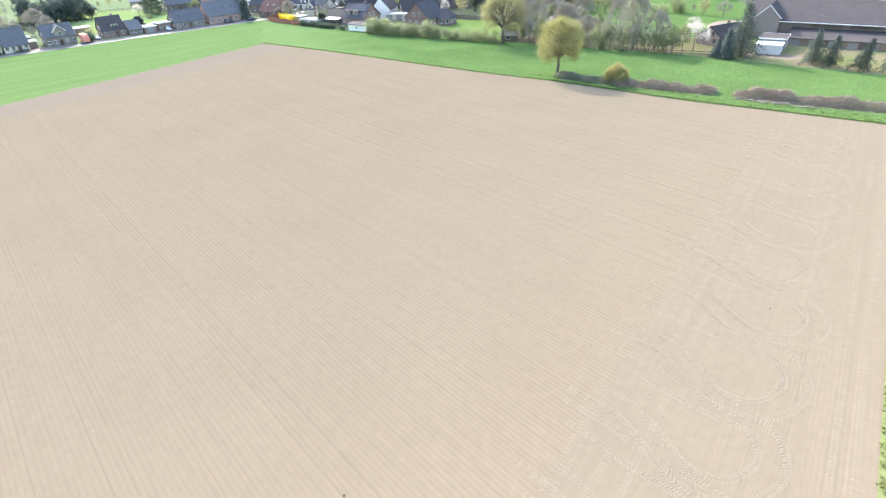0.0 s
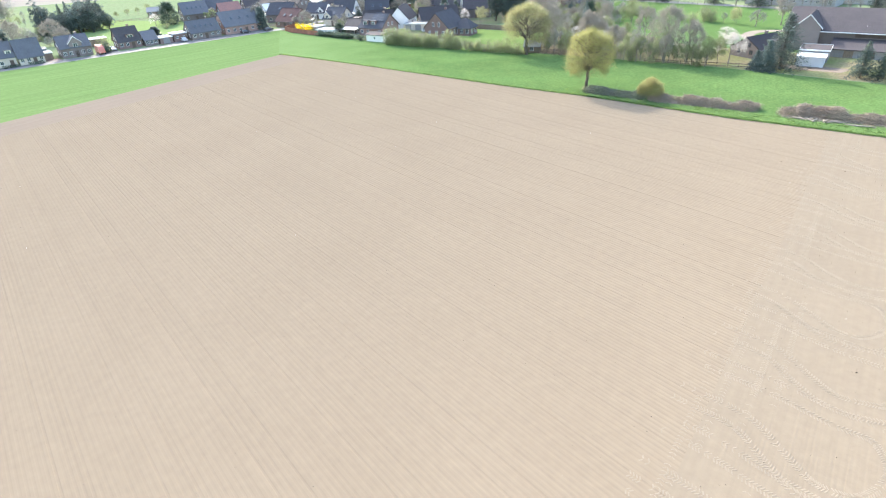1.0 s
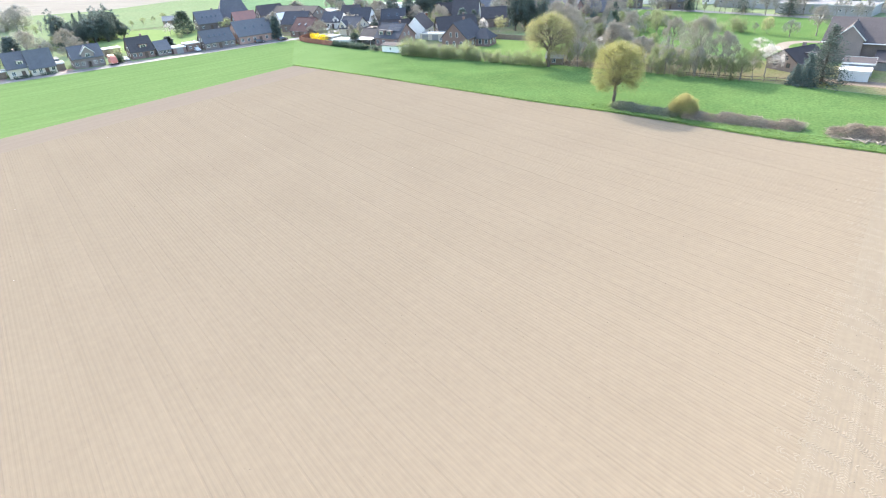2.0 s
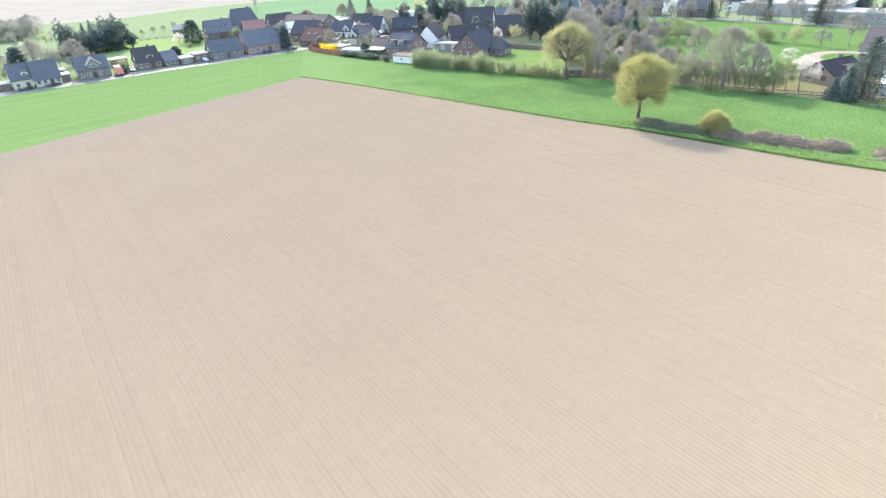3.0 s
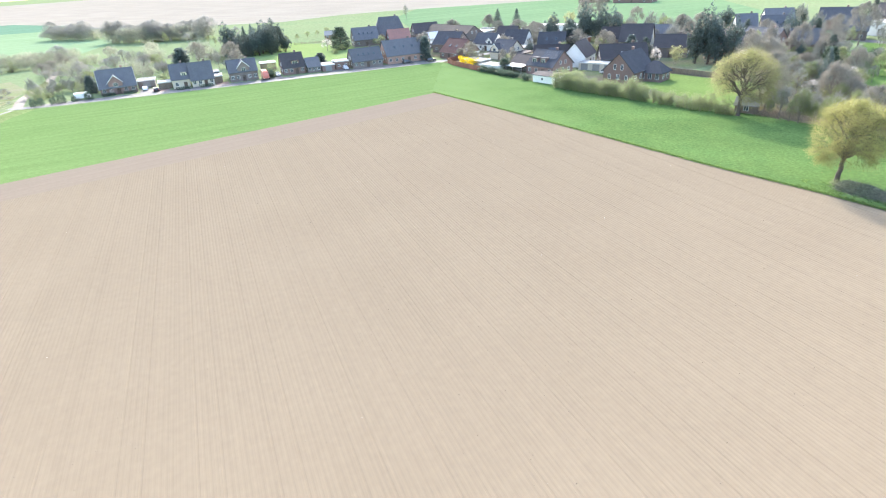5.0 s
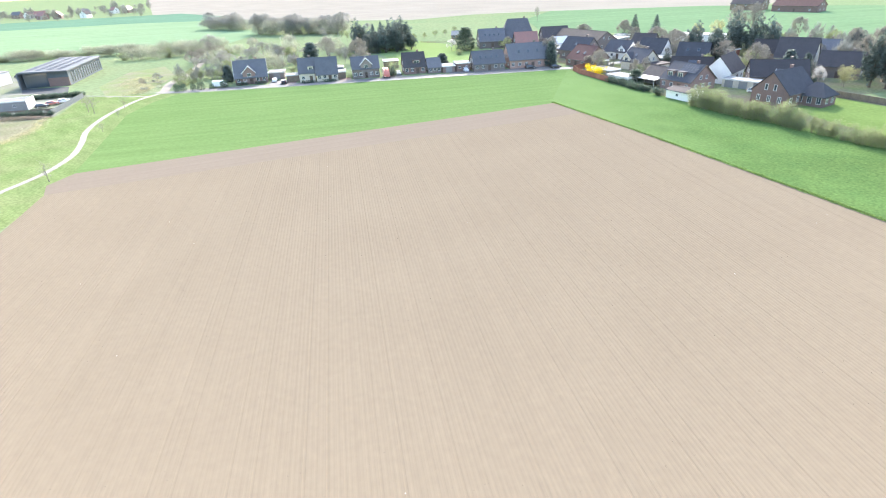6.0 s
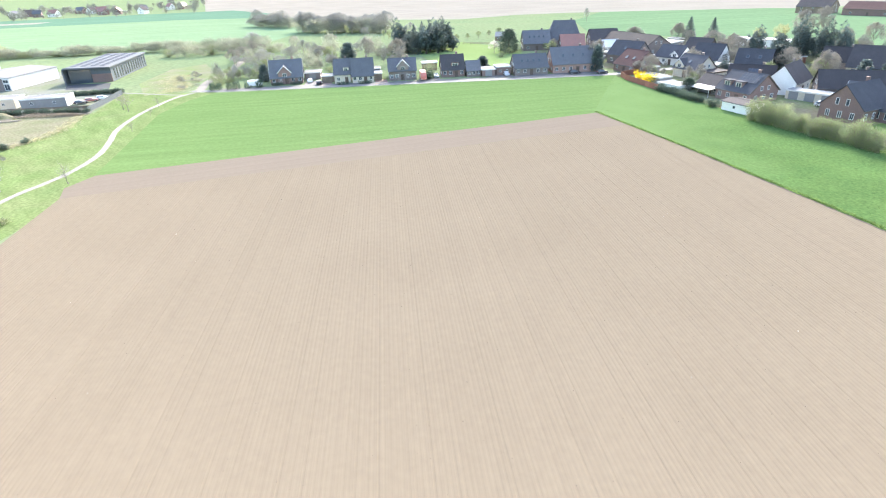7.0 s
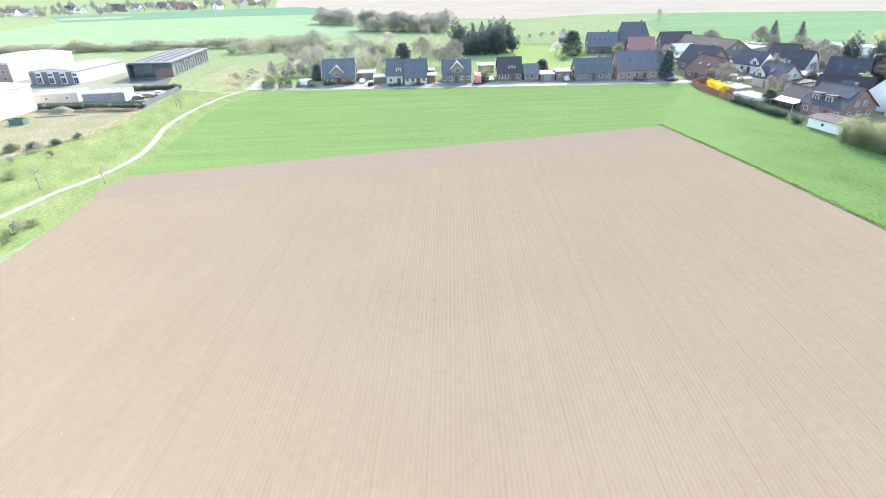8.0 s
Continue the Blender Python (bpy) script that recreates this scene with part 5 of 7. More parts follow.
def hip_roof(w, d, eave, ridge, over=0.45, cut=0.9, thick=0.22):
    """A hipped roof; cut is how far the ridge ends draw in, in half widths."""
    s = (ridge - eave) / (d / 2)
    lo, X, Y, R = eave - s * over, w / 2 + over, d / 2 + over, max(w / 2 - cut * d / 2, 0.3)
    bm = bmesh.new()
    rings = []
    for dz in (0, thick):
        rings.append([bm.verts.new(p) for p in ((-X, -Y, lo + dz), (X, -Y, lo + dz), (X, Y, lo + dz), (-X, Y, lo + dz), (-R, 0, ridge + dz), (R, 0, ridge + dz))])
    for k, r in enumerate(rings):
        for f in ((0, 1, 5, 4), (2, 3, 4, 5), (1, 2, 5), (3, 0, 4)):
            bm.faces.new([r[i] for i in (f if k else f[::-1])])
    for i in range(4):
        j = (i + 1) % 4
        bm.faces.new((rings[0][i], rings[0][j], rings[1][j], rings[1][i]))
    return bm


def house(x, y, yaw, w, d, eave, ridge, wall, roof, label, hip=0.0, front=3, back=3, ends=2, chimney=1, doors=1, skylights=0, dormer=None, solar=None, verge=None, trim=None, name="house", category="house", win=(1.15, 1.25)):
    """A house on (x, y) with its ridge along yaw; its front looks along the local -y."""
    x, y = site(x, y)
    BUILT.append((x, y, max(w, d) / 2))
    h = thing(name, pose(x, y, 0, 0, 0, yaw), label, category)
    if hip:
        part("wall", boxed((-w / 2, w / 2, -d / 2, d / 2, -0.1, eave)), wall, h)
        roof_part = part("roof", hip_roof(w, d, eave, ridge, cut=hip), roof, h)
    else:
        part("wall", prism(bmesh.new(), [(-d / 2, -0.1), (d / 2, -0.1), (d / 2, eave), (0, ridge), (-d / 2, eave)], -w / 2, w / 2), wall, h)
        roof_part = part("roof", gable_roof(w, d, eave, ridge), roof, h)
        for sx in (-1, 1):
            if verge:
                s = (ridge - eave) / (d / 2)
                bm = bmesh.new()
                for sy in (-1, 1):
                    prism(bm, [(sy * (d / 2 + 0.5), eave - s * 0.5 - 0.08), (sy * (d / 2 + 0.5), eave - s * 0.5 + 0.26), (0, ridge + 0.27), (0, ridge - 0.08)], sx * (w / 2 + 0.305), sx * (w / 2 + 0.36))
                part("verge_board", bm, verge, h)
    for sy in (-1, 1):
        s = (ridge - eave) / (d / 2)
        yy = sy * (d / 2 + 0.5)
        part("gutter", boxed((-w / 2 - 0.25, w / 2 + 0.25, min(yy, yy + sy * 0.12), max(yy, yy + sy * 0.12), eave - s * 0.45 + 0.05, eave - s * 0.45 + 0.17)), METAL_GREY, h)
    a, b = win
    storeys = [0.95] if eave < 4.4 else [0.95, 3.6]
    for z in storeys:
        if z + b > eave - 0.15:
            z = max(0.5, eave - b - 0.2)
        for side, n in ((-1, front), (1, back)):
            for i in range(n):
                u = (i + 0.5) / n * w - w / 2
                if doors and side == -1 and z == storeys[0] and i == n // 2:
                    door(h, pose(u, -d / 2, 0))
                    continue
                window(h, pose(u * side * -1, side * d / 2, z, 0, 0, 0 if side < 0 else 180), a, b, trim)
        for side in (-1, 1):
            for i in range(ends):
                u = (i + 0.5) / ends * d * 0.86 - d * 0.43
                window(h, pose(side * w / 2, u, z, 0, 0, 90 * side), a, b, trim)
    if not hip and ends and ridge - eave > 2.6:
        for side in (-1, 1):
            for i in range(2):
                window(h, pose(side * w / 2, (i - 0.5) * d * 0.24, eave + 0.25, 0, 0, 90 * side), a * 0.85, b, trim)
    slope = math.degrees(math.atan2(ridge - eave, d / 2))
    if chimney:
        cx = w * 0.22
        bm = boxed((cx - 0.35, cx + 0.35, 0.35, 1.0, ridge - 1.2, ridge + 0.9), (cx - 0.42, cx + 0.42, 0.28, 1.07, ridge + 0.9, ridge + 1.0))
        part("chimney", bm, BRICK_RED if wall is BRICK_RED else BRICK_BROWN, h)
    for i in range(skylights):
        u = (i + 0.5) / skylights * w * 0.7 - w * 0.35
        t = 0.45
        m = pose(u, -d / 2 * (1 - t), eave + (ridge - eave) * t + 0.24 / math.cos(radians(slope)), slope, 0, 0)
        bm = boxed((-0.45, 0.45, -0.65, 0.65, -0.05, 0.07))
        ob = part("skylight", bm, METAL_GREY, h)
        ob.matrix_basis = m
        part("pane", boxed((-0.36, 0.36, -0.55, 0.55, 0.071, 0.085)), GLASS, ob)
    if dormer:
        for u, dw, dh, style in dormer:
            z0 = eave - 0.1
            depth = dh / math.tan(radians(slope)) + 0.6
            at = pose(u, -d / 2 - (0.06 if style == "gable" else -0.5), z0)
            if style == "gable":
                body = [(-dw / 2, -z0 if style == "gable" else 0), (dw / 2, -z0), (dw / 2, dh * 0.45), (0, dh), (-dw / 2, dh * 0.45)]
                bm = prism(bmesh.new(), body, 0, depth)
                bmesh.ops.rotate(bm, verts=bm.verts, cent=(0, 0, 0), matrix=Matrix.Rotation(radians(90), 3, "Z"))
                dm = part("dormer", bm, wall, h)
                dm.matrix_basis = at
                o = 0.4
                sl = (dh * 0.55) / (dw / 2)
                sec = [(-dw / 2 - o, dh * 0.45 - o * sl), (-dw / 2 - o, dh * 0.45 - o * sl + 0.2), (0, dh + 0.2), (dw / 2 + o, dh * 0.45 - o * sl + 0.2), (dw / 2 + o, dh * 0.45 - o * sl), (0, dh + 0.01)]
                bm = prism(bmesh.new(), sec, -0.35, depth)
                bmesh.ops.rotate(bm, verts=bm.verts, cent=(0, 0, 0), matrix=Matrix.Rotation(radians(90), 3, "Z"))
                part("dormer_roof", bm, roof, dm)
                bm = prism(bmesh.new(), [(q[0], q[1] - 0.06 if i in (0, 4, 5) else q[1] + 0.05) for i, q in enumerate(sec)], -0.43, -0.355)
                bmesh.ops.rotate(bm, verts=bm.verts, cent=(0, 0, 0), matrix=Matrix.Rotation(radians(90), 3, "Z"))
                part("verge_board", bm, TRIM_WHITE, dm)
                window(h, at @ pose(0, 0, 0.15), min(1.5, dw * 0.45), 1.3)
            else:
                dm = part("dormer", boxed((-dw / 2, dw / 2, 0.4, depth + 0.6, 0.3, dh)), wall, h)
                dm.matrix_basis = at
                part("dormer_roof", boxed((-dw / 2 - 0.2, dw / 2 + 0.2, 0.1, depth + 0.9, dh, dh + 0.16)), roof, dm)
                window(h, at @ pose(0, 0.4, 0.55), dw * 0.7, dh - 0.75)
    if solar:
        rows, cols, u0, t0, pw, ph = solar
        for r in range(rows):
            for c in range(cols):
                along = d / 2 / math.cos(radians(slope))
                t = t0 + r * (ph + 0.04) / along
                m = pose(u0 + c * (pw + 0.04), -d / 2 * (1 - t), eave + (ridge - eave) * t + 0.25 / math.cos(radians(slope)) + 0.03, slope, 0, 0)
                ob = part("solar_panel", boxed((0, pw, 0, ph, 0, 0.05)), METAL_GREY, h)
                ob.matrix_basis = m
                part("cell", boxed((0.03, pw - 0.03, 0.03, ph - 0.03, 0.051, 0.058)), SOLAR, ob)
    return h


def flat_building(x, y, yaw, w, d, hgt, wall, roof, label, name="garage", category="garage", edge=None, door_w=0.0, doors=0, windows=0, end_windows=0, slope=0.0):
    """A flat-roofed building with a raised roof edge."""
    x, y = site(x, y)
    BUILT.append((x, y, max(w, d) / 2))
    h = thing(name, pose(x, y, 0, 0, 0, yaw), label, category)
    part("wall", boxed((-w / 2, w / 2, -d / 2, d / 2, -0.1, hgt)), wall, h)
    o = 0.2
    part("roof", boxed((-w / 2 - o, w / 2 + o, -d / 2 - o, d / 2 + o, hgt, hgt + 0.14)), roof, h)
    e = hgt + 0.14
    part("roof_edge", boxed((-w / 2 - o, w / 2 + o, -d / 2 - o - 0.04, -d / 2 - o, hgt - 0.12, e + 0.1), (-w / 2 - o, w / 2 + o, d / 2 + o, d / 2 + o + 0.04, hgt - 0.12, e + 0.1), (-w / 2 - o - 0.04, -w / 2 - o, -d / 2 - o, d / 2 + o, hgt - 0.12, e + 0.1), (w / 2 + o, w / 2 + o + 0.04, -d / 2 - o, d / 2 + o, hgt - 0.12, e + 0.1)), edge or TRIM_WHITE, h)
    for i in range(doors):
        u = (i + 0.5) / doors * w - w / 2
        door(h, pose(u, -d / 2, 0), door_w, min(2.2, hgt - 0.3), METAL_WHITE if wall is METAL_WHITE else RENDER_GREY, "white garage door" if wall is METAL_WHITE else "grey garage door")
    for i in range(windows):
        u = (i + 0.5) / windows * w - w / 2
        window(h, pose(u, -d / 2, hgt * 0.38), 1.0, min(0.9, hgt * 0.4))
    for i in range(end_windows):
        u = (i + 0.5) / end_windows * d - d / 2
        window(h, pose(w / 2, u, hgt * 0.35, 0, 0, 90), 1.0, min(0.9, hgt * 0.4))
    return h


def along(px, py, yaw, w, d):
    """Middle of a footprint from its front left corner."""
    c, s = math.cos(radians(yaw)), math.sin(radians(yaw))
    return px + c * w / 2 - s * d / 2, py + s * w / 2 + c * d / 2


# the row along the street
S = 78.0
house(*along(-262.2, 45.0, 83, 12.0, 9.5), 83, 12.0, 9.5, 2.7, 8.2, BRICK_RED, ROOF_SLATE, "red brick house with slate roof and white-trimmed gable dormer", dormer=[(-0.6, 4.6, 4.0, "gable")], front=5, ends=2, verge=TRIM_WHITE)
house(*along(-254.2, 67.6, S, 6.0, 10), S, 6.0, 10, 3.4, 8.0, RENDER_CREAM, ROOF_SLATE, "cream rendered half of a semi-detached house, dark roof", dormer=[(1.5, 2.0, 2.2, "flat")], front=2, ends=2)
house(*along(-252.2, 73.8, S, 8.0, 9), S, 8.0, 9, 2.7, 8.1, RENDER_CREAM, ROOF_SLATE, "cream rendered half of a semi-detached house with steep slate roof", front=4, ends=2)
house(*along(-250.4, 87.2, S, 10.4, 9), S, 10.4, 9, 3.6, 7.3, BRICK_BROWN, ROOF_SLATE, "brown brick house with a white-edged middle gable", dormer=[(0.2, 4.2, 3.8, "gable")], front=5, ends=2)
house(*along(-248.0, 107.2, S, 8.6, 9), S, 8.6, 9, 2.9, 7.5, BRICK_RED, ROOF_BROWN, "red brick house with a box dormer beside the street", dormer=[(0.8, 3.0, 2.3, "flat")], front=4)
house(*along(-244.6, 116.0, S, 5.2, 8), S, 5.2, 8, 2.3, 5.2, BRICK_BROWN, ROOF_SLATE, "low brick annexe with dark roof", front=3, ends=1, chimney=0, doors=0)
flat_building(*along(-242.8, 121.4, S, 5.0, 7), S, 5.0, 7, 2.4, BRICK_RED, ROOF_WHITE, "flat-roofed brick garage with pale roof", doors=1, door_w=2.4)
flat_building(*along(-242.2, 127.0, S, 5.4, 6), S, 5.4, 6, 3.1, BRICK_RED, ROOF_FLAT, "brick garage with white roof edge", windows=2)
house(*along(-238.8, 133.0, S, 12.6, 9), S, 12.6, 9, 2.8, 6.9, BRICK_BROWN, ROOF_SLATE, "long brown brick house with blue-grey roof and skylights", skylights=4, front=5, ends=2)
house(*along(-236.6, 147.6, S, 16.5, 11), S, 16.5, 11, 3.4, 8.6, BRICK_PINK, ROOF_SLATE, "large pink brick house with dark slate roof and bright skylights", skylights=3, front=6, ends=3)
flat_building(-270, 61.6, S, 6, 7, 2.6, BRICK_BROWN, ROOF_FLAT, "low flat-roofed garage between houses", doors=1, door_w=2.4)
flat_building(-260.5, 66.2, S, 4.4, 5.4, 2.3, WOOD, ROOF_WHITE, "flat-roofed carport with pale roof", name="carport", category="carport")
flat_building(-256.6, 84.2, S, 3.4, 6.5, 2.5, WOOD, ROOF_WHITE, "lean-to carport with white roof beside a house", name="carport", category="carport")
flat_building(-263, 84.4, S, 4.4, 5.0, 3.2, METAL_DARK, ROOF_FLAT, "dark garden shed behind the houses", name="shed", category="shed")
flat_building(-268, 108, S, 6, 5, 3.0, WOOD, METAL_WHITE, "wooden shed with pale metal roof on the paddock", name="shed", category="shed")
flat_building(-259, 150.5, S, 13, 3.4, 3.0, BRICK_BROWN, ROOF_WHITE, "long flat-roofed outbuilding with white roof", name="outbuilding", category="outbuilding")
house(-302, 172, 72, 13, 11, 3.4, 8.6, BRICK_BROWN, ROOF_SLATE, "brown brick house with dark roof and skylights", skylights=4)
house(-302, 187, 66, 16, 14, 4.2, 12.4, BRICK_BROWN, ROOF_SLATE, "tall old farmhouse with a steep hipped dark roof", hip=0.4, front=5)
house(-287, 183.5, 70, 11, 9, 3.0, 7.4, BRICK_BROWN, ROOF_RED, "brick barn with a faded red tiled roof", front=3, chimney=0)
house(-289, 201, 70, 13, 11, 4.4, 8.6, BRICK_BROWN, ROOF_BROWN, "brown farm building with dark tiled roof", chimney=0)
house(-276, 196.5, 75, 8, 8, 2.8, 5.2, RENDER_WHITE, METAL_WHITE, "small white building with a pale metal roof", chimney=0, verge=TRIM_WHITE)
house(-272, 207, 8, 30, 13, 4.2, 7.8, BRICK_BROWN, ROOF_BROWN, "long brown barn with a shallow dark roof", chimney=0, front=6, category="barn", name="barn")
flat_building(-270, 219, 22, 17, 13, 3.9, RENDER_GREY, ROOF_WHITE, "flat-roofed workshop with pale roof", name="workshop", category="workshop", windows=4)
flat_building(-300, 224, 20, 14, 9, 3.8, RENDER_WHITE, ROOF_WHITE, "white flat-roofed shed behind the village", name="shed", category="shed")
flat_building(-258, 266, 24, 24, 6, 3.2, RENDER_WHITE, METAL_WHITE, "long white greenhouse-like shed before the fields", name="shed", category="shed", windows=6)
house(-246, 187, 20, 13, 11, 3.6, 8.2, BRICK_BROWN, ROOF_SLATE_SUNLIT, "grey-roofed brick house with one skylight", skylights=1)
# the houses behind the meadow
house(-228.5, 178.6, 8, 11, 12.5, 2.6, 7.2, BRICK_RED, ROOF_MAROON, "reddish house with a broad steep dark red roof", skylights=2, verge=TRIM_DARK)
house(-209.5, 189, 8, 10, 9.5, 3.0, 7.0, RENDER_CREAM, ROOF_SLATE_SUNLIT, "cream house with broad gable and dark roof", skylights=1, dormer=[(-2.5, 3.6, 3.0, "gable")], verge=TRIM_DARK, ends=2)
flat_building(-201.5, 191, 8, 5, 8, 2.7, RENDER_CREAM, ROOF_BROWN, "cream flat-roofed extension beside a gable", name="extension", category="extension", edge=TRIM_DARK, end_windows=2)
house(-224.5, 208.5, 24, 10.5, 11, 3.2, 8.0, RENDER_WHITE, ROOF_SLATE_SUNLIT, "white-gabled house with a large dark roof")
house(-235.5, 200.5, 18, 10.5, 9, 3.0, 6.8, RENDER_WHITE, ROOF_SLATE_SUNLIT, "white house with dark roof and white gable", dormer=[(3.2, 3.0, 2.4, "gable")], front=4)
house(-246, 222, 25, 10, 9, 3.2, 7.2, BRICK_BROWN, ROOF_GREY, "grey-roofed house behind the village gardens")
house(-205, 210.5, 35, 11, 9, 3.4, 8.0, BRICK_BROWN, ROOF_SLATE_SUNLIT, "dark-roofed brick house between trees", skylights=2)
flat_building(-209, 203.5, 30, 10, 6, 2.8, RENDER_WHITE, ROOF_WHITE, "white flat-roofed garages between houses", doors=3, door_w=2.3)
house(-188, 193, 40, 13, 9, 3.0, 6.2, BRICK_BROWN, ROOF_BROWN, "low brick house with bright panels on its roof", solar=(1, 3, -1.0, 0.35, 1.0, 1.7))
house(-173, 177.0, 6, 11.5, 11, 3.1, 7.4, BRICK_RED, ROOF_SLATE_SUNLIT, "red brick house with rows of solar panels on the roof", solar=(2, 6, -1.2, 0.42, 1.0, 1.7), dormer=[(0.8, 2.4, 2.4, "flat"), (-3.0, 2.4, 2.4, "flat")], front=4, ends=3, verge=TRIM_DARK)
house(-184.4, 176.5, 6, 8.5, 7.5, 2.6, 5.0, RENDER_GREY, ROOF_BROWN, "low grey house wing with brown roof", front=4, chimney=0)
house(-176.3, 195.8, 115, 13, 8.2, 3.8, 8.2, RENDER_WHITE, ROOF_BROWN, "house with a tall white windowless gable and dark roof", ends=0, front=3)
house(-163.5, 204, 50, 16, 9, 3.2, 7.2, BRICK_BROWN, ROOF_BROWN, "long low house with dark brown roof", front=4)
flat_building(-163.5, 191.6, 17, 13, 4.2, 2.4, RENDER_CREAM, ROOF_WHITE, "long cream garage with pale flat roof", doors=3, door_w=2.4)
house(-155.5, 198.5, 18, 6, 6, 2.6, 5.6, BRICK_BROWN, ROOF_SLATE, "small brick house with white gable trim", verge=TRIM_WHITE, front=2, chimney=0)
house(-145.0, 184.2, 98, 12.5, 10.2, 3.7, 8.6, BRICK_RED, ROOF_SLATE_SUNLIT, "red brick house with slate roof behind a hedge", ends=3, front=4, win=(1.0, 1.6))
house(-138.6, 189.0, 10, 7, 6.5, 2.9, 5.6, BRICK_RED, ROOF_SLATE_SUNLIT, "brick wing with a hipped slate roof and patio windows", hip=0.8, front=3, chimney=0, win=(1.2, 1.9))
house(-175, 227, 28, 11.5, 11, 5.6, 11, RENDER_CREAM, ROOF_BROWN, "tall cream house with brown steep roof", front=3)
house(-162, 231.5, 28, 12, 9, 3.8, 7.6, BRICK_BROWN, ROOF_BROWN, "brown brick house with dark roof")
house(-164.5, 287, 40, 8, 9, 5.6, 10, RENDER_WHITE, ROOF_SLATE, "white gabled house behind trees")
house(-156, 296, 35, 11, 9, 4.2, 9, BRICK_BROWN, ROOF_SLATE, "dark-roofed brick house behind trees", skylights=3)
house(-141, 258, -5, 13, 10, 4.0, 8.4, BRICK_RED, ROOF_SLATE, "red brick house with dark roof among trees")
house(-130, 266, 35, 10, 9, 3.6, 8.0, BRICK_BROWN, ROOF_SLATE, "dark-roofed house among bare trees")
house(-132, 310, 20, 11, 9, 3.8, 8.4, BRICK_BROWN, ROOF_SLATE, "dark-roofed house beside the back road")
house(-151, 249, 25, 12, 9, 4.4, 8.2, BRICK_RED, ROOF_SLATE, "red brick house behind dark pines")
house(-184, 252, 28, 11, 9, 4.0, 8.0, BRICK_BROWN, ROOF_SLATE, "brick house with dark roof behind the village")
house(-196, 240, 28, 11, 9, 3.6, 7.6, BRICK_BROWN, ROOF_BROWN, "brown-roofed house behind the village")
house(-112, 312, 10, 12, 10, 3.6, 8, BRICK_BROWN, ROOF_SLATE, "brown house beside the back road")
flat_building(-72, 333, -8, 40, 24, 5.0, RENDER_PALE, ROOF_FLAT, "large pale factory hall with a pale flat roof", name="factory_hall", category="factory", windows=10)
flat_building(-47, 312, -8, 34, 13, 3.8, RENDER_PALE, ROOF_FLAT, "pale factory building with a row of windows", name="factory_hall", category="factory", windows=8)
flat_building(-10, 330, -8, 44, 24, 4.8, RENDER_PALE, ROOF_FLAT, "pale factory hall with a pale flat roof", name="factory_hall", category="factory", windows=8)
flat_building(-122, 330, -8, 20, 12, 5.0, RENDER_WHITE, ROOF_WHITE, "white flat-roofed building beside the back road", name="building", category="building", windows=5)
house(-372, 428, 20, 22, 14, 4.5, 9, WOOD, ROOF_GREY, "distant timber barn on the far field", chimney=0, category="barn", name="barn")
house(-338, 438, 15, 30, 14, 4, 8, BRICK_RED, ROOF_MAROON, "distant red-roofed farm building", chimney=0, category="barn", name="barn")
flat_building(-462, 116, 40, 40, 8, 2.2, RENDER_WHITE, METAL_WHITE, "long white greenhouse behind a copse", name="greenhouse", category="greenhouse")
house(-345, 174, 60, 10, 7, 2.4, 4.2, WOOD, ROOF_WHITE, "stable with a pale roof on the paddock", chimney=0, category="stable", name="stable")
house(-98, 338, 15, 13, 10, 4.6, 8.8, RENDER_WHITE, ROOF_SLATE_SUNLIT, "white house with a dark roof beyond the back road")
house(-150, 340, 25, 14, 10, 4.6, 8.8, BRICK_RED, ROOF_SLATE_SUNLIT, "red brick house with a dark roof beyond the back road")
house(-134, 362, -10, 16, 11, 4.8, 9.2, BRICK_BROWN, ROOF_BROWN, "brown brick house with a wide roof beyond the road")
house(-172, 330, 40, 12, 10, 4.4, 8.6, RENDER_WHITE, ROOF_SLATE, "white house with a slate roof beyond the road")
rng = random.Random(47)
for i in range(60):
    plant(rng.choice(["bare", "russet", "great_bare", "spruce", "pine", "twig_shrub"]), rng.uniform(-190, -10), rng.uniform(318, 395), rng.uniform(6, 13), None, "bare or evergreen tree among far houses", group="trees beyond the back road")
# far edge of the town
rng = random.Random(33)
for i in range(26):
    x, y = -830 - rng.uniform(0, 90), -420 + i * 15 + rng.uniform(-5, 5)
    house(x, y, rng.uniform(0, 180), rng.uniform(9, 14), 9, 4.5, 8.5, rng.choice([RENDER_WHITE, RENDER_WHITE, BRICK_RED]), rng.choice([ROOF_RED, ROOF_SLATE, ROOF_BROWN, ROOF_SLATE, ROOF_GREY]), "small distant house at the edge of the town", front=2, back=2, ends=1, doors=0)
for i in range(210):
    x, y = -785 - rng.uniform(0, 260), -460 + i * 2.1 + rng.uniform(-5, 5)
    plant(rng.choice(["bare", "great_bare", "great_bare", "twig_shrub", "bare"]), x, y, rng.uniform(9, 14), rng.uniform(12, 20), "hazy distant tree at the edge of the town", group="distant trees")


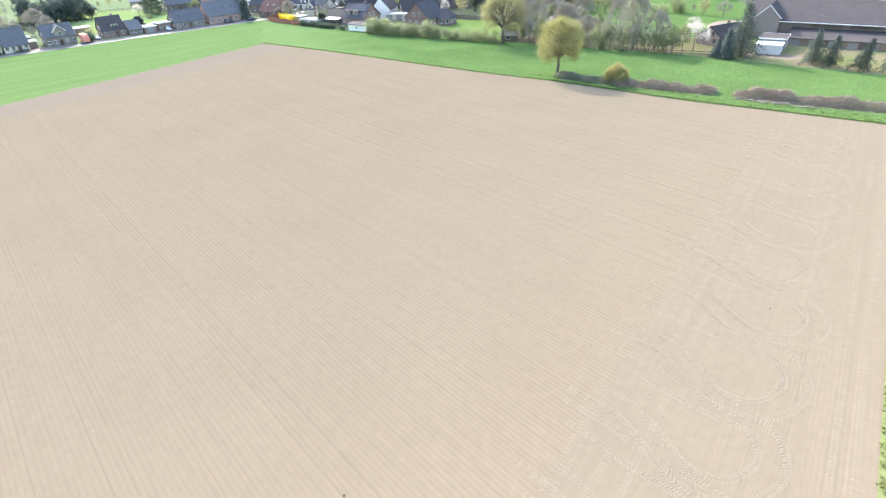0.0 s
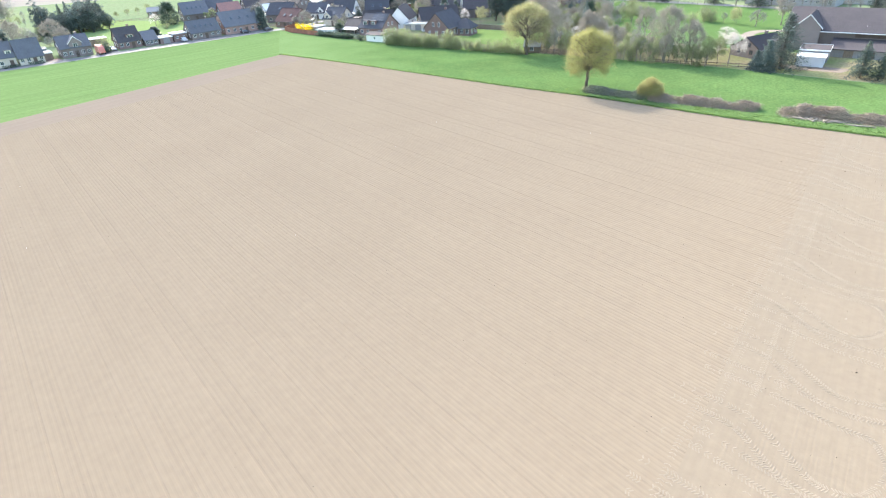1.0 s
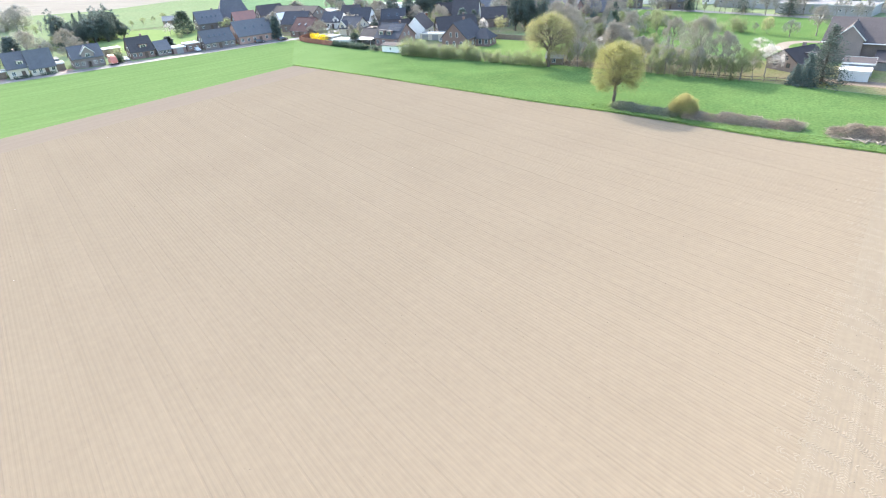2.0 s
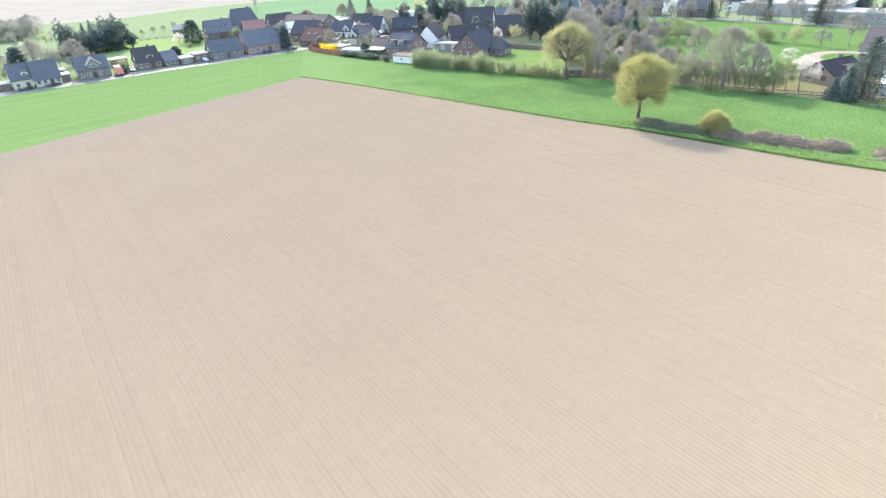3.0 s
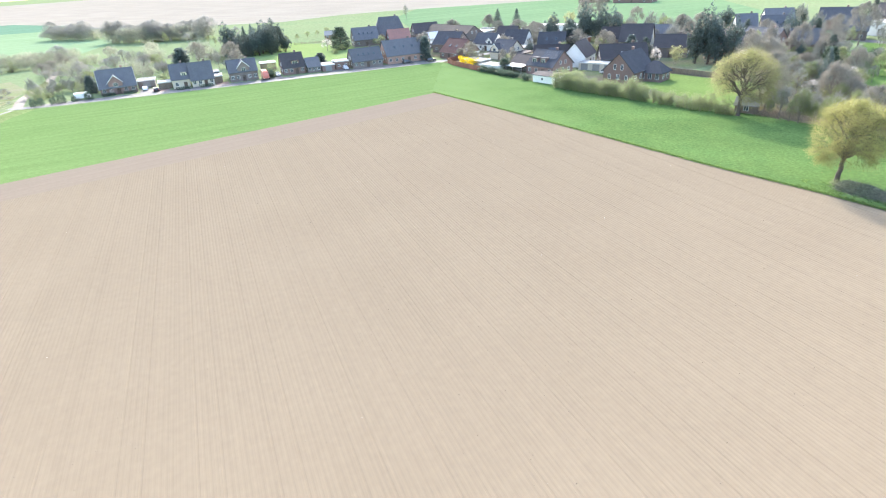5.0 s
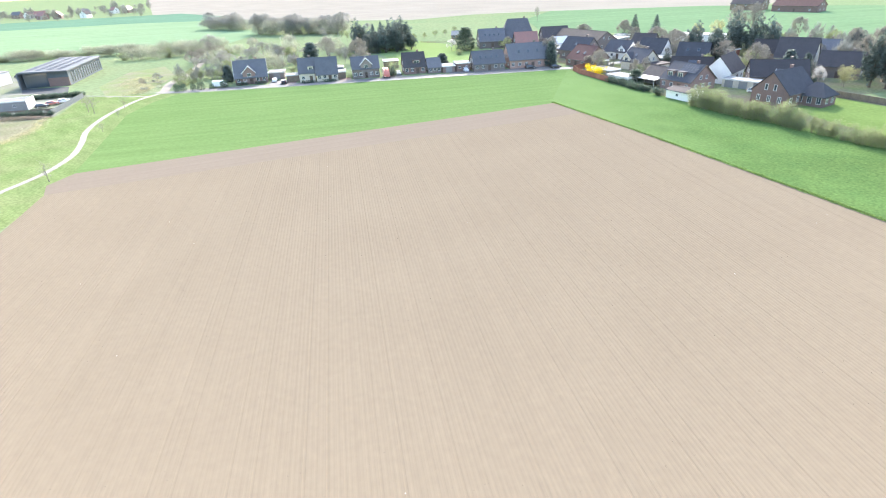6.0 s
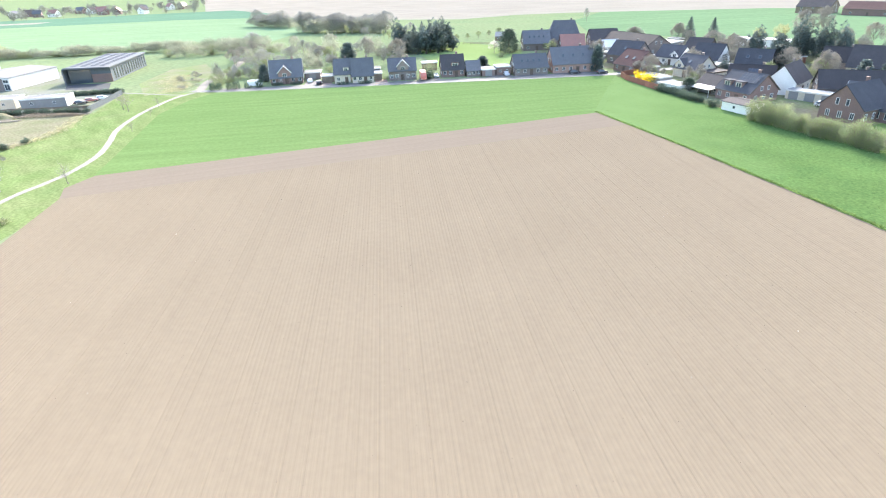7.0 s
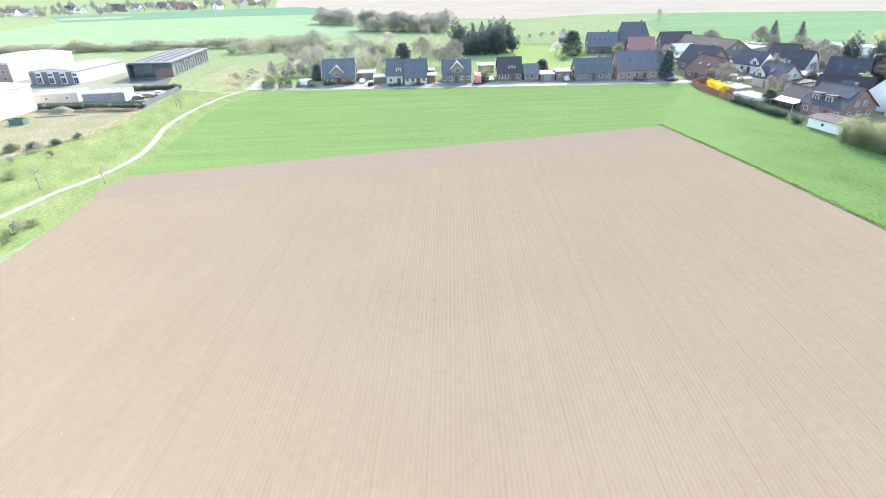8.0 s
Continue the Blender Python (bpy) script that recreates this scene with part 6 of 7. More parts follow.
# ---- works halls ----
def works_hall(x, y, yaw, w, d, hgt, label, piers=0, low=0.0):
    """A white hall with a shallow roof; with piers, its front has brick piers between tall glazing."""
    x, y = site(x, y)
    h = thing("works_hall", pose(x, y, 0, 0, 0, yaw), label, "hall")
    part("wall", prism(bmesh.new(), [(-d / 2, -0.1), (d / 2, -0.1), (d / 2, hgt), (0, hgt + low), (-d / 2, hgt)], -w / 2, w / 2), METAL_WHITE, h)
    part("roof", gable_roof(w, d, hgt, hgt + low, 0.25, 0.16), METAL_WHITE if not piers else ROOF_FLAT, h, "pale metal roof sheets")
    for k in range(piers):
        t = (k + 0.5) / piers * d - d / 2
        part("pier", boxed((w / 2, w / 2 + 0.12, t - d / piers * 0.46, t + d / piers * 0.02, 0, hgt - 0.1)), BRICK_BROWN, h)
        window(h, pose(w / 2, t + d / piers * 0.24, 0.2, 0, 0, 90), d / piers * 0.38, hgt * 0.5)
        window(h, pose(w / 2, t + d / piers * 0.24, hgt * 0.62, 0, 0, 90), d / piers * 0.38, hgt * 0.25)
    return h


works_hall(-313.8, -54.5, -20, 29, 23, 4.9, "white works hall with brown brick piers and tall windows", piers=4, low=1.0)
hall = works_hall(-331.6, -85.2, -24, 34, 30, 8.2, "large white windowless works hall", low=0.8)
part("office_front", boxed((17.02, 17.3, 4.5, 15.05, 0, 7.4)), BRICK_PINK, hall, "pink brick office front")
for z in (0.9, 3.7):
    for u in (7, 11.5):
        window(hall, pose(17.3, u, z, 0, 0, 90), 2.0, 1.3)
works_hall(-240.5, -58.6, -20, 26, 22, 8.2, "white works hall with blank metal walls", low=0.6)
shed = flat_building(-258.8, -26.6, 84, 14, 7, 3.0, RENDER_GREY, ROOF_FLAT, "low grey workshop with a white end wall", name="workshop", category="workshop", windows=2)
part("end_wall", boxed((7.25, 7.4, -3.8, 3.8, 0, 3.5)), METAL_WHITE, shed, "white end wall")
flat_building(-262.5, -42.0, 84, 14, 8, 3.2, RENDER_CREAM, ROOF_FLAT, "white flat-roofed store beside the workshop", name="store", category="store", windows=2)


def modern_hall():
    """A long dark hall with a rounded metal front edge and panels on its sloping roof."""
    h = thing("modern_hall", pose(*site(-323.2, -19.9), 0, 0, 0, -8), "long modern hall with dark glazed front and metal roof", "hall")
    w, d, hg = 48, 17.0, 5.9
    part("wall", boxed((-w / 2, w / 2 - 2.2, -d / 2 + 0.2, d / 2 - 0.2, -0.1, hg - 0.2)), METAL_DARK, h)
    outer = [(d / 2 + 0.6, hg), (d / 2 + 0.6, hg + 0.35), (-d / 2 + 0.2, hg + 0.75), (-d / 2 - 0.7, hg + 0.45), (-d / 2 - 1.1, hg - 0.5), (-d / 2 - 1.1, 0), (-d / 2 - 0.6, 0), (-d / 2 - 0.6, hg - 0.5), (-d / 2 - 0.3, hg + 0.1)]
    part("roof", prism(bmesh.new(), outer, -w / 2 - 0.3, w / 2 + 0.3), METAL_GREY, h, "grey metal roof curving down one side")
    part("front_panel", boxed((w / 2 - 2.18, w / 2 - 1.9, 0.6, d / 2 - 0.2, 0, 3.4)), BRICK_RED, h, "red front panel")
    part("front_glass", boxed((w / 2 - 2.18, w / 2 - 2.0, -d / 2 + 0.6, 0.4, 0.2, hg - 0.6)), GLASS, h, "dark glazed front")
    for i in range(14):
        window(h, pose(-w / 2 + 1.8 + i * 3.1, d / 2 - 0.2, 0.6, 0, 0, 180), 1.5, hg - 1.6, METAL_GREY)
    for r in range(4):
        for c in range(9):
            yy = -d / 2 + 1.4 + r * 3.8
            ob = part("solar_panel", boxed((0, 3.6, 0, 1.7, 0, 0.08)), SOLAR, h)
            ob.matrix_basis = pose(-w / 2 + 2.0 + c * 4.9, yy, hg + 0.8 - (yy + d / 2) * 0.012, -5, 0, 0)
    return h


modern_hall()


def timber_stack(x, y, yaw, L, label):
    """Long pale boards lying in a flat stack."""
    st = thing("timber_stack", pose(x, y, 0, 0, 0, yaw), label, "timber", "timber on the waste ground")
    for k in range(3):
        for r in range(2):
            ob = part("board", boxed((0, L - 0.5 * r, 0, 0.28, 0, 0.16)), LOG_PALE, st)
            ob.matrix_basis = pose(0.3 * k, k * 0.33, 0.05 + r * 0.165, 0, 0, (k - 1) * 1.0)
    return st


timber_stack(-244.0, -43.0, 88, 12.5, "long pale boards stacked on dry ground")
timber_stack(-247.0, -42.0, 84, 8.0, "pale planks stacked behind longer boards")


def earth_mound(x, y, w, hgt, label):
    rng = random.Random(8)
    bm = bmesh.new()
    rings = []
    for k in range(6):
        t = k / 5
        rings.append([bm.verts.new((math.cos(a) * w / 2 * (1 - t) ** 0.8 * rng.uniform(0.88, 1.1), math.sin(a) * w / 2.6 * (1 - t) ** 0.8 * rng.uniform(0.88, 1.1), hgt * math.sin(t * 1.57) + rng.uniform(-0.05, 0.05) - 0.02)) for a in [i * 0.449 for i in range(14)]])
    for p, q in zip(rings, rings[1:]):
        for i in range(14):
            bm.faces.new((p[i], p[(i + 1) % 14], q[(i + 1) % 14], q[i]))
    bmesh.ops.remove_doubles(bm, verts=bm.verts, dist=0.02)
    ob = part("earth_mound", bm, DRY)
    ob.matrix_basis = pose(x, y, 0, 0, 0, 70)
    return tagged(ob, label, "mound")


earth_mound(-249.7, -37.2, 9, 1.9, "mound of dry earth and grass before a hedge")
skip = thing("skip", pose(-236.4, -43.8, 0.03, 0, 0, 75), "dark green steel skip on dry ground", "skip")
GREEN_STEEL = mat("green_painted_steel", (0.06, 0.15, 0.12), 0.6, 0.25, 2.0, (0.09, 0.14, 0.11), 0.1)
bm = bmesh.new()
for sgn in (-1, 1):
    prism(bm, [(sgn * 0.95, 0), (sgn * 1.0, 0), (sgn * 1.2, 1.7), (sgn * 1.15, 1.7)], -2.2, 2.2)
part("side", bm, GREEN_STEEL, skip)
part("end", boxed((-2.25, -2.2, -1.15, 1.15, 0, 1.7), (2.2, 2.25, -1.15, 1.15, 0, 1.7)), GREEN_STEEL, skip)
part("bottom", boxed((-2.2, 2.2, -0.95, 0.95, 0, 0.06)), GREEN_STEEL, skip)
part("load", boxed((-2.1, 2.1, -1.05, 1.05, 1.0, 1.25)), DRY, skip, "rubble and earth in the skip")
for i in range(34):
    t = i / 33
    x, y = -259.6 + 11.5 * t, -50 + 37 * t
    plant("dark_shrub" if i % 4 else "twig_shrub", x, y, 1.2 + (i * 7 % 5) * 0.12, 2.6, "dark evergreen bush in the hedge round the yard", "shrub", "yard hedge", surveyed=True)
for i in range(12):
    plant("dark_shrub", -284.2 + i * 0.25, -25 + i * 1.5, 1.6, 2.6, "dark evergreen bush behind the works yard", "shrub", "hedge behind the works yard", surveyed=True)


def board_fence(pts, hgt, material, label, gap=2.4, name="fence", rails=0):
    """A fence along a line: posts and boards, or posts and rails."""
    line = [Vector((*site(x, y), 0)) for x, y in pts]
    f = thing(name, Matrix.Translation(line[0]), label, "fence")
    o = line[0]
    for a, b in zip(line, line[1:]):
        L = (b - a).length
        n = max(1, round(L / gap))
        turn = math.degrees(math.atan2(b.y - a.y, b.x - a.x))
        for i in range(n + 1):
            p = a.lerp(b, i / n) - o
            ob = part("post", boxed((-0.07, 0.07, -0.07, 0.07, -0.1, hgt + 0.1)), material, f)
            ob.matrix_basis = pose(p.x, p.y, 0, 0, 0, turn)
        for i in range(n):
            p = a.lerp(b, i / n) - o
            if rails:
                for k in range(rails):
                    z = hgt * (k + 0.7) / rails
                    ob = part("rail", boxed((0.07, L / n - 0.07, -0.03, 0.03, z - 0.07, z + 0.07)), material, f)
                    ob.matrix_basis = pose(p.x, p.y, 0, 0, 0, turn)
            else:
                ob = part("panel", boxed((0.072, L / n - 0.072, -0.03, 0.03, 0.02, hgt)), material, f)
                ob.matrix_basis = pose(p.x, p.y, 0, 0, 0, turn)
    return f


board_fence([(-219.5, 166.0), (-213, 163.6), (-193.5, 162.2)], 1.9, WOOD_RED, "red-brown board fence round a garden")
board_fence([(-219.5, 166.0), (-222, 175)], 1.9, WOOD_RED, "red-brown board fence beside a house")
board_fence([(-142.5, 202), (-112, 204.5)], 1.7, WOOD, "grey board fence behind the lawn")
board_fence([(-45.5, 172.2), (-32.5, 174.6)], 1.3, WOOD, "weathered wooden post-and-rail fence", rails=2)
board_fence([(-62, 170.5), (-45.5, 172.2)], 1.1, WOOD, "thin wooden post-and-rail fence in the grove", rails=2, gap=3)
board_fence([(-241, -11), (-269, -6.2)], 1.7, METAL_DARK, "dark green wire-mesh fence panels beside the yard")
board_fence([(-246.5, -11), (-254, -47)], 1.2, WOOD, "weathered board fence behind the waste ground")
board_fence([(-338, 147), (-327, 172)], 1.1, WOOD, "weathered wooden paddock fence", rails=2, gap=4)
flat_building(-204.5, 169.5, 5, 9, 5, 2.4, RENDER_GREY, ROOF_FLAT, "flat-roofed garage behind a board fence", doors=0)
flat_building(-191.5, 166.8, 5, 9, 5.5, 2.2, RENDER_WHITE, ROOF_FLAT, "low garage with a grey flat roof and white wall", windows=2)


def awning(x, y, yaw):
    h = thing("awning", pose(*site(x, y), 0, 0, 0, yaw), "white garden awning on four posts", "awning")
    part("roof", prism(bmesh.new(), [(-2.2, 2.2), (-2.2, 2.28), (2.2, 2.6), (2.2, 2.52)], -4, 4), METAL_WHITE, h)
    for px in (-3.8, 3.8):
        for py, z in ((-2.0, 2.21), (2.0, 2.5)):
            ob = part("post", boxed((-0.06, 0.06, -0.06, 0.06, -0.05, z)), TRIM_WHITE, h)
            ob.matrix_basis = pose(px, py, 0)


awning(-182.8, 170.4, 6)
shed = house(-161.6, 165.2, 4, 8.0, 6.2, 2.4, 2.9, RENDER_WHITE, ROOF_GREY, "white garden shed with a shallow grey-brown roof", chimney=0, doors=0, front=1, back=0, ends=1, name="shed", category="shed", win=(0.9, 0.8))
house(-98.6, 170.6, 20, 5, 3.6, 2.0, 3.2, WOOD, ROOF_WHITE, "small pale wooden hut behind the oak", chimney=0, front=1, back=1, ends=0, doors=0, name="hut", category="hut")


# ---- farm by the meadow ----
def great_barn():
    h = thing("barn", pose(0, 0, 0), "large brick barn with wide grey roof and lean-to", "barn")
    x0, x1, yf, yb, ev, rg = -31.2, 44.0, 200.2, 221.8, 5.5, 9.8
    ym = (yf + yb) / 2
    part("wall", prism(bmesh.new(), [(yf, -0.1), (yb, -0.1), (yb, ev), (ym, rg), (yf, ev)], x0, x1), BRICK_BROWN, h)
    s = (rg - ev) / (ym - yf)
    part("roof", prism(bmesh.new(), [(yf - 1.2, ev - 1.2 * s), (yf - 1.2, ev - 1.2 * s + 0.3), (ym, rg + 0.3), (yb + 1.2, ev - 1.2 * s + 0.3), (yb + 1.2, ev - 1.2 * s), (ym, rg + 0.01)], x0 - 0.5, x1), ROOF_GREY, h, "weathered grey corrugated roof")
    part("gutter", boxed((x0 - 0.5, x1, yf - 1.45, yf - 1.22, ev - 1.2 * s, ev - 1.2 * s + 0.22)), METAL_WHITE, h, "pale gutter along the eave")
    for i in range(6):
        # Solid panels on the wall; the openings' inner shade is their dark colour.
        ob = part("opening", boxed((0, 7.6, -0.03, -0.004, 3.85, 4.75)), TRIM_DARK, h, "dark panel painted as a shaded ventilation opening under the eave")
        ob.matrix_basis = pose(-14 + i * 9.4, yf, 0)
    part("lean_to_wall", boxed((-18.2, x1, 191.9, yf - 0.05, -0.1, 2.1)), RENDER_GREY, h)
    part("lean_to_roof", prism(bmesh.new(), [(191.2, 2.0), (191.2, 2.2), (yf - 0.05, 3.6), (yf - 0.05, 3.4)], -18.8, x1), ROOF_GREY, h, "grey lean-to roof")
    for i in range(11):
        ob = part("stable_door", boxed((-1.1, 1.1, -0.07, -0.004, 0.05, 1.8)), TRIM_DARK if i % 2 else WOOD, h)
        ob.matrix_basis = pose(-14 + i * 4.6, 191.9, 0)
    part("conductor", boxed((-12.1, -12.0, yf + 2, ym, ev + 1.1, ev + 1.2)), TRIM_WHITE, h)
    return h


great_barn()
house(-27.6, 211.0, 90, 10, 6.4, 6.3, 9.4, BRICK_BROWN, ROOF_GREY, "brown brick gable house at the end of the barn", front=2, ends=0, chimney=0, verge=TRIM_WHITE, trim=RENDER_GREY)
flat_building(-23.0, 193.4, 2, 6.6, 8.0, 3.0, RENDER_GREY, ROOF_GREY, "grey flat-roofed carport with white edge against the barn", name="carport", category="carport", doors=1, door_w=4.5)
flat_building(-22.8, 185.6, 2, 6.2, 5.2, 2.3, METAL_WHITE, METAL_WHITE, "white garage box with two pale doors", doors=2, door_w=2.5)
house(-37.0, 193.5, 62, 11, 9, 2.5, 5.2, BRICK_BROWN, ROOF_BROWN, "low bungalow with a wide dark brown roof", trim=TRIM_DARK, front=3, chimney=1, dormer=[(1.0, 3.0, 1.7, "flat")])


# ---- brush banks, logs and posts ----
DRY_BRUSH = mat("dry_brush", (0.295, 0.232, 0.18), 0.9, 0.2, 0.7, (0.31, 0.262, 0.195), 0.0, island=0.5)
GREY_BRUSH = mat("grey_green_brambles", (0.21, 0.205, 0.165), 0.9, 0.2, 0.7, (0.18, 0.20, 0.12), 0.0, island=0.5)
STRAW = mat("straw_stalks", (0.44, 0.385, 0.26), 0.9, 0.2, 0.7, (0.38, 0.37, 0.21), 0.0, island=0.35, translucent=0.3)


def brush_bank(pts, width, hgt, label, seed, n, material=DRY_BRUSH):
    """A bank of cut branches and brambles heaped along a line."""
    rng = np.random.default_rng(seed)
    line = smooth_line([(x, y, 0) for x, y in pts], 12)
    k = rng.integers(0, len(line), n)
    c = np.array([tuple(p) for p in line])[k]
    across = rng.normal(0, 0.33, n)
    bulge = 0.58 + 0.34 * np.sin(c[:, 0] * 0.85 + seed) * np.cos(c[:, 0] * 0.33) + 0.16 * np.sin(c[:, 0] * 2.3)
    top = hgt * bulge * np.clip(1 - across ** 2 * 1.6, 0.1, 1)
    c = c + np.stack([rng.normal(0, 0.5, n), across * width, top * rng.uniform(0.0, 1, n) ** 0.6 + 0.05], 1)
    d = rng.normal(0, 1, (n, 3)) * np.array([1.2, 0.9, 0.55])
    d /= np.linalg.norm(d, axis=1, keepdims=True)
    e = np.cross(d, rng.normal(0, 1, (n, 3)))
    e /= np.linalg.norm(e, axis=1, keepdims=True)
    l, w = rng.uniform(0.18, 0.6, (n, 1)) * rng.choice([1.0, 1.0, 1.0, 1.8], (n, 1)), rng.uniform(0.012, 0.035, (n, 1))
    v = np.stack([c - d * l, c + e * w, c + d * l, c - e * w], 1)
    v[:, :, 2] = np.maximum(v[:, :, 2], 0.03)
    me = raw_mesh("brush_bank", v.reshape(-1, 3), np.arange(4 * n).reshape(-1, 4), material)
    return tagged(new("brush_bank", me), label, "brush pile", kind="stuff")


brush_bank([(-60.5, 131.6), (-57, 131.3), (-54, 131.4), (-50, 131.3), (-47, 131.2)], 2.6, 1.7, "low bank of grey-green brambles under the oak", 7, 24000, GREY_BRUSH)
brush_bank([(-45, 131.3), (-41, 131.5), (-37, 131.8), (-33, 132), (-28, 132.5), (-24.5, 132.8)], 2.8, 2.0, "long bank of brown brambles and dry brush", 1, 40000)
brush_bank([(-19.0, 133), (-15.5, 133.2), (-12, 133.5), (-8.5, 133.6)], 3.6, 2.5, "heap of cut brown branches beside the field", 2, 34000)
brush_bank([(-7.5, 133.6), (-3, 134.1), (2, 134.6), (8.5, 135.4)], 3.4, 2.1, "long heap of cut brown branches beside the field", 8, 38000)
brush_bank([(-92, 168), (-84, 168.5), (-74, 169)], 4.0, 1.6, "low brown brush under bare trees", 3, 9000)
brush_bank([(-243, -13.2), (-232, -13.0), (-222.9, -14.2), (-212.9, -18.0), (-206.4, -23.5), (-198.9, -28), (-192, -34)], 3.6, 0.5, "strip of tall dry grass and brambles", 5, 4200, STRAW)
brush_bank([(-254, -46), (-246, -22), (-244, -14)], 4.0, 1.3, "low dry brush before a screen fence", 4, 7000)


rngb = random.Random(14)
for i in range(24):
    x = -61 + i * 2.9 + rngb.uniform(-0.8, 0.8)
    if -24.5 < x < -20:
        continue
    plant("shrub", x, 131.4 + max(0, x + 40) * 0.06 + rngb.uniform(-1.5, 1.3), rngb.uniform(0.8, 1.7), rngb.uniform(1.4, 2.6), "low green bramble bush in the brush bank", "shrub", "brambles in the brush", surveyed=True)


brush_bank([(-312, 10), (-296, 8), (-282, 12), (-270, 10)], 9.0, 0.8, "straw-coloured tall grass on a bank", 6, 5000, STRAW)


def log(x, y, z, yaw, L, r):
    bm = bmesh.new()
    bmesh.ops.create_cone(bm, cap_ends=True, segments=8, radius1=r, radius2=r * 0.8, depth=L)
    bmesh.ops.rotate(bm, verts=bm.verts, cent=(0, 0, 0), matrix=Matrix.Rotation(radians(90), 3, "Y"))
    me = bpy.data.meshes.new("cut_branch")
    bm.to_mesh(me)
    bm.free()
    me.materials.append(LOG_PALE)
    ob = new("cut_branch", me)
    ob.matrix_world = pose(x, y, z, 0, 0, yaw)
    return tagged(ob, "pale cut branch lying before the brush heap", "branch", "cut branches")


rng = random.Random(3)
for i in range(18):
    log(-17.5 + i * 0.42 + rng.uniform(-0.9, 0.9), 130.6 + rng.uniform(-0.9, 0.9), 0.24 + rng.random() * 0.1, rng.uniform(-80, 80), rng.uniform(1.0, 2.6), rng.uniform(0.08, 0.15))
for i in range(5):
    log(-7.5 + i * 0.7, 130.0 + rng.uniform(-0.5, 0.5), 0.22, rng.uniform(-20, 30), rng.uniform(1.0, 2.2), 0.12)
log(-59.5, 133.6, 0.2, 10, 1.6, 0.22)


# ---- vehicles ----
def vehicle(x, y, yaw, profile, width, colour, label, category, glass, wheel_x, radius=0.33, name="car"):
    """A vehicle from its side outline (x ahead, z up): body, windows, lights and wheels."""
    c = thing(name, pose(*site(x, y), 0.05, 0, 0, yaw), label, category)

    def swept(section, half, inset):
        bm = bmesh.new()
        zt = max(z for _, z in section)
        zb = min(z for _, z in section)
        rings = []
        for s in (-1, 1):
            rings.append([bm.verts.new((px, s * (half - inset * max(0, (pz - 0.9)) / max(zt - 0.9, 0.1)), pz)) for px, pz in section])
        n = len(section)
        for i in range(n):
            bm.faces.new((rings[0][i], rings[0][(i + 1) % n], rings[1][(i + 1) % n], rings[1][i]))
        bm.faces.new(rings[0][::-1])
        bm.faces.new(rings[1])
        return bm
    part("body", bevelled(swept(profile, width / 2, 0.16), 0.05, 2), colour, c)
    for g in glass:
        part("side_window", swept(g, width / 2 + 0.012, 0.16), GLASS, c)
    L = max(p[0] for p in profile)
    back = min(p[0] for p in profile)
    for s in (-1, 1):
        part("headlight", boxed((L - 0.05, L + 0.015, s * width * 0.34 - 0.14, s * width * 0.34 + 0.14, 0.62, 0.78)), LAMP_CLEAR, c)
        part("tail_light", boxed((back - 0.015, back + 0.05, s * width * 0.4 - 0.09, s * width * 0.4 + 0.09, 0.75, 0.95)), LAMP_RED, c)
        for wx in wheel_x:
            bm = bmesh.new()
            bmesh.ops.create_cone(bm, cap_ends=True, segments=16, radius1=radius, radius2=radius, depth=0.22)
            bmesh.ops.rotate(bm, verts=bm.verts, cent=(0, 0, 0), matrix=Matrix.Rotation(radians(90), 3, "X"))
            wheel = part("wheel", bm, RUBBER, c)
            wheel.matrix_basis = pose(wx, s * (width / 2 - 0.1), radius)
            bm = bmesh.new()
            bmesh.ops.create_cone(bm, cap_ends=True, segments=12, radius1=radius * 0.62, radius2=radius * 0.5, depth=0.03)
            bmesh.ops.rotate(bm, verts=bm.verts, cent=(0, 0, 0), matrix=Matrix.Rotation(radians(90) * s, 3, "X"))
            rim = part("rim", bm, STEEL, wheel)
            rim.matrix_basis = pose(0, s * 0.115, 0)
    return c


CAR = [(-2.1, 0.3), (-2.15, 0.8), (-1.95, 0.98), (-1.5, 1.42), (0.1, 1.46), (0.85, 0.98), (1.95, 0.82), (2.1, 0.55), (2.05, 0.3)]
CAR_GLASS = [[(-1.75, 0.98), (-1.42, 1.36), (0.05, 1.40), (0.7, 0.98)]]
VAN = [(-2.7, 0.35), (-2.7, 2.1), (-2.5, 2.3), (1.4, 2.3), (1.9, 1.35), (2.55, 1.15), (2.65, 0.35)]
VAN_GLASS = [[(0.7, 1.3), (0.7, 1.95), (1.4, 1.95), (1.75, 1.35)]]
WHITE_PAINT, BLACK_PAINT, RED_PAINT, SILVER_PAINT = paint("white_car_paint", (0.8, 0.8, 0.8)), paint("black_car_paint", (0.02, 0.02, 0.025)), paint("red_lorry_paint", (0.48, 0.12, 0.09)), paint("silver_car_paint", (0.45, 0.46, 0.48))
vehicle(-262.4, 39.6, 85, VAN, 2.0, WHITE_PAINT, "white delivery van parked beside the house", "van", VAN_GLASS, (-1.6, 1.6), 0.36, "van")
vehicle(-261.5, 59.4, 170, CAR, 1.8, WHITE_PAINT, "white car parked on a drive", "car", CAR_GLASS, (-1.3, 1.3))
vehicle(-255.5, 62.0, 172, CAR, 1.8, BLACK_PAINT, "black car parked on a drive", "car", CAR_GLASS, (-1.3, 1.3))
LORRY = [(-3.0, 0.6), (-3.0, 3.2), (1.0, 3.2), (1.0, 2.9), (2.3, 2.9), (2.6, 1.7), (2.7, 0.5)]
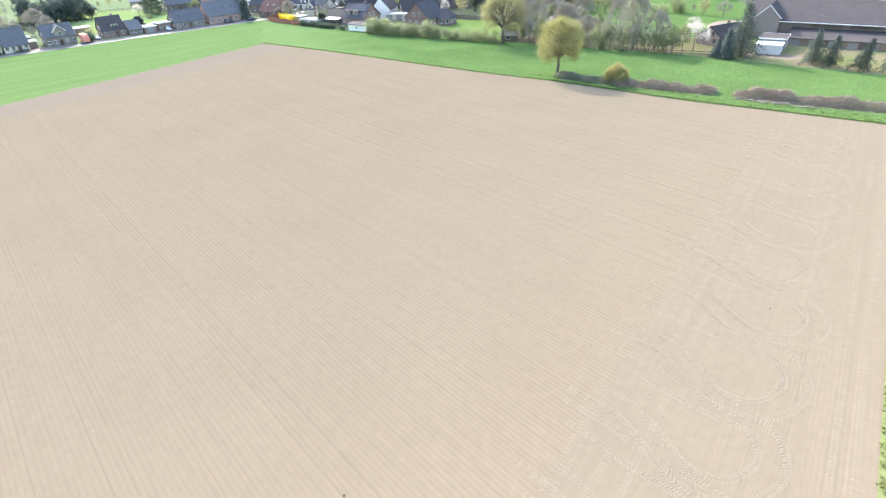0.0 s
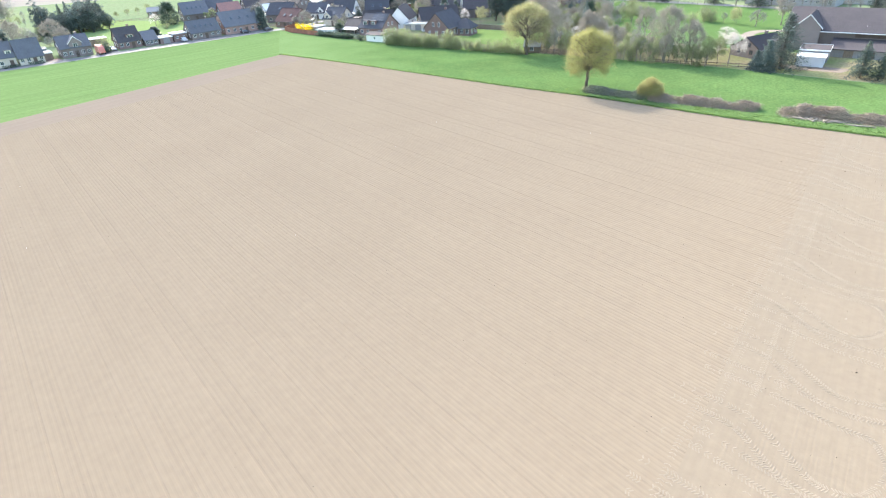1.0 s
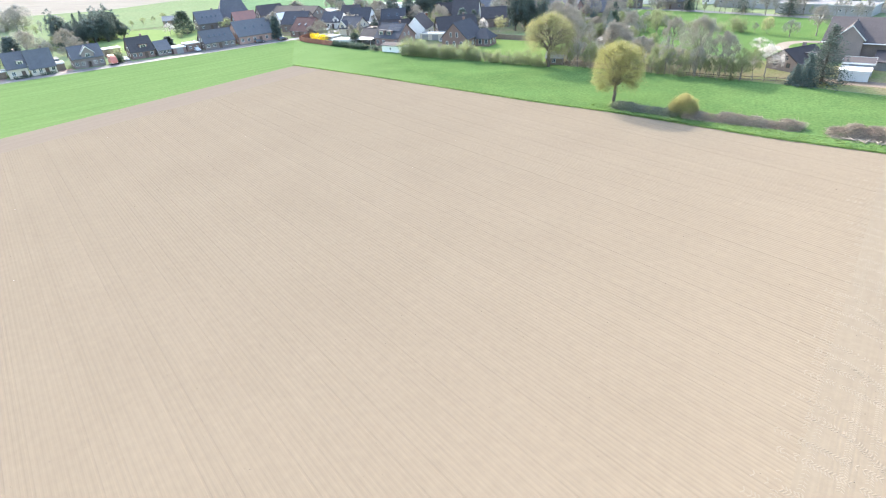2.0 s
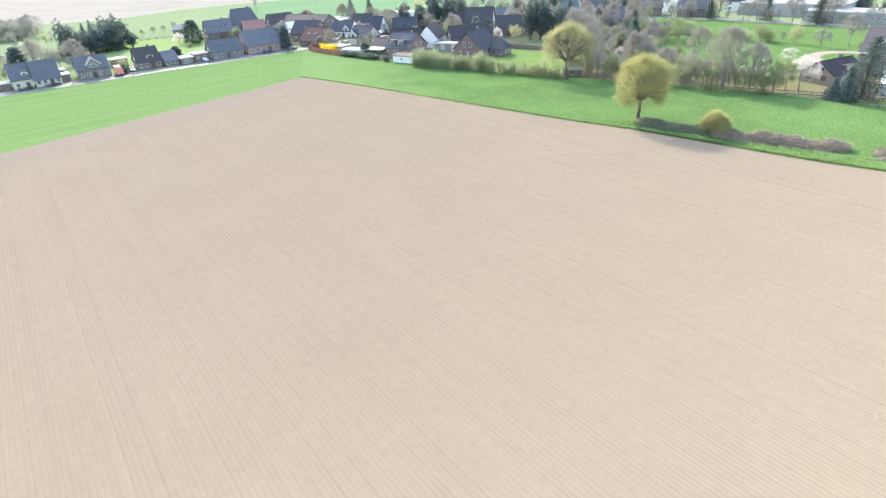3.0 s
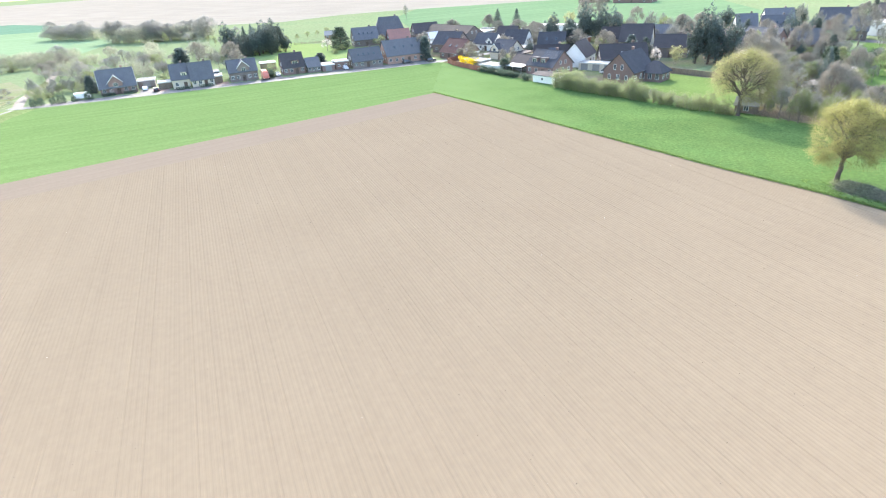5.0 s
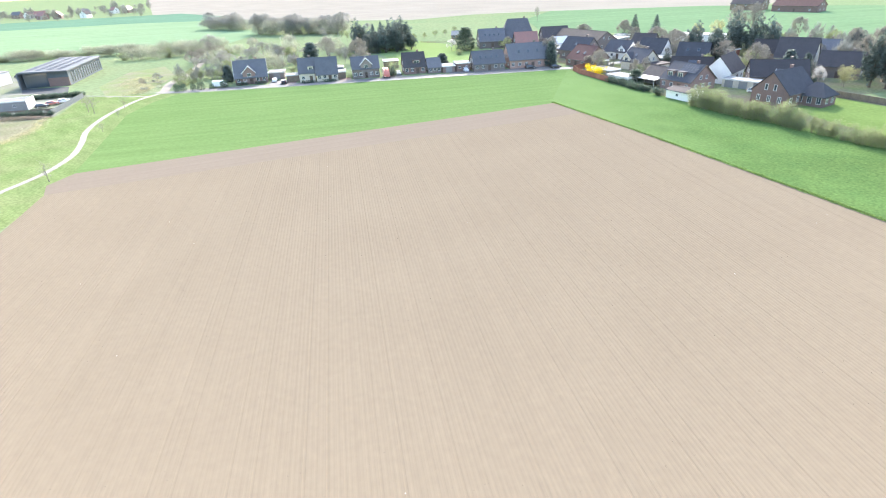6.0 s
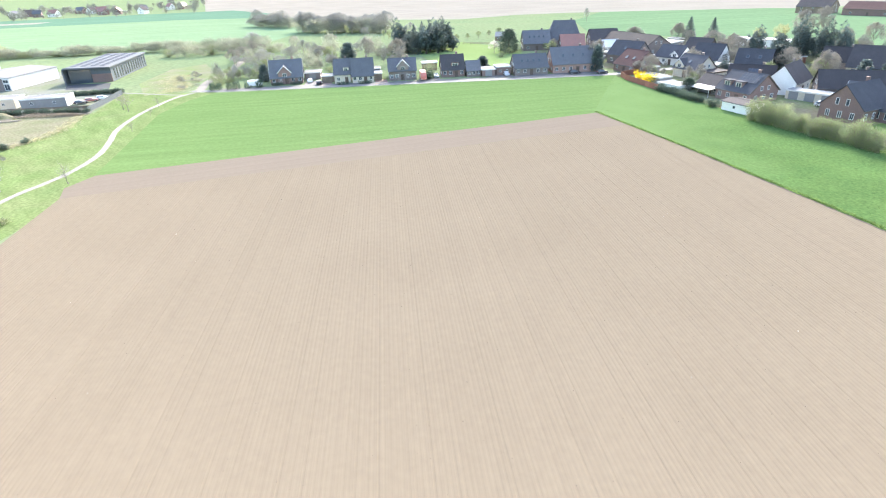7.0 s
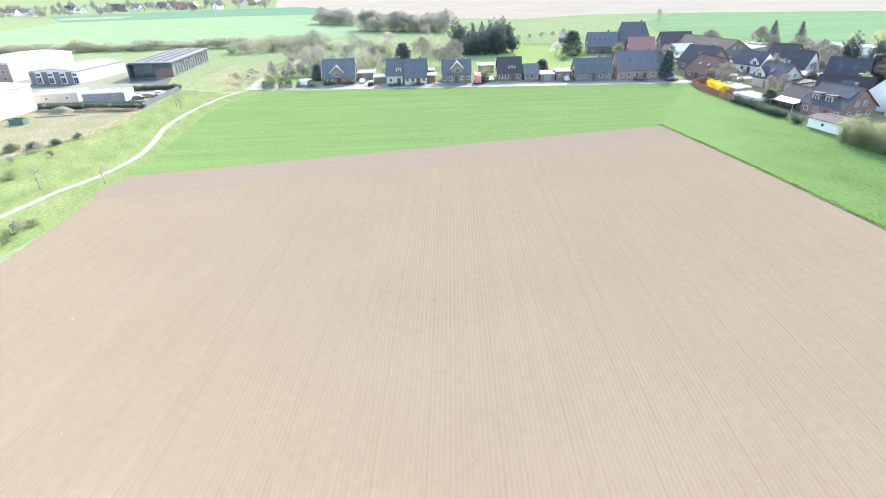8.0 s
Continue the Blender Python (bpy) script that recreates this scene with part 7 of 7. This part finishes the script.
vehicle(-246.6, 99.4, -10, LORRY, 2.3, RED_PAINT, "red box lorry parked beside a house", "lorry", [[(1.3, 1.7), (1.3, 2.6), (2.2, 2.6), (2.4, 1.75)]], (-1.9, 1.7), 0.45, "lorry")
vehicle(-249.5, 105.2, -10, CAR, 1.8, SILVER_PAINT, "silver car parked beside a house", "car", CAR_GLASS, (-1.3, 1.3))
vehicle(-240.5, 130.2, -10, CAR, 1.8, SILVER_PAINT, "silver car parked before a garage", "car", CAR_GLASS, (-1.3, 1.3))
vehicle(-232.3, 154.5, 78, CAR, 1.8, BLACK_PAINT, "black car parked before the house", "car", CAR_GLASS, (-1.3, 1.3))
vehicle(-228.2, 163.6, 78, CAR, 1.8, BLACK_PAINT, "dark car parked beside the street", "car", CAR_GLASS, (-1.3, 1.3))
vehicle(-156.4, 187.5, 15, CAR, 1.8, SILVER_PAINT, "grey car parked before a long garage", "car", CAR_GLASS, (-1.3, 1.3))
vehicle(-262, -11, 100, CAR, 1.8, WHITE_PAINT, "white car parked in the works yard", "car", CAR_GLASS, (-1.3, 1.3))
vehicle(-259.5, -14, 100, CAR, 1.8, RED_PAINT, "red car parked in the works yard", "car", CAR_GLASS, (-1.3, 1.3))
vehicle(-256.5, -16.5, 100, CAR, 1.8, BLACK_PAINT, "dark car parked in the works yard", "car", CAR_GLASS, (-1.3, 1.3))
for i, (px, py, c) in enumerate(((-330, -36, SILVER_PAINT), (-334, -38, WHITE_PAINT), (-338, -40, BLACK_PAINT))):
    vehicle(px, py, 70, CAR, 1.8, c, ("silver", "white", "dark")[i] + " car parked behind the works halls", "car", CAR_GLASS, (-1.3, 1.3))

# drives and low hedges along the street
for i, (px, py, w, d, m) in enumerate(((-258.8, 60.6, 7, 9, PAVING), (-254.6, 64.2, 4.5, 6, PAVING_RED), (-250.2, 84.2, 4.6, 8, PAVING_RED), (-245.6, 101.5, 8, 6, PAVING), (-240.8, 128, 9, 5, PAVING), (-233.5, 148, 34, 4.5, PAVING), (-256.5, 38, 4, 4, PAVING))):
    c, s = math.cos(radians(S)), math.sin(radians(S))
    px, py = site(px, py)
    sheet("drive_%d" % (i + 1), [(px + c * a - s * b, py + s * a + c * b) for a, b in ((-w / 2, -d / 2), (w / 2, -d / 2), (w / 2, d / 2), (-w / 2, d / 2))], 0.075, m, "paved drive between the street and a house", "drive")
for px, py, L in ((-260.4, 47.4, 4.4), (-259.2, 54.0, 4.2), (-250.6, 70.4, 5), (-249.0, 78, 5)):
    rngh = random.Random(int(py))
    pts = [Vector((rngh.uniform(-L / 2, L / 2), rngh.uniform(-0.4, 0.4), rngh.uniform(0.1, 1.1))) for _ in range(220)]
    h = thing("low_hedge", pose(*site(px, py), 0, 0, 0, S), "low clipped dark green hedge before a house", "hedge", "front hedges")
    part("foliage", leaves("foliage", pts, 6, 0.08, (0.06, 0.13), LEAF_DEEP, int(py)), LEAF_DEEP, h)

# sheds and annexes in the gardens
rng = random.Random(58)
count = 0
while count < 26:
    x, y = rng.uniform(-296, -146), rng.uniform(176, 250)
    gx, gy = site(x, y)
    w, d = rng.uniform(2.6, 6.5), rng.uniform(2.4, 4.5)
    if any((gx - px) ** 2 + (gy - py) ** 2 < (r + w * 0.6) ** 2 for px, py, r in BUILT):
        continue
    k = count % 4
    flat_building(x, y, rng.uniform(0, 90), w, d, rng.uniform(2.0, 2.8), (WOOD, RENDER_GREY, BRICK_BROWN, WOOD_RED)[k], (ROOF_FLAT, ROOF_WHITE, ROOF_FLAT, ROOF_BROWN)[k], ("small wooden garden shed with a felt roof", "small grey annexe with a pale flat roof", "small brick outhouse with a grey roof", "red-brown wooden shed in a garden")[k], name="garden_shed", category="shed", windows=1)
    count += 1

# garden growth between the houses
rng = random.Random(91)
count = 0
while count < 120:
    x, y = rng.uniform(-300, -120), rng.uniform(166, 262)
    gx, gy = site(x, y)
    if x > -158 or y < 166 + max(0, (x + 170) * 0.35) or any((gx - px) ** 2 + (gy - py) ** 2 < (r + 2.2) ** 2 for px, py, r in BUILT):
        continue
    kind = rng.choice(["shrub", "dark_shrub", "young", "bare", "russet", "twig_shrub", "russet", "shrub"])
    tree = kind in ("young", "bare", "russet")
    hh = rng.uniform(4.5, 8) if tree else rng.uniform(1.4, 3.2)
    plant(kind, x, y, hh, hh * rng.uniform(0.8, 1.3), {"shrub": "olive leafing shrub in a garden", "dark_shrub": "dark evergreen shrub in a garden", "twig_shrub": "bare twiggy shrub in a garden"}.get(kind, "small budding tree in a garden"), "tree" if tree else "shrub", "garden growth")
    count += 1
